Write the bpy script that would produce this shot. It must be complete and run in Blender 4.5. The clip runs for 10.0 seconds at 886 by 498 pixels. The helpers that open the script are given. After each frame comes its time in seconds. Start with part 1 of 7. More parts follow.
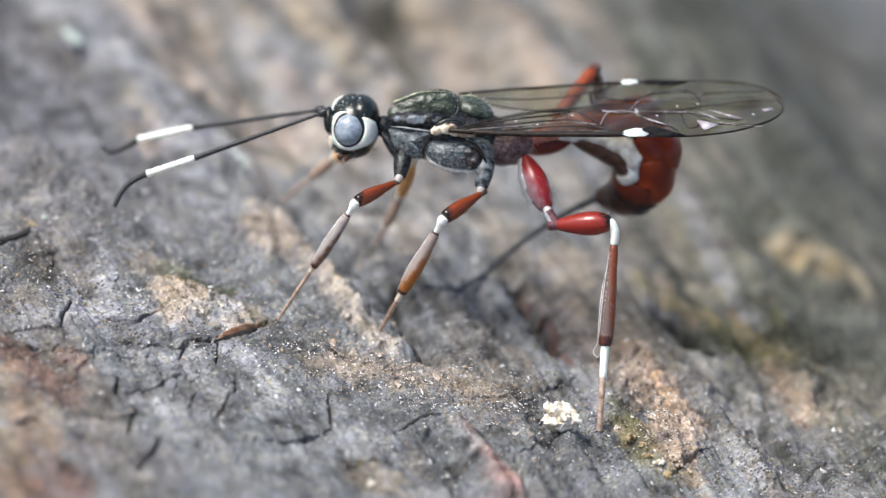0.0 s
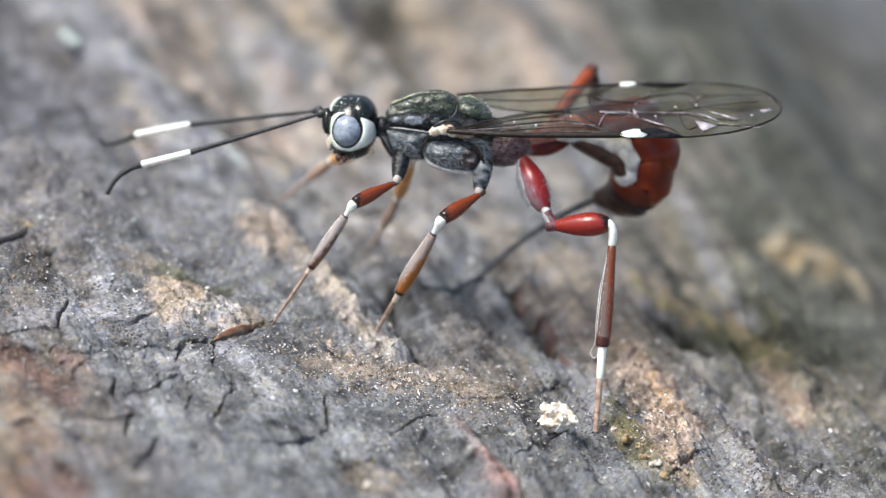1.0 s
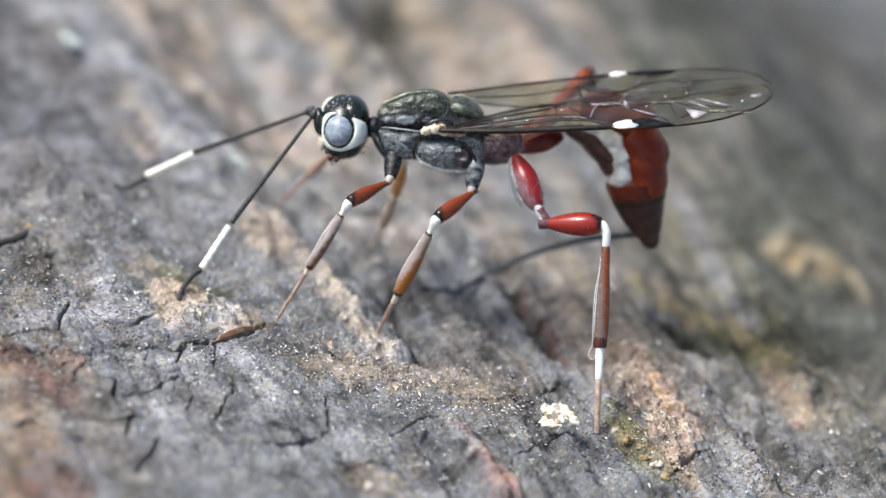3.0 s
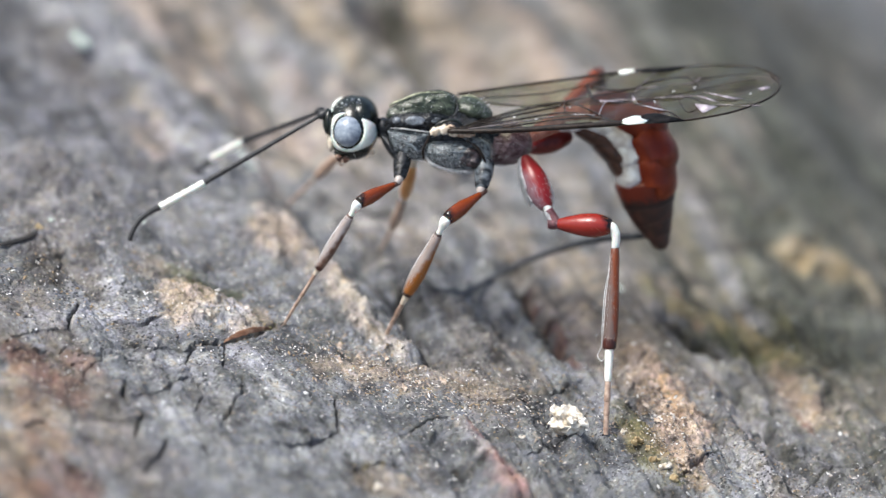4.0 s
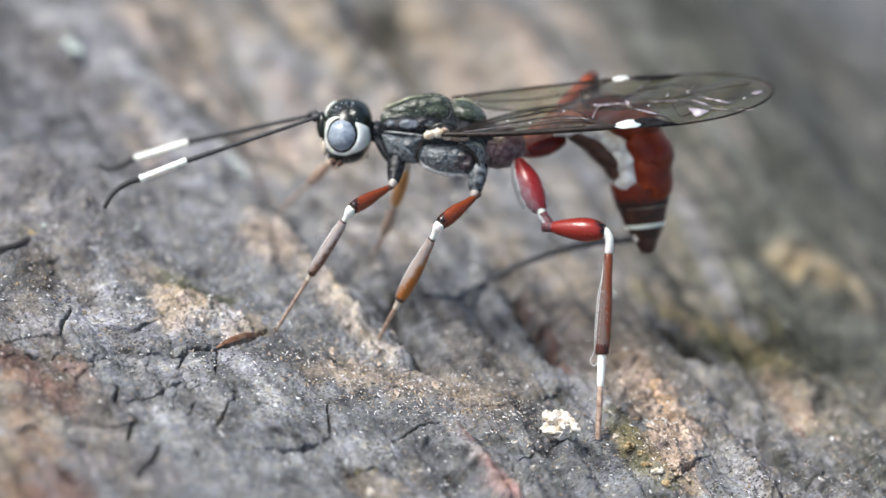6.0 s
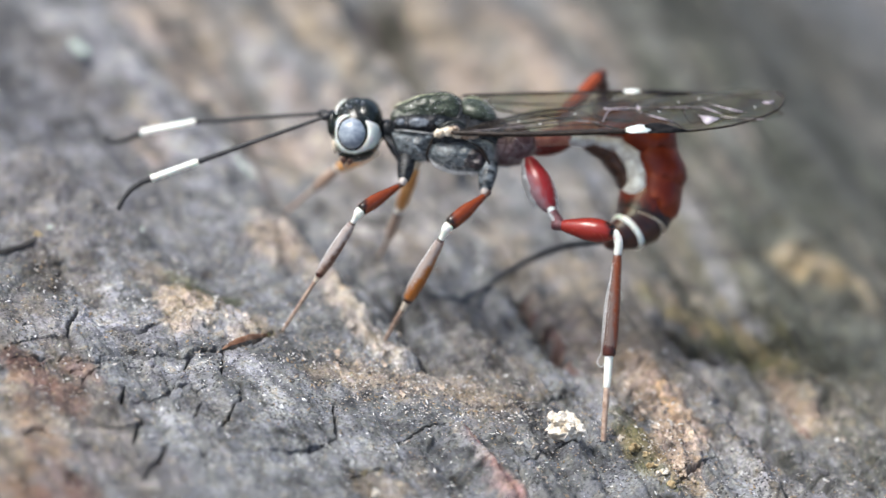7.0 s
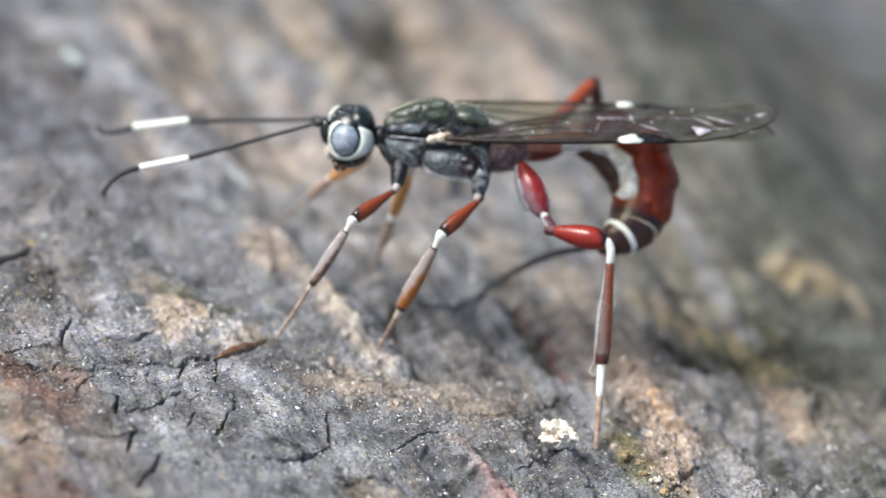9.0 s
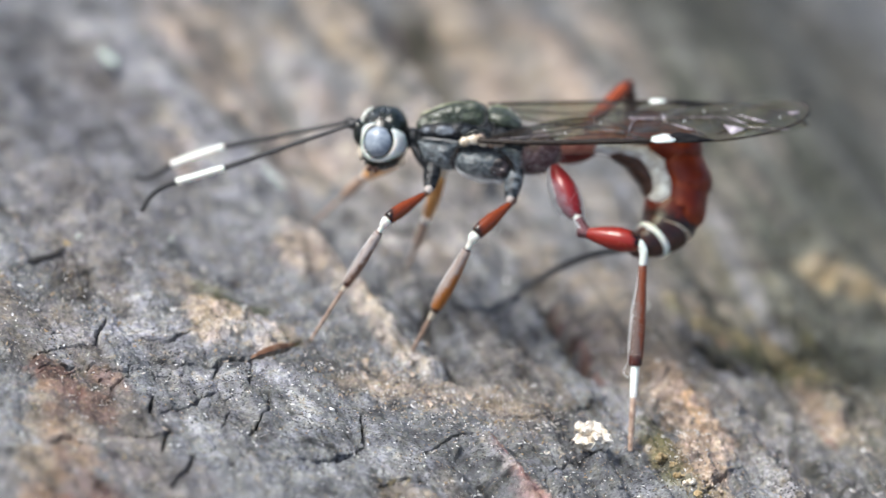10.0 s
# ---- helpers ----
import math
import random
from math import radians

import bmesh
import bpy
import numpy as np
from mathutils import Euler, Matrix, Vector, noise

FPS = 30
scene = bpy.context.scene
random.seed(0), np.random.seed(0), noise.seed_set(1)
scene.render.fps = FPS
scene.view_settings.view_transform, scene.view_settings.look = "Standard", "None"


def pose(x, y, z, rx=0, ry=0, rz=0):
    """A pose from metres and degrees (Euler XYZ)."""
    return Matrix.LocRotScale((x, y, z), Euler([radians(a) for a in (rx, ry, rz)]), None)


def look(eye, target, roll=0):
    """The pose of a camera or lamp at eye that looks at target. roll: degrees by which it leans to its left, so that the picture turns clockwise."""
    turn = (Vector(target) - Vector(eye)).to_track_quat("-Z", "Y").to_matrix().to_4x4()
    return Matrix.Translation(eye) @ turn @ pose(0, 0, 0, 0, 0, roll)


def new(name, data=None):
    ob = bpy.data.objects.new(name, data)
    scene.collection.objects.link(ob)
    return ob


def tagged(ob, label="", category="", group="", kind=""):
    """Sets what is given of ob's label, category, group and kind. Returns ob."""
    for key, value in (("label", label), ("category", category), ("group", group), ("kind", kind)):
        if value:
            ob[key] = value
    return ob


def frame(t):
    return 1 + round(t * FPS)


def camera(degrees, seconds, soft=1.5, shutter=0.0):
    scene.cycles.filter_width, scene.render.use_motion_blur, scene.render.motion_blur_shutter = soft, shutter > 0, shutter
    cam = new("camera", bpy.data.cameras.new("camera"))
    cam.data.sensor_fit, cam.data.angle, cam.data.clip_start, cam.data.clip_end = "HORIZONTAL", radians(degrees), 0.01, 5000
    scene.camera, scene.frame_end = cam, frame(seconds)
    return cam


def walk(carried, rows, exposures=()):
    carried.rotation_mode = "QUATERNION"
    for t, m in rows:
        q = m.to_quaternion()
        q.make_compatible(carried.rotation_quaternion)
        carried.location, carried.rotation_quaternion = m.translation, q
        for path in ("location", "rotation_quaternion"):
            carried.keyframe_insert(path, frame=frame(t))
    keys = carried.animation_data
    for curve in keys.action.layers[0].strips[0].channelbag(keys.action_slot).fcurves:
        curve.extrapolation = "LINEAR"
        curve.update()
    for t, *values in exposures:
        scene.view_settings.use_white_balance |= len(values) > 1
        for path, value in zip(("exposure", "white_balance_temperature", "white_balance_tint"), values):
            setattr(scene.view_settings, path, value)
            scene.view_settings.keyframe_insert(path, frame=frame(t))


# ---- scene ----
# Units: lengths of the insect and the bark are written in sixtieths of a millimetre (u), depths in millimetres.
U = 1.0 / 60000.0
MM = 0.001
FOV = 5.0
DIST = 784 * U / math.tan(radians(FOV / 2))
PITCH, ROLL = radians(28.0), radians(14.0)
FWD = Vector((0, math.cos(PITCH), -math.sin(PITCH)))
UP0 = Vector((0, math.sin(PITCH), math.cos(PITCH)))
RIGHT = Vector((1, 0, 0)) * math.cos(ROLL) + UP0 * math.sin(ROLL)
UP = Vector((1, 0, 0)) * -math.sin(ROLL) + UP0 * math.cos(ROLL)
# the point that the lens is focused on, a little over the bark
FOOT = RIGHT * (-300 * U) + UP * (-127 * U) + FWD * (0.6 * MM)
AIM = Vector((0, 0, -FOOT.z))
FOCUS_SHIFT = -1.2 * MM


def view(a, b, d):
    """World place of the point a along, b below (u, from the corner of the sight), d mm behind the aim."""
    k = (DIST + d * MM) / DIST
    return AIM + RIGHT * ((a - 784) * U * k) + UP * ((441 - b) * U * k) + FWD * (d * MM)


def ground_at(a, b):
    """Where that sight line meets the level z = 0."""
    eye = AIM - FWD * DIST
    way = view(a, b, 0) - eye
    return eye + way * (-eye.z / way.z)


# ---- camera ----
cam = camera(FOV, 10.0, soft=1.3, shutter=0.5)
cam.data.dof.use_dof = True
cam.data.dof.focus_distance = DIST + FOCUS_SHIFT
cam.data.dof.aperture_fstop = 40.0

# seconds, drift right and down (u), lean (degrees), pull-back (mm)
DRIFT = [
    (0.0, 6.1, -1.6, 0.0, 0.0), (0.5, 3.1, -1.5, 0.0, 0.0), (1.0, 0.0, 0.0, 0.0, 0.0), (1.5, 6.1, 0.0, 0.0, 0.0),
    (2.0, -12.2, 1.4, -0.04, 0.1), (3.5, 12.9, 2.9, -0.01, 0.2), (4.0, 18.4, 4.4, 0.07, 0.2), (4.5, -4.2, 6.9, -0.07, 0.3),
    (5.0, -8.1, 10.2, -0.03, 0.4), (6.5, 10.5, 15.4, 0.02, 0.8), (7.0, 14.5, 16.8, 0.02, 1.1), (7.5, 9.1, 19.7, 0.03, 1.3),
    (8.0, -5.7, 22.5, -0.03, 1.5), (8.5, -8.4, 25.5, -0.06, 1.6), (9.0, 2.1, 32.1, -0.04, 1.8), (9.5, 48.8, 31.5, 0.17, 1.9),
    (10.0, 64.0, 34.6, 0.14, 1.9)]


def camera_pose(dx, dy, lean, back):
    eye = AIM - FWD * (DIST + back * MM)
    target = AIM - RIGHT * (dx * U) + UP * (dy * U)
    ahead = (target - eye).normalized()
    right = ahead.cross(UP).normalized()
    up = right.cross(ahead)
    turn = Matrix((right, up, -ahead)).transposed().to_4x4()
    return Matrix.Translation(eye) @ turn @ pose(0, 0, 0, 0, 0, lean)


walk(cam, [(t, camera_pose(dx, dy, lean, back)) for t, dx, dy, lean, back in DRIFT])

# ---- light ----
SUN_EL, SUN_AZ = radians(56), radians(-105)
world = bpy.data.worlds.new("sky")
scene.world = world
world.use_nodes = True
wn = world.node_tree
sky = wn.nodes.new("ShaderNodeTexSky")
sky.sky_type = "NISHITA"
sky.sun_disc = False
sky.sun_elevation, sky.sun_rotation = SUN_EL, SUN_AZ
sky.air_density, sky.dust_density, sky.ozone_density = 1.0, 4.0, 1.0
wn.links.new(sky.outputs["Color"], wn.nodes["Background"].inputs["Color"])
wn.nodes["Background"].inputs["Strength"].default_value = 0.11
sun = new("sun", bpy.data.lights.new("sun", "SUN"))
sun.data.energy, sun.data.angle, sun.data.color = 2.7, radians(22), (0.985, 0.982, 0.948)
sun.matrix_basis = look((0, 0, 0), (-math.sin(SUN_AZ) * math.cos(SUN_EL), -math.cos(SUN_AZ) * math.cos(SUN_EL), -math.sin(SUN_EL)))
scene.view_settings.exposure = 0.70


# ---- materials ----
def material(name, colour, second=None, rough=0.4, spread=4000.0, bump=0.3, depth=8e-6, metal=0.0, coat=0.0, spec=0.5, lo=0.4, hi=0.65, stretch=(1, 1, 1), sheen=0.0, sub=0.0):
    m = bpy.data.materials.new(name)
    m.use_nodes = True
    nt = m.node_tree
    bsdf = nt.nodes["Principled BSDF"]
    bsdf.inputs["Roughness"].default_value = rough
    bsdf.inputs["Metallic"].default_value = metal
    bsdf.inputs["Coat Weight"].default_value = coat
    bsdf.inputs["Coat Roughness"].default_value = 0.15
    bsdf.inputs["Specular IOR Level"].default_value = spec
    bsdf.inputs["Sheen Weight"].default_value = sheen
    if sub:
        bsdf.inputs["Subsurface Weight"].default_value = sub
        bsdf.inputs["Subsurface Radius"].default_value = (2e-4, 8e-5, 5e-5)
        bsdf.inputs["Subsurface Scale"].default_value = 1.0
    coord = nt.nodes.new("ShaderNodeTexCoord")
    mapping = nt.nodes.new("ShaderNodeMapping")
    mapping.inputs["Scale"].default_value = stretch
    nt.links.new(coord.outputs["Object"], mapping.inputs["Vector"])
    big = nt.nodes.new("ShaderNodeTexNoise")
    big.inputs["Scale"].default_value = spread
    big.inputs["Detail"].default_value = 5
    fine = nt.nodes.new("ShaderNodeTexNoise")
    fine.inputs["Scale"].default_value = spread * 6
    fine.inputs["Detail"].default_value = 4
    nt.links.new(mapping.outputs["Vector"], big.inputs["Vector"])
    nt.links.new(mapping.outputs["Vector"], fine.inputs["Vector"])
    ramp = nt.nodes.new("ShaderNodeValToRGB")
    ramp.color_ramp.elements[0].position, ramp.color_ramp.elements[1].position = lo, hi
    ramp.color_ramp.elements[0].color = (*colour, 1)
    ramp.color_ramp.elements[1].color = (*(second or [c * 1.35 for c in colour]), 1)
    nt.links.new(big.outputs["Fac"], ramp.inputs["Fac"])
    nt.links.new(ramp.outputs["Color"], bsdf.inputs["Base Color"])
    b = nt.nodes.new("ShaderNodeBump")
    b.inputs["Strength"].default_value, b.inputs["Distance"].default_value = bump, depth
    nt.links.new(fine.outputs["Fac"], b.inputs["Height"])
    nt.links.new(b.outputs["Normal"], bsdf.inputs["Normal"])
    nt.links.new(b.outputs["Normal"], bsdf.inputs["Coat Normal"])
    return m


BLACK = material("black_cuticle", (0.005, 0.006, 0.007), (0.032, 0.036, 0.042), 0.22, 9000, 0.8, 1.4e-5, coat=0.2, spec=0.2)
HEADBLACK = material("head_cuticle", (0.004, 0.006, 0.005), (0.012, 0.018, 0.014), 0.2, 9000, 0.5, 8e-6, coat=0.5, spec=0.3)
GREENISH = material("dorsal_cuticle", (0.008, 0.013, 0.007), (0.07, 0.085, 0.05), 0.22, 6000, 0.9, 1.8e-5, coat=0.4, spec=0.25)
GREYDOWN = material("downy_cuticle", (0.018, 0.022, 0.026), (0.19, 0.22, 0.245), 0.26, 5000, 0.9, 1.6e-5, coat=0.15, spec=0.25, stretch=(0.5, 1, 1))
PROPO = material("dark_red_cuticle", (0.07, 0.016, 0.022), (0.17, 0.058, 0.072), 0.36, 12000, 0.9, 2e-5, coat=0.3)
ANTBLACK = material("antenna_black", (0.012, 0.013, 0.015), (0.03, 0.032, 0.036), 0.45, 9000, 0.6, 1e-5)
WHITE = material("ivory_white", (0.80, 0.84, 0.77), (0.92, 0.95, 0.89), 0.4, 7000, 0.4, 6e-6, sub=0.2)
CREAM = material("cream", (0.55, 0.45, 0.33), (0.8, 0.74, 0.62), 0.45, 7000, 0.5, 8e-6)
SHINE = material("glossy_cuticle", (0.05, 0.058, 0.072), (0.12, 0.135, 0.16), 0.3, 5000, 0.2, 5e-6, coat=0.4)
TANCREAM = material("tan_scale", (0.35, 0.24, 0.17), (0.6, 0.48, 0.38), 0.45, 8000, 0.5, 8e-6)
STREAKGREY = material("pale_grey_edge", (0.26, 0.27, 0.28), (0.52, 0.54, 0.55), 0.4, 7000, 0.5, 6e-6)
HAIR = material("pale_hair", (0.62, 0.64, 0.65), (0.85, 0.86, 0.86), 0.5, 8000, 0.1, 2e-6)
EYE = material("compound_eye", (0.17, 0.21, 0.27), (0.36, 0.42, 0.49), 0.36, 7000, 0.5, 3e-6, coat=0.15, lo=0.35, hi=0.7)
RED = material("red_cuticle", (0.10, 0.007, 0.006), (0.20, 0.016, 0.012), 0.38, 3500, 0.4, 8e-6, coat=0.12, spec=0.35)
ORANGE = material("orange_cuticle", (0.30, 0.06, 0.012), (0.42, 0.12, 0.03), 0.35, 4000, 0.4, 8e-6)
RUST = material("rust_cuticle", (0.13, 0.015, 0.004), (0.27, 0.042, 0.009), 0.32, 1300, 0.35, 8e-6, coat=0.08, spec=0.3)
DARKRUST = material("dark_rust", (0.03, 0.008, 0.005), (0.09, 0.02, 0.012), 0.35, 3500, 0.4, 8e-6)
TIBIA = material("grey_brown_tibia", (0.10, 0.06, 0.05), (0.30, 0.17, 0.11), 0.4, 5000, 0.6, 1e-5)
TIBIA2 = material("amber_tibia", (0.20, 0.065, 0.014), (0.38, 0.16, 0.045), 0.3, 1500, 0.4, 8e-6)
TIBIA3 = material("dark_red_tibia", (0.06, 0.015, 0.010), (0.15, 0.036, 0.018), 0.28, 1200, 0.4, 8e-6)
TARSUS = material("pale_brown_tarsus", (0.30, 0.20, 0.15), (0.50, 0.38, 0.30), 0.5, 7000, 0.6, 1e-5)
VENTRAL = material("pale_membrane", (0.52, 0.50, 0.50), (0.86, 0.88, 0.91), 0.35, 3000, 0.5, 1e-5)
VENTBROWN = material("brown_plate", (0.03, 0.014, 0.010), (0.10, 0.045, 0.03), 0.3, 4000, 0.5, 1e-5)
SHEATH = material("dark_sheath", (0.03, 0.033, 0.04), (0.085, 0.092, 0.105), 0.5, 6000, 0.5, 1e-5)
PALEOLIVE = material("pale_olive_edge", (0.16, 0.18, 0.11), (0.40, 0.42, 0.29), 0.35, 9000, 0.6, 8e-6)
BLUISH = material("painted_bluish_sheen", (0.09, 0.105, 0.125), (0.30, 0.335, 0.37), 0.25, 6000, 0.5, 6e-6, coat=0.4)
VEIN = material("dark_vein", (0.012, 0.009, 0.008), (0.032, 0.023, 0.018), 0.35, 6000, 0.3, 5e-6, spec=0.2)
STIGMA = material("matt_black_wing_patch", (0.006, 0.006, 0.007), (0.02, 0.02, 0.022), 0.7, 6000, 0.3, 5e-6, spec=0.05)


def membrane_material():
    m = bpy.data.materials.new("wing_membrane")
    m.use_nodes = True
    nt = m.node_tree
    nt.nodes.clear()
    out = nt.nodes.new("ShaderNodeOutputMaterial")
    clear = nt.nodes.new("ShaderNodeBsdfTransparent")
    gloss = nt.nodes.new("ShaderNodeBsdfGlossy")
    mix = nt.nodes.new("ShaderNodeMixShader")
    fres = nt.nodes.new("ShaderNodeFresnel")
    coord = nt.nodes.new("ShaderNodeTexCoord")
    noi = nt.nodes.new("ShaderNodeTexNoise")
    ramp = nt.nodes.new("ShaderNodeValToRGB")
    bump = nt.nodes.new("ShaderNodeBump")
    noi.inputs["Scale"].default_value = 900
    noi.inputs["Detail"].default_value = 3
    ramp.color_ramp.elements[0].position, ramp.color_ramp.elements[0].color = 0.32, (0.45, 0.38, 0.32, 1)
    ramp.color_ramp.elements[1].position, ramp.color_ramp.elements[1].color = 0.68, (0.68, 0.61, 0.53, 1)
    ramp.color_ramp.elements.new(0.5).color = (0.54, 0.58, 0.43, 1)
    gloss.inputs["Roughness"].default_value = 0.09
    gloss.inputs["Color"].default_value = (0.85, 0.85, 0.9, 1)
    bump.inputs["Strength"].default_value, bump.inputs["Distance"].default_value = 0.9, 1.4e-4
    fres.inputs["IOR"].default_value = 1.3
    nt.links.new(coord.outputs["Object"], noi.inputs["Vector"])
    nt.links.new(noi.outputs["Fac"], ramp.inputs["Fac"])
    nt.links.new(noi.outputs["Fac"], bump.inputs["Height"])
    nt.links.new(ramp.outputs["Color"], clear.inputs["Color"])
    nt.links.new(bump.outputs["Normal"], gloss.inputs["Normal"])
    nt.links.new(bump.outputs["Normal"], fres.inputs["Normal"])
    nt.links.new(fres.outputs["Fac"], mix.inputs["Fac"])
    # a smoky film scatters a little of the light
    film_bsdf = nt.nodes.new("ShaderNodeBsdfDiffuse")
    film_bsdf.inputs["Color"].default_value = (0.27, 0.235, 0.20, 1)
    haze = nt.nodes.new("ShaderNodeMixShader")
    thick = nt.nodes.new("ShaderNodeMapRange")
    thick.inputs["From Min"].default_value, thick.inputs["From Max"].default_value = 0.35, 0.7
    thick.inputs["To Min"].default_value, thick.inputs["To Max"].default_value = 0.05, 0.13
    nt.links.new(noi.outputs["Fac"], thick.inputs["Value"])
    nt.links.new(thick.outputs["Result"], haze.inputs["Fac"])
    nt.links.new(clear.outputs["BSDF"], haze.inputs[1])
    nt.links.new(film_bsdf.outputs["BSDF"], haze.inputs[2])
    nt.links.new(haze.outputs["Shader"], mix.inputs[1])
    nt.links.new(gloss.outputs["BSDF"], mix.inputs[2])
    nt.links.new(mix.outputs["Shader"], out.inputs["Surface"])
    return m


def two_tone(name, first, second, origin, way, width, rough=0.3, coat=0.15):
    """Cuticle that turns from the first colour to the second across the line through origin, along way (part space), with a ragged border."""
    m = material(name, first, second, rough, 5000, 0.5, 8e-6, coat=coat, spec=0.35)
    nt = m.node_tree
    ramp = [n for n in nt.nodes if n.bl_idname == "ShaderNodeValToRGB"][0]
    noi = [n for n in nt.nodes if n.bl_idname == "ShaderNodeTexNoise"][0]
    coord = [n for n in nt.nodes if n.bl_idname == "ShaderNodeTexCoord"][0]
    sub = nt.nodes.new("ShaderNodeVectorMath")
    sub.operation = "SUBTRACT"
    sub.inputs[1].default_value = origin
    dot = nt.nodes.new("ShaderNodeVectorMath")
    dot.operation = "DOT_PRODUCT"
    dot.inputs[1].default_value = Vector(way).normalized() / width
    add = nt.nodes.new("ShaderNodeMath")
    add.operation = "MULTIPLY_ADD"
    add.inputs[1].default_value = 1.6
    nt.links.new(coord.outputs["Object"], sub.inputs[0])
    nt.links.new(sub.outputs["Vector"], dot.inputs[0])
    nt.links.new(noi.outputs["Fac"], add.inputs[0])
    nt.links.new(dot.outputs["Value"], add.inputs[2])
    nt.links.new(add.outputs["Value"], ramp.inputs["Fac"])
    ramp.color_ramp.elements[0].position, ramp.color_ramp.elements[1].position = 0.3, 1.0
    return m


def wrinkled(name, dark, pale, scale=5200, rough=0.28, lo=0.47, hi=0.66, depth=3e-5, stretch=(0.55, 1.0, 1.0), turn=35):
    """Dull cuticle with short pale wrinkles that run aslant."""
    m = material(name, dark, pale, rough, scale, 0.9, depth, coat=0.2, spec=0.4, lo=lo, hi=hi, stretch=stretch)
    nt = m.node_tree
    big = [n for n in nt.nodes if n.bl_idname == "ShaderNodeTexNoise"][0]
    big.inputs["Distortion"].default_value = 1.6
    big.inputs["Roughness"].default_value = 0.62
    [n for n in nt.nodes if n.bl_idname == "ShaderNodeMapping"][0].inputs["Rotation"].default_value = (0, radians(turn), 0)
    bump = [n for n in nt.nodes if n.bl_idname == "ShaderNodeBump"][0]
    nt.links.new(big.outputs["Fac"], bump.inputs["Height"])
    return m


WRINKLED = wrinkled("wrinkled_black_cuticle", (0.009, 0.011, 0.013), (0.31, 0.365, 0.395), 11000, depth=2e-5, lo=0.42, hi=0.72)
WRINKLEDARK = wrinkled("dark_wrinkled_cuticle", (0.006, 0.005, 0.006), (0.10, 0.075, 0.08), 9000, depth=2e-5, lo=0.46, hi=0.72)
WRINKLERED = wrinkled("dark_red_wrinkled_cuticle", (0.035, 0.007, 0.010), (0.36, 0.25, 0.28), 11000, depth=2e-5, lo=0.42, hi=0.72, turn=-20)
SPECKGREEN = wrinkled("speckled_green_black_cuticle", (0.009, 0.014, 0.009), (0.135, 0.165, 0.115), 11000, depth=1.5e-5, lo=0.42, hi=0.76, stretch=(0.5, 1, 1), turn=8)
MEMBRANE = membrane_material()


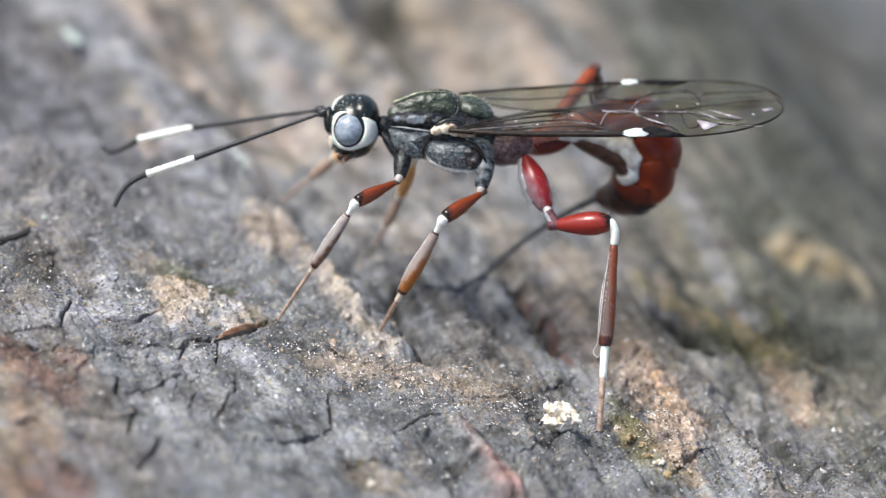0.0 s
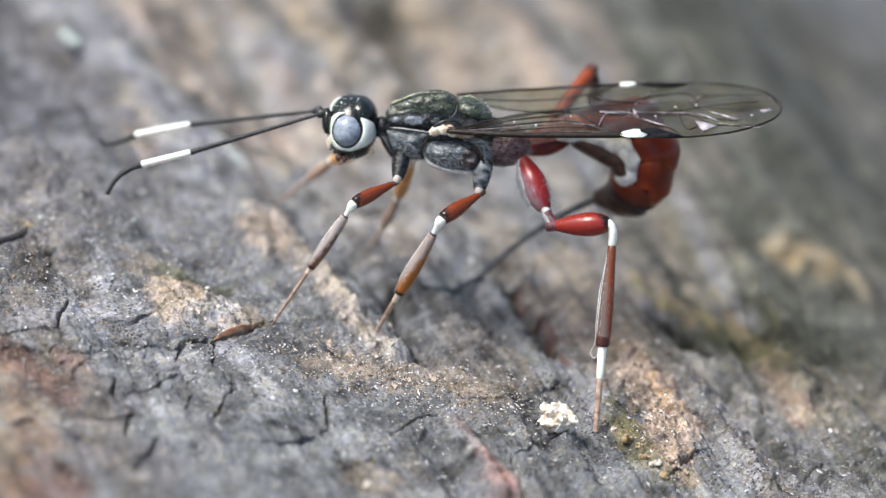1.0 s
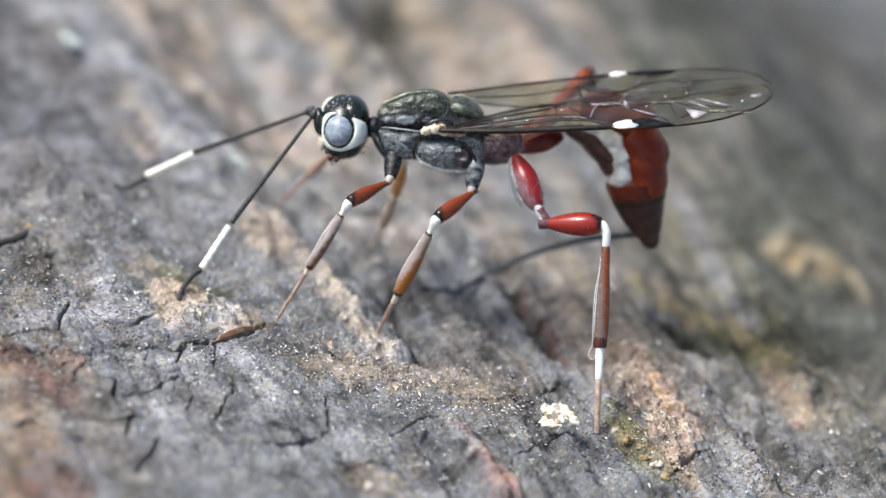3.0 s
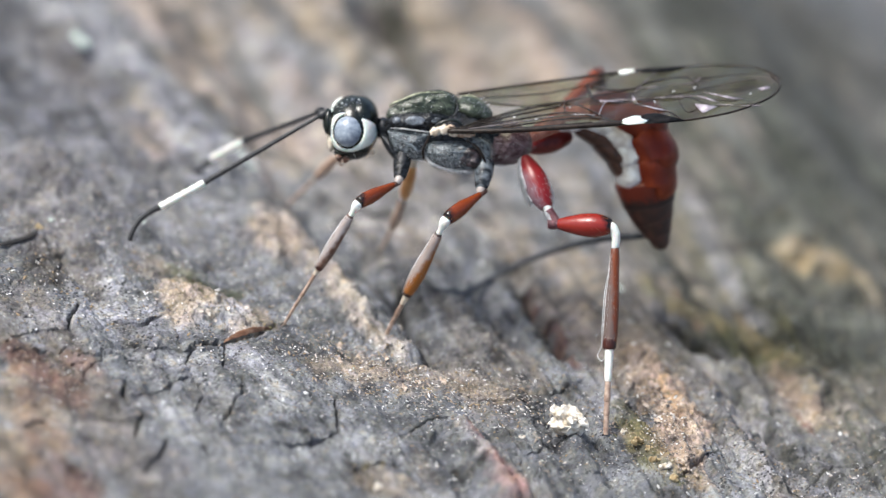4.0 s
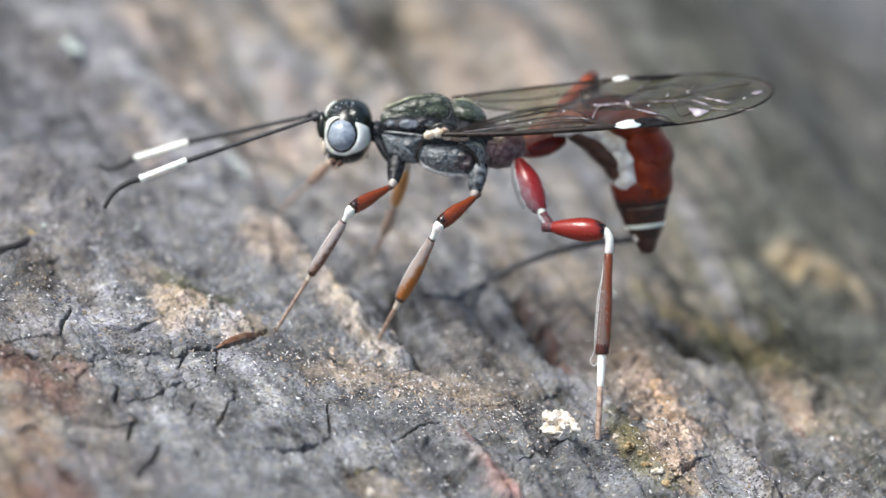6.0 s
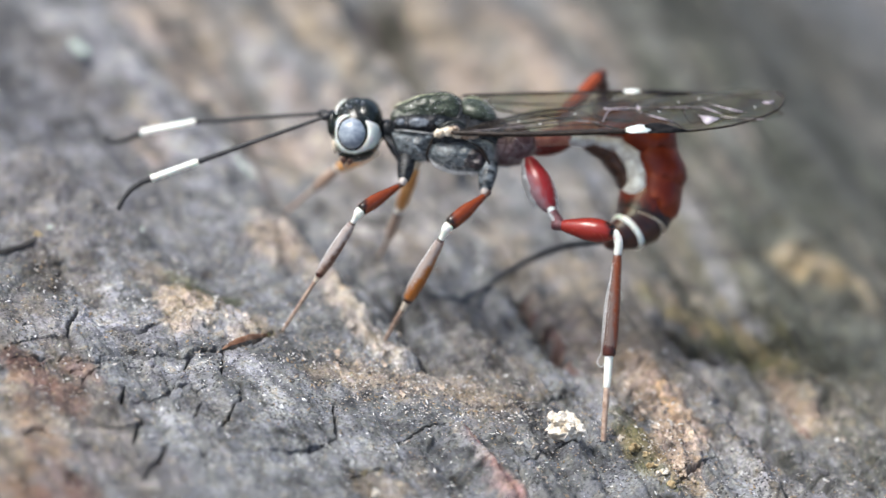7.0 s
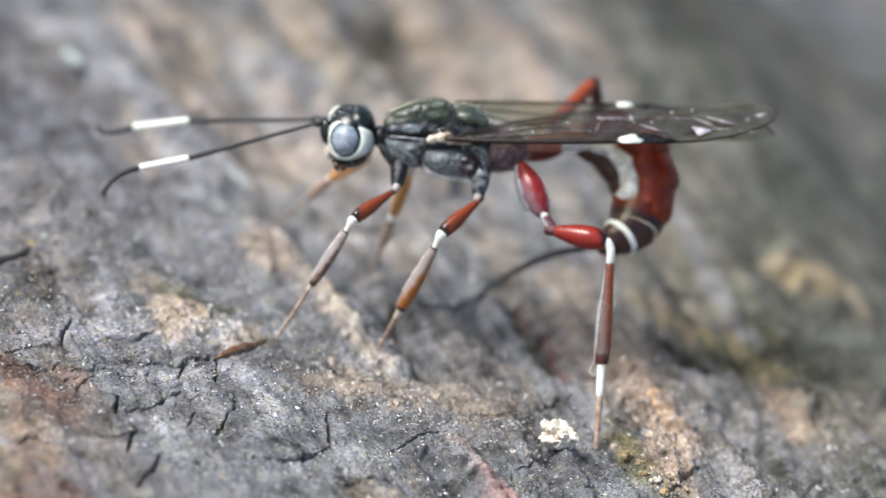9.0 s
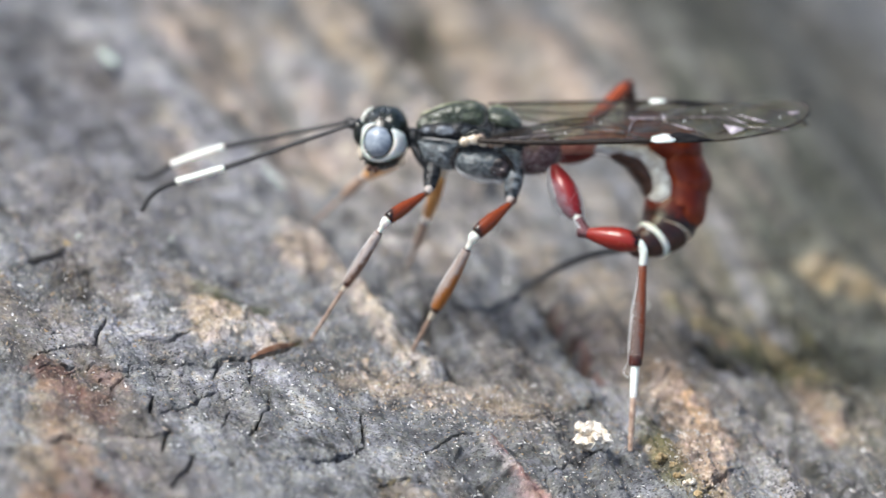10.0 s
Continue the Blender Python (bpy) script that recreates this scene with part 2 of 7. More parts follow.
def bark_material():
    m = bpy.data.materials.new("bark")
    m.use_nodes = True
    nt = m.node_tree
    bsdf = nt.nodes["Principled BSDF"]
    tone = nt.nodes.new("ShaderNodeAttribute")
    tone.attribute_name = "tone"
    coord = nt.nodes.new("ShaderNodeTexCoord")
    grain = nt.nodes.new("ShaderNodeTexNoise")
    grain.inputs["Scale"].default_value = 9000
    grain.inputs["Detail"].default_value = 6
    grain.inputs["Roughness"].default_value = 0.7
    speck = nt.nodes.new("ShaderNodeTexNoise")
    speck.inputs["Scale"].default_value = 26000
    speck.inputs["Detail"].default_value = 3
    nt.links.new(coord.outputs["Object"], grain.inputs["Vector"])
    nt.links.new(coord.outputs["Object"], speck.inputs["Vector"])
    ramp = nt.nodes.new("ShaderNodeValToRGB")
    ramp.color_ramp.elements[0].position, ramp.color_ramp.elements[0].color = 0.3, (0.42, 0.42, 0.43, 1)
    ramp.color_ramp.elements[1].position, ramp.color_ramp.elements[1].color = 0.72, (1.8, 1.8, 1.8, 1)
    nt.links.new(grain.outputs["Fac"], ramp.inputs["Fac"])
    mul = nt.nodes.new("ShaderNodeMix")
    mul.data_type, mul.blend_type = "RGBA", "MULTIPLY"
    mul.inputs["Factor"].default_value = 1.0
    nt.links.new(tone.outputs["Color"], mul.inputs["A"])
    nt.links.new(ramp.outputs["Color"], mul.inputs["B"])
    # crumbs and lichen tint the grey in small flecks
    fleck = nt.nodes.new("ShaderNodeTexNoise")
    fleck.inputs["Scale"].default_value = 2600
    fleck.inputs["Detail"].default_value = 4
    fleck.inputs["Roughness"].default_value = 0.65
    nt.links.new(coord.outputs["Object"], fleck.inputs["Vector"])
    hue = nt.nodes.new("ShaderNodeValToRGB")
    hue.color_ramp.elements[0].position, hue.color_ramp.elements[0].color = 0.30, (0.87, 0.893, 1.0, 1)
    hue.color_ramp.elements[1].position, hue.color_ramp.elements[1].color = 0.72, (1.28, 1.12, 0.90, 1)
    hue.color_ramp.elements.new(0.45).color = (0.98, 0.96, 1.0, 1)
    hue.color_ramp.elements.new(0.56).color = (1.003, 1.014, 0.968, 1)
    nt.links.new(fleck.outputs["Fac"], hue.inputs["Fac"])
    tinted = nt.nodes.new("ShaderNodeMix")
    tinted.data_type, tinted.blend_type = "RGBA", "MULTIPLY"
    tinted.inputs["Factor"].default_value = 1.0
    nt.links.new(mul.outputs["Result"], tinted.inputs["A"])
    nt.links.new(hue.outputs["Color"], tinted.inputs["B"])
    # small black fungal dots in loose clusters
    dots = nt.nodes.new("ShaderNodeTexVoronoi")
    dots.inputs["Scale"].default_value = 7800
    nt.links.new(coord.outputs["Object"], dots.inputs["Vector"])
    where = nt.nodes.new("ShaderNodeTexNoise")
    where.inputs["Scale"].default_value = 900
    where.inputs["Detail"].default_value = 4
    nt.links.new(coord.outputs["Object"], where.inputs["Vector"])
    cut = nt.nodes.new("ShaderNodeMapRange")
    cut.inputs["From Min"].default_value, cut.inputs["From Max"].default_value = 0.4, 0.62
    cut.inputs["To Min"].default_value, cut.inputs["To Max"].default_value = 0.10, 0.36
    nt.links.new(where.outputs["Fac"], cut.inputs["Value"])
    less = nt.nodes.new("ShaderNodeMath")
    less.operation = "LESS_THAN"
    nt.links.new(dots.outputs["Distance"], less.inputs[0])
    nt.links.new(cut.outputs["Result"], less.inputs[1])
    soften = nt.nodes.new("ShaderNodeMath")
    soften.operation = "MULTIPLY"
    nt.links.new(less.outputs["Value"], soften.inputs[0])
    split = nt.nodes.new("ShaderNodeSeparateColor")
    nt.links.new(tone.outputs["Color"], split.inputs["Color"])
    warmth = nt.nodes.new("ShaderNodeMath")
    warmth.operation = "SUBTRACT"
    nt.links.new(split.outputs["Red"], warmth.inputs[0])
    nt.links.new(split.outputs["Blue"], warmth.inputs[1])
    plain = nt.nodes.new("ShaderNodeMapRange")
    plain.inputs["From Min"].default_value, plain.inputs["From Max"].default_value = 0.01, 0.07
    plain.inputs["To Min"].default_value, plain.inputs["To Max"].default_value = 0.85, 0.1
    nt.links.new(warmth.outputs["Value"], plain.inputs["Value"])
    nt.links.new(plain.outputs["Result"], soften.inputs[1])
    dotted = nt.nodes.new("ShaderNodeMix")
    dotted.data_type = "RGBA"
    dotted.inputs["B"].default_value = (0.035, 0.034, 0.038, 1)
    nt.links.new(soften.outputs["Value"], dotted.inputs["Factor"])
    nt.links.new(tinted.outputs["Result"], dotted.inputs["A"])
    nt.links.new(dotted.outputs["Result"], bsdf.inputs["Base Color"])
    bump = nt.nodes.new("ShaderNodeBump")
    bump.inputs["Strength"].default_value, bump.inputs["Distance"].default_value = 0.85, 8e-5
    add = nt.nodes.new("ShaderNodeMath")
    nt.links.new(grain.outputs["Fac"], add.inputs[0])
    nt.links.new(speck.outputs["Fac"], add.inputs[1])
    nt.links.new(add.outputs["Value"], bump.inputs["Height"])
    nt.links.new(bump.outputs["Normal"], bsdf.inputs["Normal"])
    bsdf.inputs["Roughness"].default_value = 0.75
    bsdf.inputs["Specular IOR Level"].default_value = 0.35
    return m


BARK = bark_material()


# ---- noise in the plane, in millimetres ----
def lattice(ix, iy, seed):
    h = (ix.astype(np.int64) * 374761393 + iy.astype(np.int64) * 668265263 + seed * 974634777) & 0xFFFFFFFF
    h = ((h ^ (h >> 13)) * 1274126177) & 0xFFFFFFFF
    return ((h ^ (h >> 16)) & 0xFFFF) / 65535.0


def value_noise(x, y, seed):
    ix, iy = np.floor(x), np.floor(y)
    fx, fy = x - ix, y - iy
    fx, fy = fx * fx * (3 - 2 * fx), fy * fy * (3 - 2 * fy)
    a, b = lattice(ix, iy, seed), lattice(ix + 1, iy, seed)
    c, d = lattice(ix, iy + 1, seed), lattice(ix + 1, iy + 1, seed)
    return (a + (b - a) * fx) * (1 - fy) + (c + (d - c) * fx) * fy


def fbm(x, y, seed, octaves=4, gain=0.5):
    total, amp, norm = 0, 1.0, 0
    for o in range(octaves):
        total = total + amp * (value_noise(x, y, seed + 17 * o) * 2 - 1)
        norm += amp
        amp *= gain
        x, y = x * 2.03 + 5.3, y * 2.03 + 1.7
    return total / norm


def cells(x, y, seed):
    """Second minus first distance to scattered seeds: small along the borders of irregular plates."""
    ix, iy = np.floor(x), np.floor(y)
    first, second = np.full(x.shape, 9.0), np.full(x.shape, 9.0)
    for dx in (-1, 0, 1):
        for dy in (-1, 0, 1):
            px, py = ix + dx + lattice(ix + dx, iy + dy, seed), iy + dy + lattice(ix + dx, iy + dy, seed + 5)
            d = np.hypot(px - x, py - y)
            second = np.minimum(second, np.maximum(first, d))
            first = np.minimum(first, d)
    return second - first


def smooth(lo, hi, v):
    k = np.clip((v - lo) / (hi - lo), 0, 1)
    return k * k * (3 - 2 * k)


# grain of the bark: it runs away from the eye and to the far left
GRAIN = Vector((0.46, -0.89))
FEET = [(484, 570), (663, 592), (1054, 766), (490, 360), (655, 440), (1100, 310)]
FEET_MM = [ground_at(a, b) * 1000 for a, b in FEET]


def near_line(x, y, points, reach, seed=0, wander=0.12):
    """For places x, y: distance (mm) to a wandering line through points (u), how far along it lies (0 to 1), and which places are near enough to count."""
    line = [ground_at(a, b) * 1000 for a, b in points]
    lo = [min(p[k] for p in line) - reach * 2 for k in (0, 1)]
    hi = [max(p[k] for p in line) + reach * 2 for k in (0, 1)]
    near = np.where((x > lo[0]) & (x < hi[0]) & (y > lo[1]) & (y < hi[1]))[0]
    px, py = x[near], y[near]
    if wander and len(near):
        px = px + wander * fbm(px / 0.5, py / 0.5, 201 + seed, 4)
        py = py + wander * fbm(px / 0.5, py / 0.5, 211 + seed, 4)
    best, place = np.full(len(near), 99.0), np.zeros(len(near))
    lens = [(q - p).length for p, q in zip(line, line[1:])]
    done, total = 0.0, sum(lens)
    for p, q, l in zip(line, line[1:], lens):
        dx, dy = (q.x - p.x) / l, (q.y - p.y) / l
        k = np.clip((px - p.x) * dx + (py - p.y) * dy, 0, l)
        d = np.hypot(px - p.x - k * dx, py - p.y - k * dy)
        closer = d < best
        best = np.where(closer, d, best)
        place = np.where(closer, (done + k) / total, place)
        done += l
    return near, best, place


# long folds of the bark: course (u), half-width and height (mm)
FOLDS = [
    ([(740, 460), (800, 550), (850, 640)], 0.4, 0.28), ([(800, 440), (855, 530), (905, 620)], 0.35, -0.3), ([(1000, 510), (1060, 600), (1110, 690)], 0.4, 0.25), ([(1040, 520), (1090, 600)], 0.3, -0.12), ([(620, 440), (670, 510), (705, 570)], 0.35, -0.4), ([(1240, 690), (1330, 800)], 0.3, -0.2), ([(1300, 680), (1400, 800)], 0.35, 0.2), ([(1440, 700), (1530, 810)], 0.35, -0.25),
    ([(500, 440), (570, 500), (640, 560), (725, 650)], 0.75, 0.42), ([(690, 500), (740, 580), (775, 660)], 0.55, -0.55), ([(880, 430), (935, 530), (990, 640)], 0.28, -0.45),
    ([(780, 740), (850, 830), (910, 900)], 0.5, 0.35), ([(740, 760), (810, 850), (850, 910)], 0.4, -0.3),
    ([(60, 20), (180, 130), (330, 270), (420, 340)], 1.0, 0.35), ([(200, 330), (330, 430), (430, 500)], 0.8, -0.3), ([(1180, 330), (1300, 470), (1420, 620)], 0.6, 0.3),
    ([(1130, 420), (1200, 540), (1290, 640)], 0.6, -0.12), ([(1330, 360), (1450, 520), (1568, 660)], 0.9, -0.5), ([(560, 60), (700, 200), (820, 330)], 1.2, 0.8),
    ([(640, 10), (740, 120), (860, 260)], 1.0, -0.9), ([(880, 30), (960, 130), (1060, 260)], 1.2, 0.8), ([(330, 20), (430, 120), (560, 260)], 1.3, -0.6), ([(1240, 640), (1340, 760), (1430, 882)], 0.5, -0.35),
    ([(1180, 640), (1280, 760), (1370, 882)], 0.6, 0.3), ([(0, 250), (110, 340), (240, 430)], 0.9, 0.5), ([(1400, 640), (1480, 740), (1568, 840)], 0.6, 0.35), ([(1080, 600), (1150, 720), (1215, 830)], 0.7, 0.22)]
# open cracks: course (u), half-width (mm)
CRACKS = [
    ([(905, 486), (935, 535), (960, 580), (1002, 640)], 0.16), ([(1160, 555), (1195, 580), (1240, 605)], 0.2), ([(1290, 640), (1340, 700), (1380, 750)], 0.07), ([(1180, 620), (1215, 670), (1260, 730)], 0.06), ([(700, 520), (725, 570), (752, 625)], 0.1),
    ([(-10, 602), (40, 583), (92, 580), (106, 568), (119, 545), (112, 520)], 0.055), ([(245, 606), (300, 612), (350, 606), (374, 604)], 0.075), ([(372, 606), (410, 592), (458, 578), (470, 572)], 0.1),
    ([(380, 612), (378, 648), (412, 672), (417, 695), (372, 735)], 0.035), ([(225, 698), (270, 682), (322, 660)], 0.05), ([(205, 672), (203, 700), (212, 714)], 0.05), ([(495, 786), (540, 783), (572, 764)], 0.07),
    ([(572, 764), (582, 735), (576, 700)], 0.05), ([(240, 828), (252, 812), (262, 800), (272, 788), (282, 774)], 0.06), ([(236, 728), (228, 748), (222, 772)], 0.05), ([(430, 776), (470, 785), (505, 786)], 0.05), ([(828, 709), (880, 706), (935, 706)], 0.045),
    ([(955, 690), (985, 680), (1010, 692)], 0.05), ([(120, 622), (175, 627), (235, 622)], 0.045), ([(0, 622), (60, 615), (100, 640), (130, 636)], 0.05), ([(690, 770), (730, 745), (790, 735)], 0.04),
    ([(150, 560), (190, 565), (240, 572), (275, 558)], 0.06), ([(140, 720), (170, 742), (240, 738)], 0.05), ([(300, 640), (330, 612)], 0.02), ([(1180, 850), (1215, 815), (1250, 800)], 0.06), ([(860, 560), (905, 600)], 0.05),
    ([(300, 760), (340, 775), (352, 800)], 0.06), ([(600, 830), (640, 815), (700, 822)], 0.05), ([(1010, 830), (1070, 850), (1100, 882)], 0.05), ([(1290, 815), (1340, 850)], 0.04), ([(20, 760), (60, 745), (110, 760)], 0.06)]


def raw_height(x, y):
    along, across = x * GRAIN.x + y * GRAIN.y, x * -GRAIN.y + y * GRAIN.x
    warp = fbm(along / 6, across / 6, 3, 3) * 1.2
    ridge = fbm(along / 16, (across + warp) / 3.4, 11, 4)
    calm = 0.34 + 0.26 * smooth(FEET_MM[1].y, FEET_MM[1].y + 7, y)
    h = 0.40 * ridge - 0.3 * smooth(0.25, 0.75, -ridge * 1.6)
    h = h + 0.22 * fbm(along / 2.4, (across + warp) / 0.9, 23, 4) + 0.30 * fbm(along / 7.5, (across + warp * 1.4) / 0.85, 27, 3)
    h = h * calm
    # lumps, scales and pits
    lump = fbm(x / 0.55, y / 0.55, 31, 4)
    scale = abs(fbm(x / 0.34, y / 0.26, 37, 3))
    pits = fbm(x / 0.13, y / 0.13, 39, 2)
    fine_cracks = (1 - smooth(0.0, 0.07, abs(fbm(x / 0.8, y / 0.9, 43, 4)))) * smooth(-0.1, 0.2, fbm(x / 2.2, y / 2.2, 45, 2))
    h = h + 0.085 * lump + 0.095 * scale + 0.026 * pits - 0.07 * fine_cracks + 0.07 * fbm(along / 2.6, (across + warp) / 0.33, 49, 3) + smooth(-0.5, 4.5, x) * (0.15 * fbm(along / 4.5, (across + warp) / 0.24, 50, 3) + 0.22 * fbm(along / 9.0, (across + 0.6 * warp) / 0.62, 52, 3))
    for i, (points, wide, tall) in enumerate(FOLDS):
        near, d, place = near_line(x, y, points, wide, i, 0.35)
        h[near] += tall * np.exp(-(d / wide) ** 2) * smooth(0, 0.12, place) * smooth(0, 0.12, 1 - place) * (1 + 0.4 * lump[near])
    return h


def crack_depth(x, y):
    out = np.zeros(x.shape)
    for i, (points, wide) in enumerate(CRACKS):
        near, d, place = near_line(x, y, points, 0.5, i, 0.22)
        w = wide * (0.45 + 0.8 * np.sin(math.pi * np.clip(place, 0.02, 0.98)) ** 0.5)
        out[near] = np.maximum(out[near], 1 - smooth(0.55, 1.2, d / w))
    wx, wy = x + 0.7 * fbm(x / 1.1, y / 1.1, 41, 4), y + 0.7 * fbm(x / 1.1, y / 1.1, 47, 4)
    c = cells(wx / 2.6 + 0.3, wy / 3.2 + 0.1, 53)
    keep = smooth(0.08, 0.42, fbm(x / 3.5, y / 3.5, 59, 2)) * (1 - smooth(FEET_MM[0].y - 0.5, FEET_MM[0].y + 2.5, y))
    return np.maximum(out, 0.42 * (1 - smooth(0.006, 0.03, c)) * keep)


def height(x, y):
    h = raw_height(x, y)
    for f in FEET_MM:
        h0 = raw_height(np.array([f.x]), np.array([f.y]))[0]
        h = h - h0 * np.exp(-((x - f.x) ** 2 + (y - f.y) ** 2) / 1.2)
    # beyond a long edge the bark falls away
    fall = (x - 6.5) * 0.75 + (y - 16) * 0.35
    return h - 5.5 * smooth(0, 15, fall)


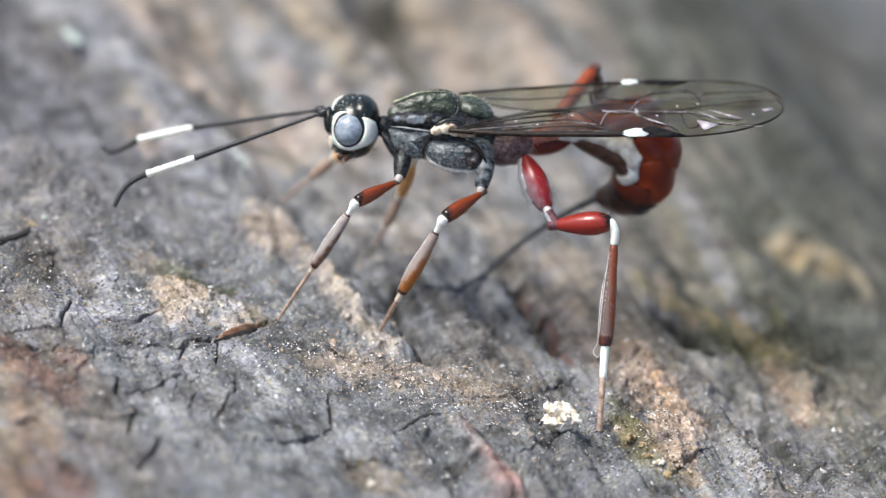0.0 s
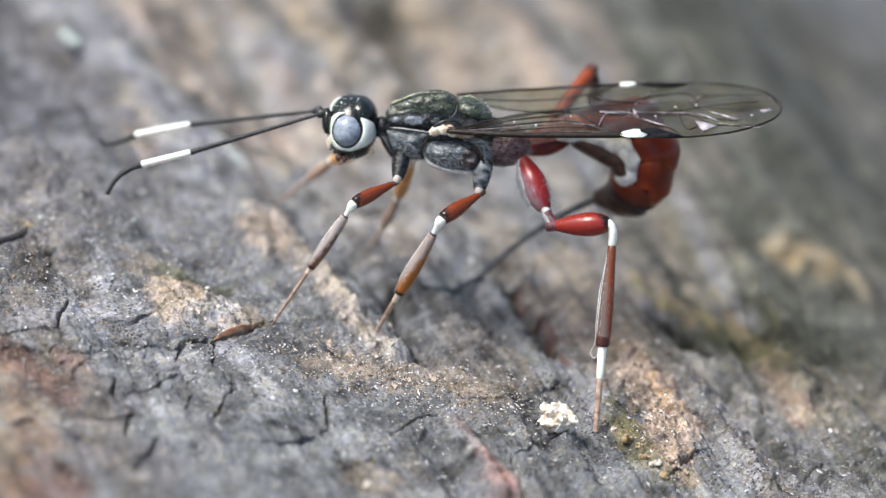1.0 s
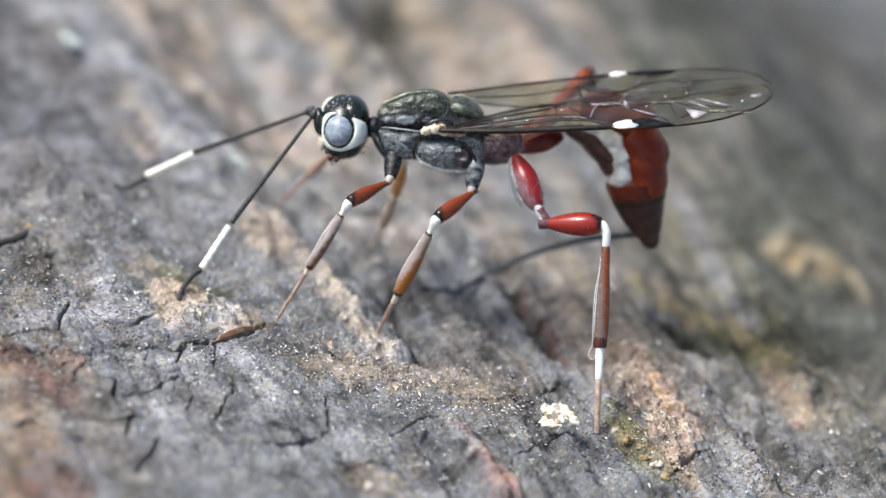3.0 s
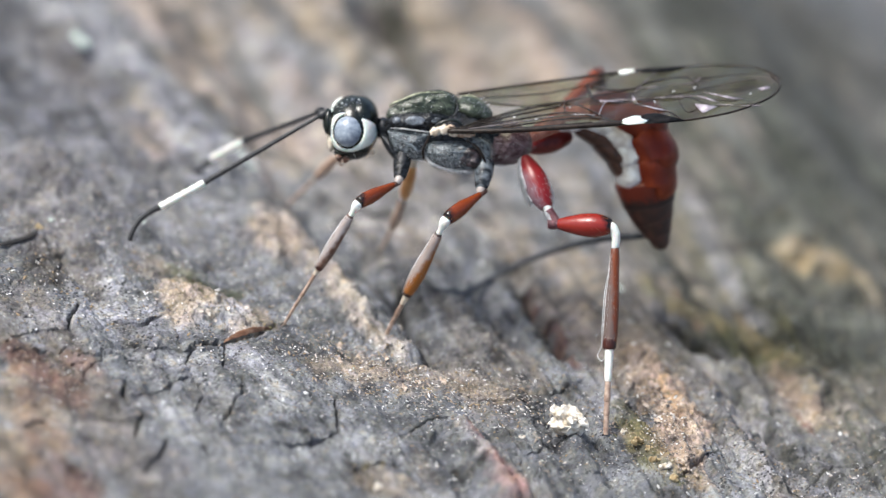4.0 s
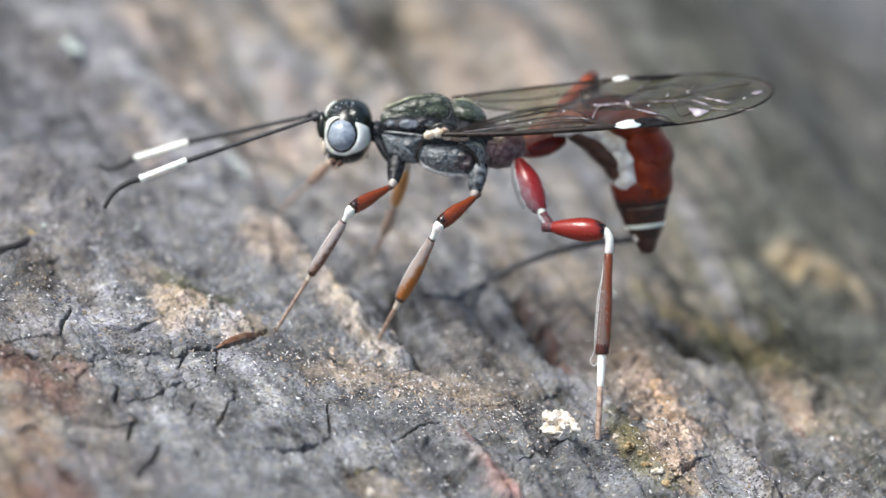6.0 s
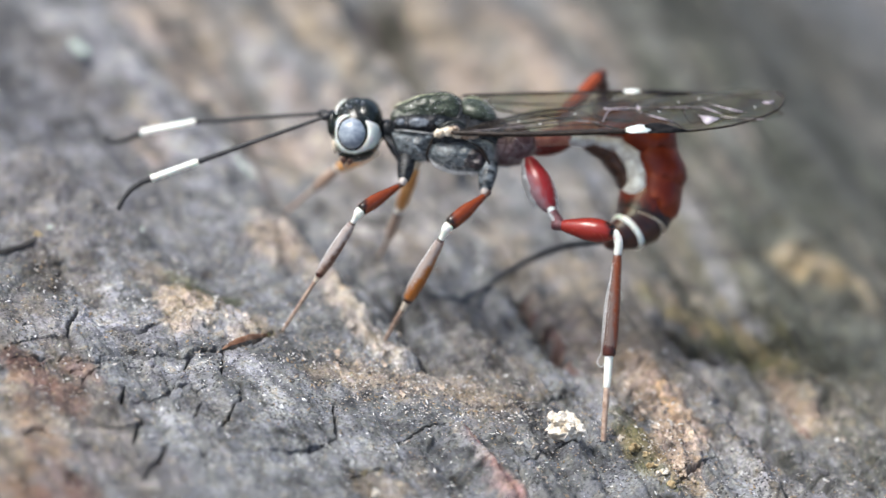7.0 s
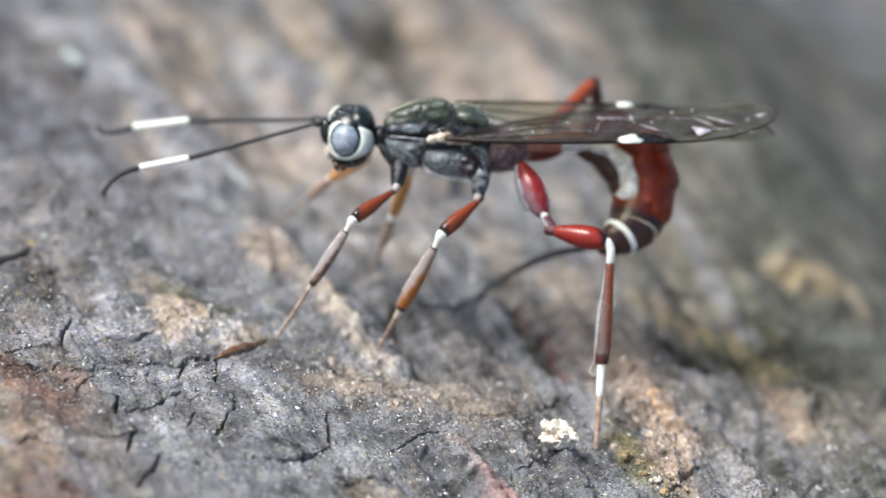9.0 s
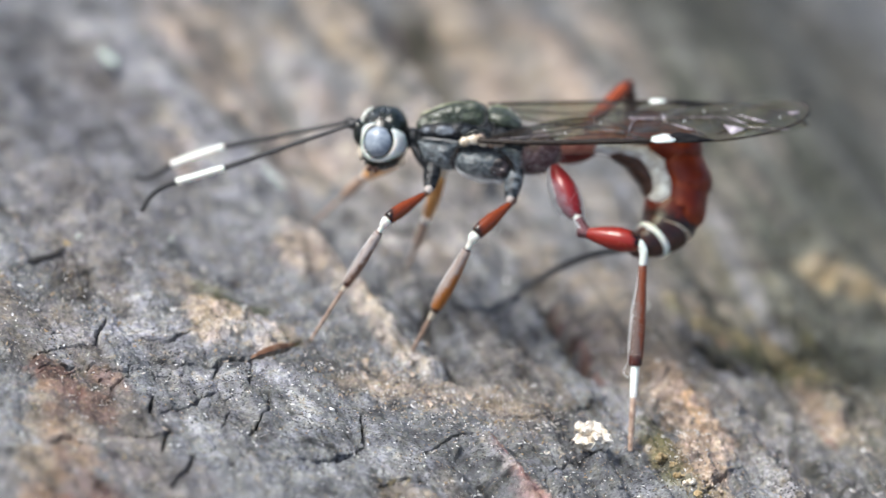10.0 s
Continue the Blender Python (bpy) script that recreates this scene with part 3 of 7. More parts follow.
# patches of other colour on the bark: place (u), size along and across the grain (mm), colour, weight, rise (mm)
PINK, TAN, OCHRE, BROWN = (0.44, 0.36, 0.285), (0.30, 0.24, 0.17), (0.32, 0.235, 0.13), (0.15, 0.075, 0.055)
BONE = (0.44, 0.40, 0.36)
CREAMY = (0.50, 0.43, 0.36)
SALMON, ROSE = (0.48, 0.35, 0.27), (0.23, 0.155, 0.14)
LILAC = (0.335, 0.34, 0.365)
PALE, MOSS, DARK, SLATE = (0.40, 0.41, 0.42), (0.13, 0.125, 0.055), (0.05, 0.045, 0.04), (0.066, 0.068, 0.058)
# DARK along the grooves puts their shade into the tone
PATCHES = [
    (1115, 655, 1.6, 0.8, SALMON, 0.8, 0.12), (1150, 700, 1.7, 0.9, SALMON, 0.85, 0.16), (1180, 750, 1.5, 0.8, SALMON, 0.85, 0.14), (1120, 610, 1.2, 0.5, SALMON, 0.5, 0.05), (1395, 700, 1.8, 0.6, SALMON, 0.6, 0.0),
    (300, 515, 1.0, 1.0, CREAMY, 0.85, 0.15), (350, 545, 1.2, 1.1, CREAMY, 0.9, 0.16), (400, 565, 0.9, 0.7, CREAMY, 0.8, 0.12), (290, 560, 0.8, 0.5, PINK, 0.7, 0.08), (440, 560, 0.7, 0.5, OCHRE, 0.4, 0.0),
    (545, 485, 1.2, 0.6, BONE, 0.6, 0.1), (590, 530, 1.2, 0.45, BONE, 0.7, 0.14), (640, 585, 1.1, 0.4, BONE, 0.65, 0.12), (690, 625, 0.9, 0.35, BONE, 0.5, 0.06), (470, 415, 1.6, 1.2, CREAMY, 0.6, 0.2),
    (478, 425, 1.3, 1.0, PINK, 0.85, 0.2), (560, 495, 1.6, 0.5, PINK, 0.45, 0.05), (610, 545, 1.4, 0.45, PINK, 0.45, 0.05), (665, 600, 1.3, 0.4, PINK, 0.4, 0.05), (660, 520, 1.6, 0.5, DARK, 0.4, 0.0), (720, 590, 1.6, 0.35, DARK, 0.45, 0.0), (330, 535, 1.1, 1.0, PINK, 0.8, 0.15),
    (375, 560, 0.8, 0.9, PALE, 0.7, 0.1), (40, 650, 1.6, 1.2, BROWN, 0.75, 0.0), (110, 690, 1.3, 0.7, BROWN, 0.55, 0.0), (30, 720, 2.0, 1.0, TAN, 0.6, 0.0), (80, 850, 1.8, 1.2, BROWN, 0.55, 0.0), (10, 800, 1.5, 0.8, OCHRE, 0.4, 0.0),
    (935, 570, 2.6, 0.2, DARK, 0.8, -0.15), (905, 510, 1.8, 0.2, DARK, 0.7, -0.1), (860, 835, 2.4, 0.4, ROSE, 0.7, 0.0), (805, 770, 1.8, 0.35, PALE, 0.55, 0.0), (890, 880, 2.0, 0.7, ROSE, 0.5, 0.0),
    (1120, 660, 2.2, 0.7, PINK, 0.9, 0.12), (1160, 720, 2.2, 0.75, PINK, 0.9, 0.12), (1190, 780, 1.6, 0.6, PINK, 0.8, 0.1), (1150, 800, 1.6, 0.45, OCHRE, 0.75, 0.1), (1205, 850, 1.2, 0.6, OCHRE, 0.55, 0.05), (1100, 770, 0.8, 0.5, OCHRE, 0.6, 0.05),
    (1420, 710, 2.2, 0.6, PINK, 0.65, 0.0), (1370, 660, 2.0, 0.5, PINK, 0.5, 0.0), (620, 650, 1.0, 1.2, PINK, 0.45, 0.03), (720, 665, 0.9, 1.6, PINK, 0.3, 0.03), (560, 640, 0.8, 0.8, TAN, 0.5, 0.0), (850, 690, 0.8, 1.4, TAN, 0.4, 0.0),
    (1230, 550, 2.4, 0.6, MOSS, 0.5, 0.0), (1290, 570, 2.4, 0.5, MOSS, 0.5, 0.0), (1350, 610, 2.4, 0.5, MOSS, 0.6, 0.0), (1180, 520, 2.6, 0.5, OCHRE, 0.5, 0.0), (1400, 560, 3.0, 0.9, SLATE, 0.55, 0.0), (1450, 430, 2.6, 0.9, OCHRE, 0.7, 0.2), (1400, 410, 1.4, 0.6, (0.62, 0.5, 0.2), 0.8, 0.2), (1500, 470, 2.2, 0.7, (0.55, 0.42, 0.25), 0.6, 0.1),
    (300, 480, 1.1, 0.9, MOSS, 0.65, 0.0), (370, 510, 0.8, 0.6, DARK, 0.5, 0.0), (250, 470, 1.0, 0.7, TAN, 0.5, 0.0), (850, 60, 5, 1.8, TAN, 0.25, 0.0), (760, 20, 5, 1.2, TAN, 0.6, 0.0), (620, 100, 3.5, 1.2, PINK, 0.4, 0.0), (480, 180, 2.6, 1.1, PINK, 0.43, 0.0),
    (520, 210, 2.0, 0.8, PINK, 0.31, 0.0), (350, 60, 4, 1.0, PINK, 0.37, 0.0), (400, 30, 4, 1.0, OCHRE, 0.25, 0.0), (300, 20, 4, 0.9, PINK, 0.31, 0.0), (540, 30, 4, 1.2, OCHRE, 0.28, 0.0), (1030, 40, 5, 1.4, TAN, 0.3, 0.0), (700, 60, 4, 0.5, DARK, 0.65, 0.0), (730, 30, 2.5, 0.4, OCHRE, 0.5, 0.0),
    # near-white spots at 120, 78 and 410, 275 are painted glints
    (930, 110, 3, 0.9, PINK, 0.4, 0.0), (250, 180, 8, 0.9, PALE, 0.45, 0.0), (105, 130, 2.0, 0.7, PINK, 0.34, 0.0), (60, 300, 2.0, 0.8, PINK, 0.35, 0.0), (120, 78, 0.7, 0.35, (0.6, 0.68, 0.62), 0.95, 0.1), (410, 275, 1.3, 0.4, (0.66, 0.7, 0.68), 0.9, 0.1), (440, 265, 1.2, 0.5, OCHRE, 0.5, 0.0),
    (165, 555, 1.0, 1.3, LILAC, 0.6, 0.05), (250, 575, 0.9, 1.2, LILAC, 0.55, 0.04), (300, 640, 1.0, 1.4, LILAC, 0.4, 0.0), (420, 630, 0.9, 1.1, LILAC, 0.55, 0.03), (60, 560, 0.9, 1.0, LILAC, 0.45, 0.03), (1330, 770, 1.8, 1.2, LILAC, 0.5, 0.0), (1450, 840, 1.6, 1.2, LILAC, 0.5, 0.0), (1260, 690, 1.6, 0.9, LILAC, 0.45, 0.0), (435, 645, 1.0, 0.6, PALE, 0.7, 0.06), (470, 690, 0.8, 0.6, PALE, 0.75, 0.05), (190, 515, 0.9, 0.6, PALE, 0.65, 0.06), (170, 580, 0.9, 0.7, PALE, 0.35, 0.04), (1250, 390, 2.5, 0.6, PALE, 0.25, 0.0), (1300, 470, 3.0, 0.4, PALE, 0.2, 0.0), (900, 440, 2.5, 1.0, TAN, 0.4, 0.0), (1010, 470, 2.0, 0.8, TAN, 0.5, 0.0), (720, 430, 2.0, 0.8, PINK, 0.35, 0.0),
    (860, 340, 3.0, 1.0, TAN, 0.2, 0.0), (1000, 330, 3.0, 1.0, TAN, 0.35, 0.0), (1230, 420, 3.4, 1.6, MOSS, 0.45, 0.0), (1150, 330, 4, 1.6, TAN, 0.4, 0.0), (300, 740, 1.4, 1.0, PALE, 0.3, 0.0), (650, 800, 1.6, 1.0, PALE, 0.35, 0.0), (660, 850, 1.0, 1.2, TAN, 0.5, 0.0), (1310, 820, 1.8, 0.7, PALE, 0.5, 0.03), (1250, 720, 1.6, 0.6, PALE, 0.35, 0.03), (1240, 640, 1.2, 0.5, PALE, 0.35, 0.0),
    (600, 335, 3.5, 1.4, BONE, 0.25, 0.0), (700, 340, 3.2, 1.3, BONE, 0.3, 0.0), (765, 345, 2.4, 1.2, BONE, 0.25, 0.0), (640, 425, 2.2, 1.2, BONE, 0.25, 0.0),
    (1400, 620, 7.0, 3.4, (0.135, 0.13, 0.09), 0.4, 0.0), (1300, 500, 6.0, 2.6, (0.15, 0.14, 0.10), 0.35, 0.0), (1500, 780, 4.0, 2.6, (0.12, 0.115, 0.09), 0.35, 0.0), (1120, 790, 2.4, 0.5, MOSS, 0.6, 0.0), (1095, 745, 1.2, 0.4, MOSS, 0.6, 0.0), (335, 500, 0.9, 0.35, (0.035, 0.05, 0.025), 0.7, 0.0),
    (60, 770, 1.5, 0.9, (0.26, 0.175, 0.115), 0.6, 0.0), (20, 860, 1.4, 0.9, (0.24, 0.15, 0.09), 0.6, 0.0), (130, 850, 1.2, 0.6, BROWN, 0.5, 0.0), (120, 640, 0.9, 0.6, (0.22, 0.13, 0.10), 0.5, 0.0), (170, 800, 1.2, 0.9, (0.13, 0.11, 0.11), 0.4, 0.0), (280, 820, 1.4, 1.0, (0.15, 0.13, 0.135), 0.35, 0.0), (220, 700, 1.2, 0.9, (0.14, 0.125, 0.13), 0.3, 0.0),
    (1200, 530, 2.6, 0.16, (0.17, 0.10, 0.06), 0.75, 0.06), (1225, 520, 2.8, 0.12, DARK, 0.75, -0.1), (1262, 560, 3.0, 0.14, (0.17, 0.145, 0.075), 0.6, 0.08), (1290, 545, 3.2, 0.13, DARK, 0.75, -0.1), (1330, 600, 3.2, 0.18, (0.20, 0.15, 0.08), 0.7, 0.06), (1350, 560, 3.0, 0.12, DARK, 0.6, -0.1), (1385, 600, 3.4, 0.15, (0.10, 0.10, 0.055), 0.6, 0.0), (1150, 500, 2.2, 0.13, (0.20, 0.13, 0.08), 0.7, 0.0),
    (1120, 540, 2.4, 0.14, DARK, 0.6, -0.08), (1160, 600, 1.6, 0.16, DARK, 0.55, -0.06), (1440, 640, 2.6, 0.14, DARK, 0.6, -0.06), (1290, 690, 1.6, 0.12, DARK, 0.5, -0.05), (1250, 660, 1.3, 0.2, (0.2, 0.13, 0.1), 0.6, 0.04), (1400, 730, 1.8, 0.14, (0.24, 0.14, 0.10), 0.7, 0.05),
    (1270, 655, 2.6, 1.4, (0.27, 0.255, 0.23), 0.4, 0.0), (1230, 610, 2.0, 0.9, (0.27, 0.25, 0.22), 0.35, 0.0),
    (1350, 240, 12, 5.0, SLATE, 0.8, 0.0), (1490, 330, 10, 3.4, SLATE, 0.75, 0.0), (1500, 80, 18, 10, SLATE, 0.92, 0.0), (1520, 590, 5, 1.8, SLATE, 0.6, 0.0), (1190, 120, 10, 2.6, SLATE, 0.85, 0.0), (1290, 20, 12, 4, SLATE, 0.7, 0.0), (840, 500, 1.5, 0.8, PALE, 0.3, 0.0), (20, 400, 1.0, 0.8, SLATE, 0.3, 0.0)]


def trail(start, end, count, size, colours, weight, rise):
    """A row of patches from start to end (u)."""
    return [(start[0] + (end[0] - start[0]) * k / (count - 1), start[1] + (end[1] - start[1]) * k / (count - 1), size * (1 + 0.25 * math.sin(2.3 * k)), size * (0.75 + 0.2 * math.sin(3.1 * k)), colours[k % len(colours)], weight, rise) for k in range(count)]


PATCHES += [(150, 190, 12, 4.5, (0.225, 0.228, 0.245), 0.35, 0.0), (50, 340, 4.0, 2.6, (0.24, 0.24, 0.255), 0.5, 0.0), (1400, 545, 4.0, 1.6, (0.085, 0.09, 0.062), 0.55, 0.0), (1080, 480, 2.6, 1.2, (0.21, 0.18, 0.15), 0.45, 0.0), (1050, 600, 1.6, 0.8, (0.27, 0.225, 0.18), 0.5, 0.0), (1005, 540, 2.4, 0.9, (0.30, 0.25, 0.21), 0.5, 0.0), (720, 150, 4.0, 1.6, (0.26, 0.24, 0.22), 0.4, 0.0), (700, 40, 4.0, 1.2, (0.24, 0.22, 0.19), 0.4, 0.0)]
WARM, PEACHY, VIOLET = (0.35, 0.295, 0.225), (0.35, 0.285, 0.24), (0.110, 0.112, 0.122)
PATCHES += [(60, 120, 9, 2.6, VIOLET, 0.5, 0.0), (40, 230, 6, 2.2, VIOLET, 0.5, 0.0), (170, 260, 5, 1.3, VIOLET, 0.2, 0.0), (180, 380, 3, 1.2, (0.24, 0.242, 0.255), 0.4, 0.0), (345, 62, 3.2, 0.7, PEACHY, 0.6, 0.0), (540, 28, 4.5, 0.9, WARM, 0.5, 0.0), (610, 105, 3.0, 0.9, WARM, 0.5, 0.0), (480, 178, 2.4, 0.9, PEACHY, 0.6, 0.0), (545, 215, 2.2, 0.7, PEACHY, 0.4, 0.0), (760, 45, 5, 0.6, WARM, 0.4, 0.0),
            (925, 108, 3.4, 0.7, PEACHY, 0.4, 0.0), (1040, 70, 6, 0.7, PEACHY, 0.5, 0.0), (450, 90, 5, 0.7, (0.25, 0.25, 0.27), 0.5, 0.0), (690, 60, 5, 0.5, (0.06, 0.058, 0.04), 0.8, 0.0), (255, 15, 3.5, 0.6, PEACHY, 0.5, 0.0), (670, 160, 3, 0.9, (0.26, 0.24, 0.22), 0.5, 0.0), (960, 40, 6, 1.4, (0.16, 0.155, 0.14), 0.6, 0.0), (830, 30, 6, 1.2, (0.17, 0.16, 0.145), 0.5, 0.0), (870, 170, 4, 1.2, (0.17, 0.165, 0.155), 0.5, 0.0), (1120, 140, 8, 0.9, (0.26, 0.24, 0.21), 0.5, 0.0),
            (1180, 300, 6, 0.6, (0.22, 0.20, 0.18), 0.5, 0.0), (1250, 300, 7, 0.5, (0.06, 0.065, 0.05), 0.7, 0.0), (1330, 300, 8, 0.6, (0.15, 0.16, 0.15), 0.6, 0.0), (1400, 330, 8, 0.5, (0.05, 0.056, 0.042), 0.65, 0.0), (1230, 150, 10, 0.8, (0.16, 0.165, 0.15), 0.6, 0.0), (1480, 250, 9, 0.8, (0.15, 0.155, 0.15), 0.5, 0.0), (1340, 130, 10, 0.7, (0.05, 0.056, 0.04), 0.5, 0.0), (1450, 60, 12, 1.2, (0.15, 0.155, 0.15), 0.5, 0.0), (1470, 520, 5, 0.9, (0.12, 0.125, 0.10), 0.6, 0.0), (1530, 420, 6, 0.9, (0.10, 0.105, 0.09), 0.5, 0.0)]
PATCHES += trail((335, 488), (402, 520), 6, 0.4, [(0.03, 0.045, 0.024), (0.05, 0.055, 0.03)], 0.8, -0.08)
PATCHES += [(1030, 690, 1.6, 0.8, LILAC, 0.5, 0.0), (1040, 640, 1.6, 0.7, (0.34, 0.31, 0.28), 0.5, 0.0), (1060, 600, 3.0, 1.2, (0.33, 0.28, 0.235), 0.6, 0.0), (1110, 640, 2.4, 0.8, (0.36, 0.29, 0.235), 0.6, 0.0), (1220, 620, 3.0, 1.2, (0.29, 0.275, 0.25), 0.5, 0.0), (1330, 690, 3.0, 1.2, (0.26, 0.26, 0.255), 0.5, 0.0), (1440, 700, 2.6, 1.0, (0.27, 0.24, 0.20), 0.5, 0.0), (1090, 560, 2.5, 0.8, (0.28, 0.24, 0.20), 0.55, 0.0), (1180, 640, 2.2, 0.6, (0.28, 0.27, 0.26), 0.5, 0.0), (1015, 590, 2.0, 0.5, (0.32, 0.28, 0.25), 0.5, 0.0), (1140, 600, 2.0, 0.6, (0.27, 0.23, 0.18), 0.5, 0.0), (1250, 640, 2.0, 0.7, (0.27, 0.27, 0.27), 0.5, 0.0)]
PATCHES += trail((10, 615), (60, 880), 14, 0.55, [(0.19, 0.11, 0.085), (0.09, 0.06, 0.05), (0.25, 0.17, 0.115), (0.12, 0.115, 0.115)], 0.5, 0.05)
mottle = random.Random(19)
PATCHES += [(mottle.uniform(200, 1080), mottle.uniform(-20, 300), mottle.uniform(0.9, 2.2), mottle.uniform(0.35, 0.7), mottle.choice([WARM, PEACHY, PEACHY, (0.38, 0.335, 0.28), (0.10, 0.098, 0.085), (0.14, 0.14, 0.145), (0.26, 0.265, 0.27), (0.13, 0.135, 0.125)]), mottle.uniform(0.35, 0.65), 0.0) for _ in range(110)]
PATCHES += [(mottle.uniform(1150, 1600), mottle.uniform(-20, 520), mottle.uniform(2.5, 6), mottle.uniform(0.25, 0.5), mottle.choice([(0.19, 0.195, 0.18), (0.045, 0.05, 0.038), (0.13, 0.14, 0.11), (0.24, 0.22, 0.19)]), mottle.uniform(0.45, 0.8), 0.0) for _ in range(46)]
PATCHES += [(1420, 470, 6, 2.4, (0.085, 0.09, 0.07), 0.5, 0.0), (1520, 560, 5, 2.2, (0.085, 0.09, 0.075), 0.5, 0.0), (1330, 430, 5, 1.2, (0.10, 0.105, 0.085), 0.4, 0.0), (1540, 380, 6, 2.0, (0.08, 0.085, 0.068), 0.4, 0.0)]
PATCHES += trail((1205, 360), (1325, 570), 12, 0.55, [(0.25, 0.25, 0.26), (0.28, 0.28, 0.29)], 0.5, 0.03)
PATCHES += trail((1120, 498), (1400, 640), 16, 0.5, [(0.25, 0.20, 0.11), (0.14, 0.145, 0.075), (0.28, 0.22, 0.14), (0.20, 0.185, 0.10)], 0.6, 0.07)
# shade of the open hollow, put into the colour
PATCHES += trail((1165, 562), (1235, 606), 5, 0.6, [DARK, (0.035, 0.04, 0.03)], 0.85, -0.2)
PATCHES += trail((1372, 412), (1525, 492), 7, 0.7, [(0.42, 0.36, 0.25), (0.34, 0.27, 0.16), (0.38, 0.30, 0.18)], 0.6, 0.0)
PATCHES += trail((1080, 400), (1150, 500), 6, 1.0, [(0.22, 0.19, 0.16), (0.16, 0.155, 0.12)], 0.4, 0.0)


# long streaks of another colour, painted furrow shade among them: course (u), half-width (mm), colour, weight
STRIPES = [
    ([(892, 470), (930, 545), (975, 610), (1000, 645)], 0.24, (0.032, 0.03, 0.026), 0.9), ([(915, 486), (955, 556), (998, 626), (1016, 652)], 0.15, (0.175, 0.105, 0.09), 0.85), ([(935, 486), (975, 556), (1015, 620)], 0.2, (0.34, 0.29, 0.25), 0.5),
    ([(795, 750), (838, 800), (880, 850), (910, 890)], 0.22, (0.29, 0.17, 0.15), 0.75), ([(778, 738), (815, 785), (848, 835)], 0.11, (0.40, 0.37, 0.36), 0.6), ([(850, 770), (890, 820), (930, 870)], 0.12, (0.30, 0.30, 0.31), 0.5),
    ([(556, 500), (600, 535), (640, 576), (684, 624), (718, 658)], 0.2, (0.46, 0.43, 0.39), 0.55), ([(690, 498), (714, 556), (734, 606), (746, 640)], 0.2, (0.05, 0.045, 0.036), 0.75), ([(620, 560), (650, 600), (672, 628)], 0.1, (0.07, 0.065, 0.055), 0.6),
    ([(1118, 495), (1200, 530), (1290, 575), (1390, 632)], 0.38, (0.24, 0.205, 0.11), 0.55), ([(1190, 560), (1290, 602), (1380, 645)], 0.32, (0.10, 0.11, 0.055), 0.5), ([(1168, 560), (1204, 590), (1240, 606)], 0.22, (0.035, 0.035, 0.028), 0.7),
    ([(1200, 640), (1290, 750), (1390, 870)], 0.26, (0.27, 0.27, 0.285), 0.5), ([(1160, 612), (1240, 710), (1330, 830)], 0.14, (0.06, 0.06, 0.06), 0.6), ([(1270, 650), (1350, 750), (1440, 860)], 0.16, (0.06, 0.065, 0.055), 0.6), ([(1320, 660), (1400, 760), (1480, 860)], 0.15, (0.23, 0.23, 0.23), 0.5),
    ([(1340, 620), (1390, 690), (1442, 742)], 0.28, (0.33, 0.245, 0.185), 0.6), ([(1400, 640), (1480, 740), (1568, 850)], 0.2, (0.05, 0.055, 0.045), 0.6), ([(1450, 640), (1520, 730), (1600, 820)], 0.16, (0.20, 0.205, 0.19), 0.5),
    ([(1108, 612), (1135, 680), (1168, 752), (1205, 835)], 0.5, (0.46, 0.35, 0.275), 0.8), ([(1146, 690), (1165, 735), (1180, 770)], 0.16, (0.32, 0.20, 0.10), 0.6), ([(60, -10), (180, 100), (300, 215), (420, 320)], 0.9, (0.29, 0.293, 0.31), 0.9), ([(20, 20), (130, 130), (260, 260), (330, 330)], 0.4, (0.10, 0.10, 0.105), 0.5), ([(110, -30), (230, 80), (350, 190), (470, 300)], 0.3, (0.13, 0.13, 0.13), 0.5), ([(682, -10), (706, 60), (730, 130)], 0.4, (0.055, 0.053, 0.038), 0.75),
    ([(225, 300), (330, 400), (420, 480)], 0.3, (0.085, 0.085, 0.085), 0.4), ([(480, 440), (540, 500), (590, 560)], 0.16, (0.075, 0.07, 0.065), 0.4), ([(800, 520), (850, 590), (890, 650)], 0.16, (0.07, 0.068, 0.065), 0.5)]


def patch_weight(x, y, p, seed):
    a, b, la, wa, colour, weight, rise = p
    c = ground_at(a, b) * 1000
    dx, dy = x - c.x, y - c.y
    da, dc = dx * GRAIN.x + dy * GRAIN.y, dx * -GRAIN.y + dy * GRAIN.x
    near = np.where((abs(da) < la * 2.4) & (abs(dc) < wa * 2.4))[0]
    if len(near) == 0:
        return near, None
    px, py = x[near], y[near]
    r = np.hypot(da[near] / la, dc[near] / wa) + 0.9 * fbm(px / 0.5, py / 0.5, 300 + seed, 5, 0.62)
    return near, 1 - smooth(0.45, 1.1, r)


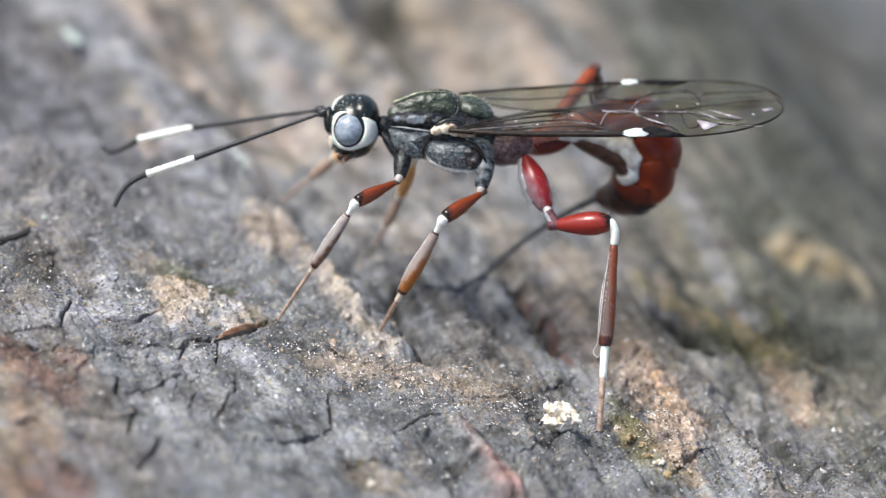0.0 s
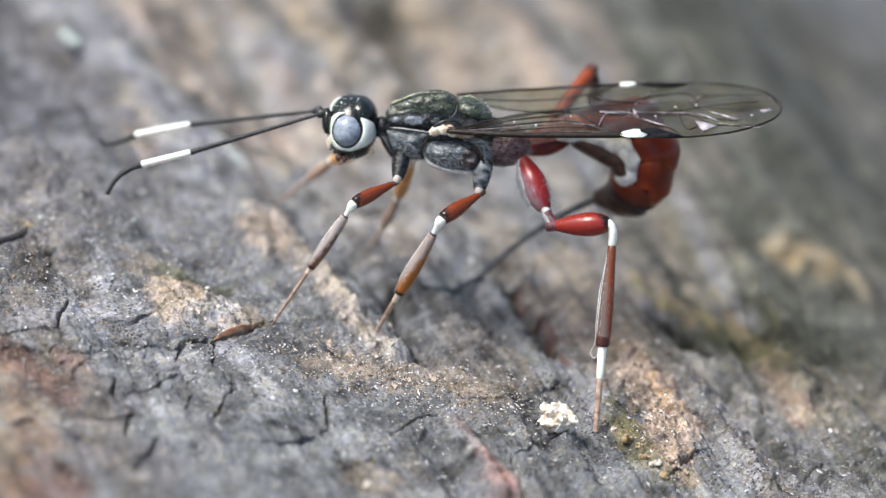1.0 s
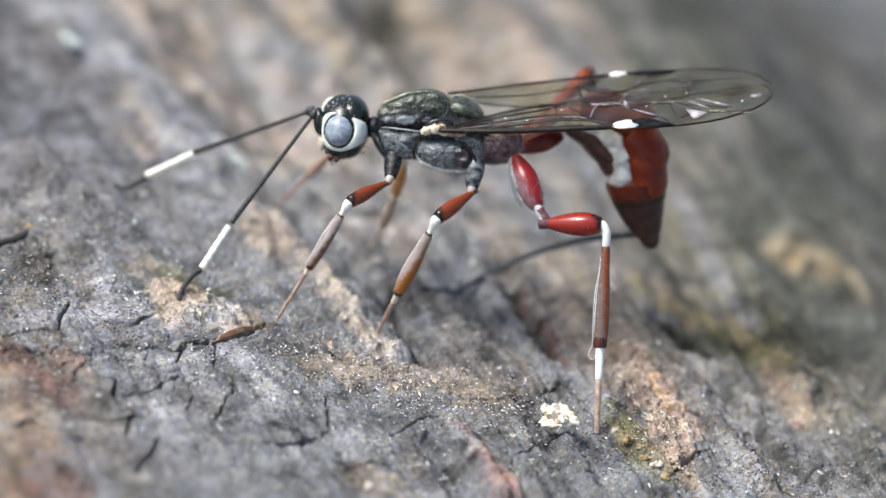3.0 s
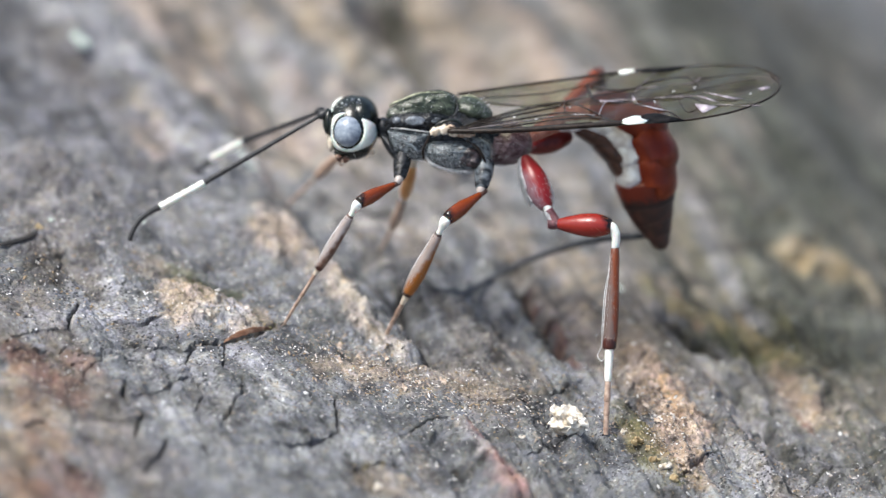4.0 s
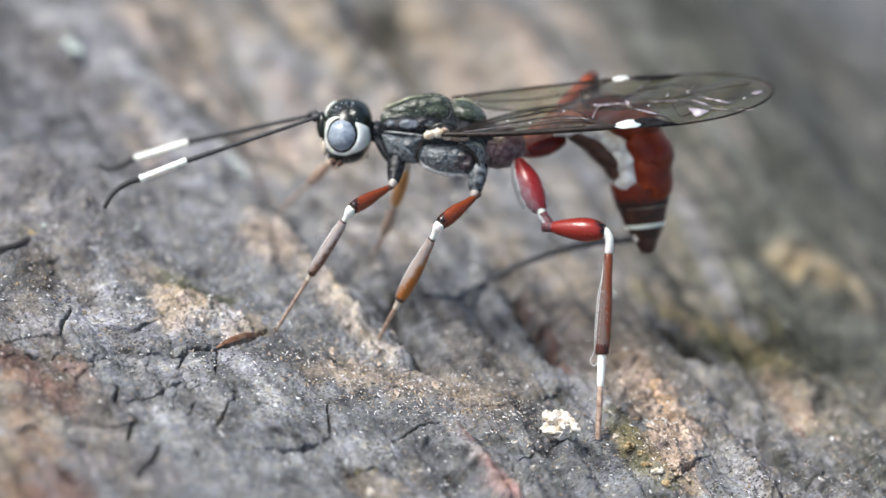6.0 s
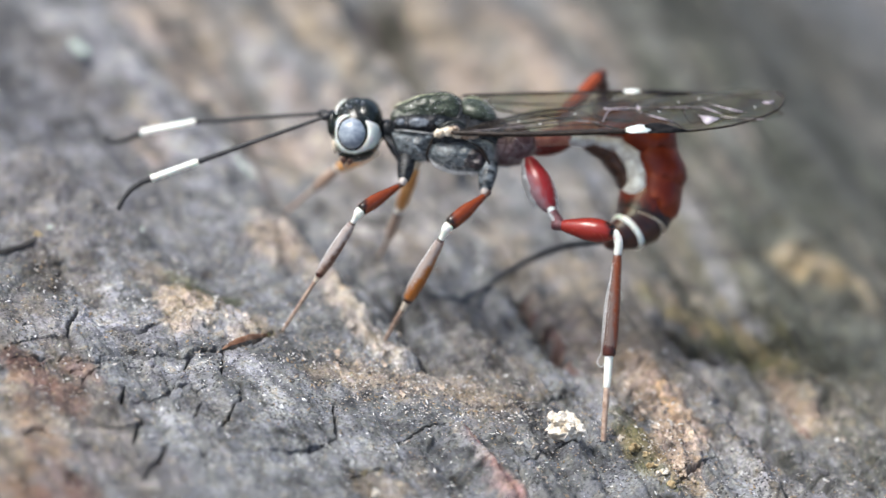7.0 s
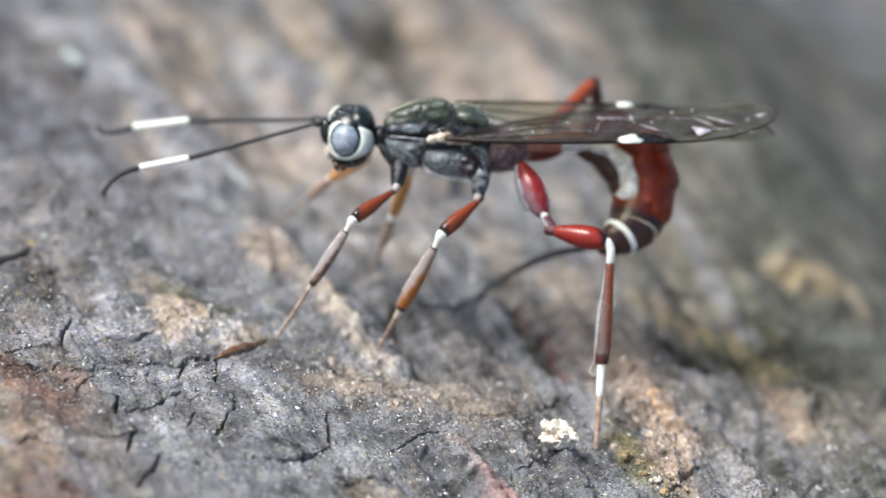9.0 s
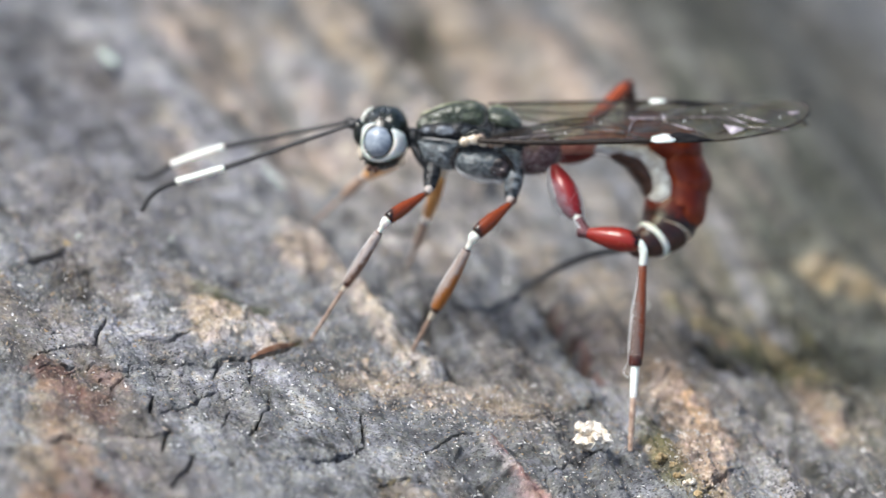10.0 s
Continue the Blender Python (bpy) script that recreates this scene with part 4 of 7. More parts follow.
def bark_tone(x, y):
    along, across = x * GRAIN.x + y * GRAIN.y, x * -GRAIN.y + y * GRAIN.x
    n1 = fbm(along / 6, across / 1.6, 71, 5)[:, None]
    n2 = fbm(x / 0.7, y / 0.7, 79, 6, 0.65)[:, None]
    streak = fbm(along / 3.0, (across + 0.25 * n1[:, 0]) / 0.13, 97, 3)[:, None] * smooth(-0.2, 0.4, fbm(x / 4, y / 4, 99, 2) + 0.06 * x)[:, None]
    grey = np.array([0.140, 0.1475, 0.154])
    tone = grey * (1 + 0.40 * n1 + 1.35 * n2 + 0.9 * streak)
    warm = smooth(0.05, 0.5, fbm(along / 8, across / 2.0, 83, 5))[:, None]
    tone = tone * (1 - 0.5 * warm) + np.array([0.22, 0.18, 0.14]) * (0.8 + 1.0 * n2) * 0.5 * warm
    pale = smooth(0.18, 0.5, fbm(along / 1.8, across / 0.8, 89, 5, 0.6))[:, None]
    tone = tone * (1 - 0.4 * pale) + np.array([0.36, 0.37, 0.38]) * 0.4 * pale
    lift = np.zeros(x.shape)
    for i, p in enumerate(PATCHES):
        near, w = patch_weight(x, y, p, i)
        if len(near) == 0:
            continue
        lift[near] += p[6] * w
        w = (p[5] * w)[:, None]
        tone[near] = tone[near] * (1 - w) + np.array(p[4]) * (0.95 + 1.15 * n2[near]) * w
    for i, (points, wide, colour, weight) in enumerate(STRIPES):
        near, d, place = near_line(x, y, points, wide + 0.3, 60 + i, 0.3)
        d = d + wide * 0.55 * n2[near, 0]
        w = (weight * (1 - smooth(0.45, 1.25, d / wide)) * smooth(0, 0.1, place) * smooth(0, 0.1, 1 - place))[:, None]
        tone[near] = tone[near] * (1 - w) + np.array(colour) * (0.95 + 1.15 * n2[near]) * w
    return np.clip(tone, 0.012, 0.85), lift


def bark_sheet():
    def steps(lo, hi, step, growth, middle, reach):
        right, d, v = [], step, hi
        while v < reach:
            right.append(v)
            d *= growth if v < middle else 1.25
            v += d
        left, d, v = [], step, lo - step
        while v > -reach:
            left.append(v)
            d *= growth if v > -middle else 1.25
            v -= d
        return np.array(left[::-1] + list(np.arange(lo, hi, step)) + right)

    xs = steps(-14.5, 14.5, 0.034, 1.03, 30, 600)
    ys = steps(-8.5, 2.5, 0.036, 1.012, 45, 600)
    gx, gy = np.meshgrid(xs, ys)
    x, y = gx.ravel(), gy.ravel()
    tone, lift = bark_tone(x, y)
    h = height(x, y) + lift - 0.75 * crack_depth(x, y)
    n, cols = len(ys), len(xs)
    idx = np.arange(n * cols).reshape(n, cols)
    quads = np.stack([idx[:-1, :-1], idx[:-1, 1:], idx[1:, 1:], idx[1:, :-1]], -1).reshape(-1, 4)
    me = bpy.data.meshes.new("bark")
    me.vertices.add(len(x))
    me.vertices.foreach_set("co", (np.stack([x, y, h], 1) * MM).astype(np.float32).ravel())
    me.loops.add(quads.size)
    me.loops.foreach_set("vertex_index", quads.astype(np.int32).ravel())
    me.polygons.add(len(quads))
    me.polygons.foreach_set("loop_start", np.arange(0, quads.size, 4, dtype=np.int32))
    me.polygons.foreach_set("use_smooth", np.ones(len(quads), dtype=bool))
    me.update(calc_edges=True)
    layer = me.color_attributes.new("tone", "FLOAT_COLOR", "POINT")
    layer.data.foreach_set("color", np.concatenate([tone, np.ones((len(x), 1))], 1).astype(np.float32).ravel())
    me.materials.append(BARK)
    return tagged(new("ground", me), "weathered grey tree bark with cracks and tan patches", "bark", kind="structure")


def bark_levels(a, b):
    """The places on the bark's surface seen along the sight lines a, b (arrays, u)."""
    a, b = np.asarray(a, float), np.asarray(b, float)
    eye = np.array(AIM - FWD * DIST)
    way = np.array(FWD)[None] * DIST + np.array(RIGHT)[None] * ((a - 784) * U)[:, None] + np.array(UP)[None] * ((441 - b) * U)[:, None]
    z = np.zeros(len(a))
    for k in range(4):
        p = eye[None] + way * ((z - eye[2]) / way[:, 2])[:, None]
        if k < 3:
            x, y = p[:, 0] * 1000, p[:, 1] * 1000
            z = (height(x, y) + bark_tone(x, y)[1]) * MM
    return [Vector(v) for v in p]


def bark_level(a, b):
    return bark_levels([a], [b])[0]


bark_sheet()

# ---- the insect ----
TURN = Matrix((RIGHT, FWD, UP)).transposed().to_4x4()
BASE = ground_at(800, 640)
HOME = Matrix.Translation(BASE) @ TURN
HOME_INV = HOME.inverted()


def at(a, b, d=0.0):
    """A place in the insect's own space: x along the body to its rear, y to its far side, z up."""
    return HOME_INV @ view(a, b, d - 0.5)


def foot_at(a, b):
    return HOME_INV @ ground_at(a, b)


# the insect leans its back towards the eye
LEAN = radians(27)
BACK = Vector((0, -math.sin(LEAN), math.cos(LEAN)))

wasp = tagged(new("wasp"), "black and red parasitic wasp with white-banded antennae standing on bark", "wasp")
wasp.matrix_basis = HOME


def spline(points, per):
    """A smooth line through the points (Catmull-Rom), as arrays of rows of any width."""
    p = np.array(points, dtype=float)
    p = np.vstack([2 * p[0] - p[1], p, 2 * p[-1] - p[-2]])
    rows = []
    for i in range(1, len(p) - 2):
        for t in np.linspace(0, 1, per, endpoint=False):
            a, b, c, d = p[i - 1], p[i], p[i + 1], p[i + 2]
            rows.append(0.5 * (2 * b + (c - a) * t + (2 * a - 5 * b + 4 * c - d) * t * t + (3 * b - a - 3 * c + d) * t ** 3))
    rows.append(p[-2])
    return np.array(rows)


def loft(rows, per=5, n=20, up=None, wobble=0.0, seed=1):
    """A closed rounded body along rows (place, half-width across, half-width up), metres and u."""
    flat = spline([(*p, w * U, v * U) for p, w, v in rows], per)
    bm = bmesh.new()
    up = Vector(up or BACK)
    rings = []
    for i, r in enumerate(flat):
        ahead = Vector(flat[min(i + 1, len(flat) - 1)][:3]) - Vector(flat[max(i - 1, 0)][:3])
        ahead.normalize()
        side = ahead.cross(up)
        side = side.normalized() if side.length > 1e-6 else Vector((0, 1, 0))
        top = side.cross(ahead)
        w, v = max(r[3], 1e-7), max(r[4], 1e-7)
        ring = []
        for k in range(n):
            q = 2 * math.pi * k / n
            s = 1.0 + (wobble * noise.noise(Vector(r[:3]) * 9000 + Vector((math.cos(q), math.sin(q), seed))) if wobble else 0)
            ring.append(bm.verts.new(Vector(r[:3]) + side * (w * s * math.cos(q)) + top * (v * s * math.sin(q))))
        rings.append(ring)
    for a, b in zip(rings, rings[1:]):
        for k in range(n):
            bm.faces.new((a[k], a[(k + 1) % n], b[(k + 1) % n], b[k]))
    bm.faces.new(rings[0][::-1])
    bm.faces.new(rings[-1])
    bmesh.ops.recalc_face_normals(bm, faces=bm.faces)
    return bm


def taper(p, q, widths, tall=1.0, rise=None):
    """Rows for loft from p to q with half-widths spread evenly along, closed and rounded at both ends."""
    p, q = Vector(p), Vector(q)
    k = len(widths)
    rows = [(p, widths[0] * 0.25, widths[0] * 0.25 * tall)]
    for i, w in enumerate(widths):
        s = 0.04 + 0.92 * i / (k - 1)
        c = p.lerp(q, s)
        if rise:
            c = c + rise * (4 * s * (1 - s))
        rows.append((c, w, w * tall))
    rows.append((q, widths[-1] * 0.25, widths[-1] * 0.25 * tall))
    return rows


def join(*bms):
    out = bms[0]
    for b in bms[1:]:
        me = bpy.data.meshes.new("joined")
        b.to_mesh(me)
        b.free()
        out.from_mesh(me)
        bpy.data.meshes.remove(me)
    return out


PIVOT = {}


def part(name, bm, mat, parent, label="", pivot=None):
    """Links a bmesh, given in the insect's space, as one mesh under a thing or a part; it turns round pivot."""
    pivot = Vector(pivot) if pivot is not None else PIVOT.get(parent, Vector((0, 0, 0))).copy()
    for v in bm.verts:
        v.co -= pivot
    for f in bm.faces:
        f.smooth = True
    me = bpy.data.meshes.new(name)
    bm.to_mesh(me)
    bm.free()
    me.materials.append(mat)
    ob = new(name, me)
    ob.parent = parent
    ob.location = pivot - PIVOT.get(parent, Vector((0, 0, 0)))
    PIVOT[ob] = pivot
    if label:
        tagged(ob, label)
    return ob


def depth_of(v):
    return (HOME @ v - AIM).dot(FWD) * 1000 + 0.5


# thorax
MID = 1.5
HUB = at(790, 235, MID)
thorax = part("thorax", join(
    loft([(at(672, 222, MID), 8, 8), (at(684, 225, MID), 24, 28), (at(705, 226, MID), 40, 44), (at(740, 232, MID), 48, 50), (at(780, 236, MID), 50, 54),
          (at(820, 243, MID), 46, 50), (at(850, 246, MID), 40, 44), (at(880, 250, MID), 34, 40), (at(892, 252, MID), 12, 14)], 6, 28, wobble=0.04),
), BLACK, wasp, "black hairy thorax", HUB)
part("propodeum", loft([(at(852, 252, MID), 20, 20), (at(868, 254, MID), 36, 38), (at(895, 256, MID), 38, 40), (at(918, 256, MID), 32, 34), (at(936, 256, MID), 16, 18), (at(940, 256, MID), 3, 3)], 5, 22, wobble=0.08), WRINKLERED, thorax, "dark red wrinkled rear of the thorax")
part("scutum", loft([(at(688, 208, MID - 0.1), 6, 6), (at(702, 207, MID - 0.1), 30, 16), (at(735, 194, MID - 0.1), 40, 22), (at(775, 188, MID - 0.1), 42, 25), (at(798, 191, MID - 0.1), 32, 20), (at(806, 196, MID - 0.1), 8, 6)], 6, 24, wobble=0.05), GREENISH, thorax, "glossy green-black plate on the back")


def dome(outline, d, bulge, rough=0.05, seed=0, per=6):
    """A rounded plate inside a smooth outline (u), its rim d mm deep, its middle bulging towards the near side."""
    edge = spline([*outline, outline[0]], per)[:-1]
    cx, cy = edge.mean(0)
    bm = bmesh.new()
    rings = []
    for k in (0.9, 1.0, 0.985, 0.94, 0.87, 0.77, 0.65, 0.5, 0.34, 0.17):
        low = not rings
        ring = []
        for ex, ey in edge:
            a, b = cx + (ex - cx) * k, cy + (ey - cy) * k
            rise = bulge * math.sqrt(1 - k * k) if not low else -0.3
            rise += 0 if low else rough * noise.noise(Vector((a / 16, b / 11, seed))) + 0.45 * rough * noise.noise(Vector((a / 5, b / 5, seed + 3)))
            ring.append(bm.verts.new(at(a, b, d - rise)))
        rings.append(ring)
    n = len(edge)
    for r, q in zip(rings, rings[1:]):
        for i in range(n):
            bm.faces.new((r[i], r[(i + 1) % n], q[(i + 1) % n], q[i]))
    bm.faces.new(rings[-1])
    bm.faces.new(rings[0][::-1])
    bmesh.ops.recalc_face_normals(bm, faces=bm.faces)
    return bm


def plate(a, b, d, rx, rz, ry, tilt=0.0, n=32, m=24, rough=0.05):
    bm = bmesh.new()
    bmesh.ops.create_uvsphere(bm, u_segments=n, v_segments=m, radius=1.0)
    c, turn = at(a, b, d), Matrix.Rotation(radians(tilt), 3, "Y")
    for v in bm.verts:
        k = 1 + rough * noise.noise(v.co * 2.3) + rough * 0.4 * noise.noise(v.co * 7)
        v.co = c + turn @ Vector((v.co.x * rx * U * k, v.co.y * ry * U * k, v.co.z * rz * U * k))
    return bm


part("back_plate", dome([(682, 199), (691, 188), (712, 178), (735, 169), (765, 164), (790, 165), (801, 175), (805, 190), (800, 206), (775, 209), (740, 208), (702, 209), (685, 210)], 0.9, 0.24, 0.07, 1), SPECKGREEN, thorax, "speckled green-black side of the back plate")
# the plate's sheen, laid on as a paler strand
part("scutum_edge", loft([(at(687, 187, 0.9), 0.8, 0.8), (at(695, 182, 0.84), 2.2, 2.0), (at(712, 176, 0.8), 2.8, 2.4), (at(732, 168, 0.8), 2.4, 2), (at(752, 164, 0.8), 1.5, 1.4), (at(785, 164, 0.82), 0.7, 0.7)], 5, 8), PALEOLIVE, thorax, "olive sheen painted along the back plate's front edge")
part("scutellum", loft([(at(808, 200, MID - 0.1), 6, 6), (at(820, 189, MID - 0.2), 26, 15), (at(842, 194, MID - 0.2), 28, 16), (at(866, 209, MID - 0.1), 16, 9)], 5, 20, wobble=0.1), SPECKGREEN, thorax)
part("scutellum_ridge", loft([(at(812, 172, 0.9), 0.8, 0.8), (at(830, 171, 0.85), 2.4, 2), (at(846, 177, 0.85), 1.4, 1.2), (at(856, 186, 0.9), 0.7, 0.7)], 5, 8), PALEOLIVE, thorax)
part("back_groove", loft([(at(803, 172, 0.7), 1, 1), (at(809, 186, 0.62), 2.4, 2), (at(806, 201, 0.56), 2.4, 2), (at(798, 210, 0.5), 1, 1)], 5, 8), BLACK, thorax)
part("shoulder", dome([(684, 211), (698, 200), (740, 197), (780, 200), (797, 210), (782, 219), (764, 231), (740, 229), (702, 226), (687, 224)], 0.86, 0.4, 0.09, 4), BLACK, thorax, "glossy black shoulder")
# pale plates put the sky's reflection into the shoulder's colour
part("shoulder_bulge", dome([(715, 212), (724, 206), (740, 206), (751, 212), (748, 219), (733, 222), (719, 220)], 0.5, 0.1, 0.04, 5), BLUISH, thorax, "pale sky reflection painted on the black shoulder")
part("shoulder_bulge", dome([(692, 211), (700, 206), (709, 210), (706, 217), (696, 218)], 0.6, 0.1, 0.04, 6), BLUISH, thorax, "pale sky reflection painted on the black shoulder")
part("shoulder_bulge", dome([(755, 211), (768, 208), (780, 212), (768, 219), (757, 218)], 0.56, 0.06, 0.05, 7), WRINKLED, thorax)
part("seam", loft([(at(689, 226, 0.66), 0.5, 0.5), (at(706, 227, 0.56), 1.5, 1.2), (at(736, 231, 0.5), 1.6, 1.3), (at(762, 235, 0.46), 1.0, 1)], 5, 8), STREAKGREY, thorax, "pale seam line")
part("collar", dome([(684, 230), (700, 229), (725, 231), (757, 236), (754, 249), (746, 266), (745, 282), (724, 282), (704, 275), (692, 259)], 0.82, 0.34, 0.1, 8), WRINKLED, thorax, "dull black wrinkled collar plate")
part("breast", dome([(670, 234), (683, 237), (694, 262), (708, 279), (712, 290), (700, 288), (685, 270), (675, 252)], 1.0, 0.28, 0.04, 9), BLACK, thorax)
part("collar_groove", loft([(at(760, 236, 0.5), 0.8, 0.8), (at(752, 254, 0.56), 2.4, 2), (at(746, 270, 0.6), 2.4, 2), (at(747, 284, 0.7), 0.8, 0.8)], 5, 8), VEIN, thorax)
part("side_plate", dome([(748, 266), (755, 254), (775, 249), (805, 250), (835, 253), (851, 264), (857, 282), (850, 300), (825, 303), (796, 301), (766, 291), (751, 279)], 0.82, 0.46, 0.07, 10), WRINKLED, thorax, "downy grey-black side plate")
part("side_patch", dome([(808, 272), (824, 262), (842, 268), (850, 284), (842, 297), (820, 296), (809, 286)], 0.48, 0.1, 0.05, 11), WRINKLEDARK, thorax, "dark red-brown patch of the side plate")
part("side_plate", dome([(818, 243), (838, 244), (856, 250), (867, 262), (866, 282), (857, 288), (846, 268), (830, 254)], 0.7, 0.3, 0.09, 13), WRINKLED, thorax)
part("side_groove", loft([(at(824, 250, 0.42), 0.8, 0.8), (at(842, 262, 0.36), 3, 2), (at(854, 282, 0.4), 3, 2), (at(858, 294, 0.5), 0.8, 0.8)], 5, 8), VEIN, thorax)
# pale strip paints the rim light caught by the down
part("hair_rim", loft([(at(749, 272, 0.7), 0.6, 0.6), (at(755, 283, 0.66), 1.5, 1.3), (at(770, 293, 0.64), 1.8, 1.5), (at(798, 302, 0.62), 1.8, 1.5), (at(826, 304, 0.62), 1.5, 1.3), (at(848, 302, 0.66), 0.6, 0.6)], 5, 8), STREAKGREY, thorax, "downy lower edge with its rim light painted pale")
for a, b, rx, rz, tilt, mat in ((770, 233, 11, 8, -20, CREAM), (785, 230, 13, 9, 4, CREAM), (801, 235, 12, 8, 18, CREAM), (816, 239, 11, 6, 10, TANCREAM), (830, 240, 9, 5, 0, TANCREAM), (797, 225, 8, 4, 12, TANCREAM)):
    part("wing_base_scale", plate(a, b, 0.4, rx, rz, 9, tilt, 20, 14, rough=0.35), mat, thorax, "cream wing-base scale")
part("tegula", loft([(at(761, 232, 0.42), 1, 1), (at(772, 221, 0.36), 3.4, 2.6), (at(788, 214, 0.34), 3.6, 2.6), (at(806, 215, 0.36), 3, 2.4), (at(818, 224, 0.4), 1, 1)], 5, 10), HEADBLACK, thorax, "black arched scale over the wing base")

# head
HEADP = at(672, 222, MID)
HEAD_C, HEAD_R, HEAD_D = (623, 225), (46, 58), (1.35, 58)


def on_head(a, b, lift=0.0):
    """The near surface of the head under that sight line, lift u proud of it."""
    u, v = (a - HEAD_C[0]) / HEAD_R[0], (b - HEAD_C[1]) / HEAD_R[1]
    k = math.sqrt(max(0.0, 1 - u * u - v * v))
    return at(a, b, HEAD_D[0] - k * HEAD_D[1] / 60 - lift / 60)


def upright_ball(a, b, d, rx, rz, ry, n=28, m=20, tilt=0.0, wobble=0.0):
    """An ellipsoid with half-axes rx along, rz up and ry deep (u)."""
    bm = bmesh.new()
    bmesh.ops.create_uvsphere(bm, u_segments=n, v_segments=m, radius=1.0)
    c, turn = at(a, b, d), Matrix.Rotation(radians(tilt), 3, "Y")
    for v in bm.verts:
        k = 1 + wobble * noise.noise(v.co * 3.0)
        v.co = c + turn @ Vector((v.co.x * rx * U * k, v.co.y * ry * U * k, v.co.z * rz * U * k))
    return bm


def rim(centre, inner, start, end, widths, lift=2.5):
    """A raised ivory strip round the eye from angle start to end; widths along it (u)."""
    bm = bmesh.new()
    rings, steps = [], 40
    for i in range(steps + 1):
        s = i / steps
        q = radians(start + (end - start) * s)
        w = np.interp(s, np.linspace(0, 1, len(widths)), widths)
        row = []
        for k in range(6):
            f = k / 5
            gap = 3.5 * max(0.0, s - 0.72) / 0.28
            ra, rb = inner[0] + gap + (w - gap * 0.6) * f, inner[1] + gap + (w - gap * 0.6) * f
            row.append(bm.verts.new(on_head(centre[0] + ra * math.cos(q), centre[1] - rb * math.sin(q), lift * (0.35 + math.sin(math.pi * f)))))
        rings.append(row)
    for r, n in zip(rings, rings[1:]):
        for k in range(5):
            bm.faces.new((r[k], r[k + 1], n[k + 1], n[k]))
    edge = bmesh.ops.extrude_face_region(bm, geom=bm.faces[:])
    for v in (g for g in edge["geom"] if isinstance(g, bmesh.types.BMVert)):
        v.co += Vector((0, 6 * U, 0))
    bmesh.ops.recalc_face_normals(bm, faces=bm.faces)
    return bm


head = part("head", join(
    upright_ball(HEAD_C[0], HEAD_C[1], HEAD_D[0], HEAD_R[0], HEAD_R[1], HEAD_D[1]),
    upright_ball(622, 266, 1.2, 33, 17, 30, tilt=-6), upright_ball(638, 205, 1.35, 31, 37, 52, tilt=-8)), HEADBLACK, wasp, "glossy black head", HEADP)
part("eye", upright_ball(615, 231, 0.60, 25, 28.5, 21, tilt=14), EYE, head, "blue-grey compound eye")
part("eye", upright_ball(612, 206, 2.2, 26, 30, 20, tilt=12), EYE, head)
part("eye_rim", rim((614, 232), (26.5, 31), 96, 398, [1.5, 6, 8, 7, 3, 7, 7.5, 6, 5.5, 6.5, 10, 19, 25.5, 21, 5]), WHITE, head, "ivory-white rim round the eye")
part("eye_rim", loft([(on_head(586, 198, 1), 1, 1), (on_head(588, 187, 2), 2.2, 2), (on_head(594, 178, 2), 2.6, 2), (on_head(604, 171, 1), 1, 1)], 5, 10), WHITE, head, "ivory-white rim round the eye")
for a, b in ((611, 185), (632, 181), (622, 176)):
    part("ocellus", upright_ball(a, b, depth_of(on_head(a, b)) - 0.04, 3.2, 3.2, 3.2, 12, 8), SHINE, head)
for a, b, c, d in ((598, 276, 600, 286), (612, 278, 608, 288)):
    part("mandible", loft(taper(at(a, b, 0.75), at(c, d, 0.85), [5, 5.5, 4, 2])), VENTBROWN, head)
part("cheek", upright_ball(583, 250, 1.2, 6, 18, 16, tilt=-6), CREAM, head, "pale face edge")
part("palp", loft([(at(604, 282, 0.9), 2, 2), (at(599, 288, 0.9), 2, 2), (at(602, 292, 0.9), 1.6, 1.6), (at(607, 290, 0.9), 0.8, 0.8)], 4, 8), TARSUS, head)
part("face", upright_ball(579, 214, 1.0, 10, 24, 18), HEADBLACK, head, "black front of the face")
part("neck", upright_ball(676, 226, 1.4, 15, 20, 20), BLACK, head)
part("antenna_socket", loft([(at(586, 224, 1.0), 6, 6), (at(580, 212, 0.95), 8, 8), (at(575, 202, 0.92), 6, 6)], 5, 12, up=(0, -1, 0)), HEADBLACK, head, "black socket of the antennae")
part("mouthparts", loft([(at(594, 274, 0.9), 2.5, 2.5), (at(599, 281, 0.85), 4.5, 4), (at(607, 284, 0.85), 4, 3), (at(616, 280, 0.9), 2, 2)], 5, 10, wobble=0.4), TANCREAM, head, "pale mouthparts")
for a, b in ((604, 182), (637, 184), (634, 176)):
    part("head_speck", upright_ball(a, b, depth_of(on_head(a, b)) - 0.06, 1.7, 1.9, 1.6, 10, 8), HAIR, head)

# antennae: base, band, tip
ANT = {}


def beads(p, q, w0, w1, count):
    """Rows of a jointed thread from p to q: each joint swells a little before the next."""
    rows = []
    for i in range(count):
        w = w0 + (w1 - w0) * i / (count - 1)
        for s, k in ((0.0, 0.84), (0.25, 0.96), (0.85, 1.06)):
            rows.append((p.lerp(q, (i + s) / count), w * k, w * k))
    return rows + [(q, w1 * 0.8, w1 * 0.8)]


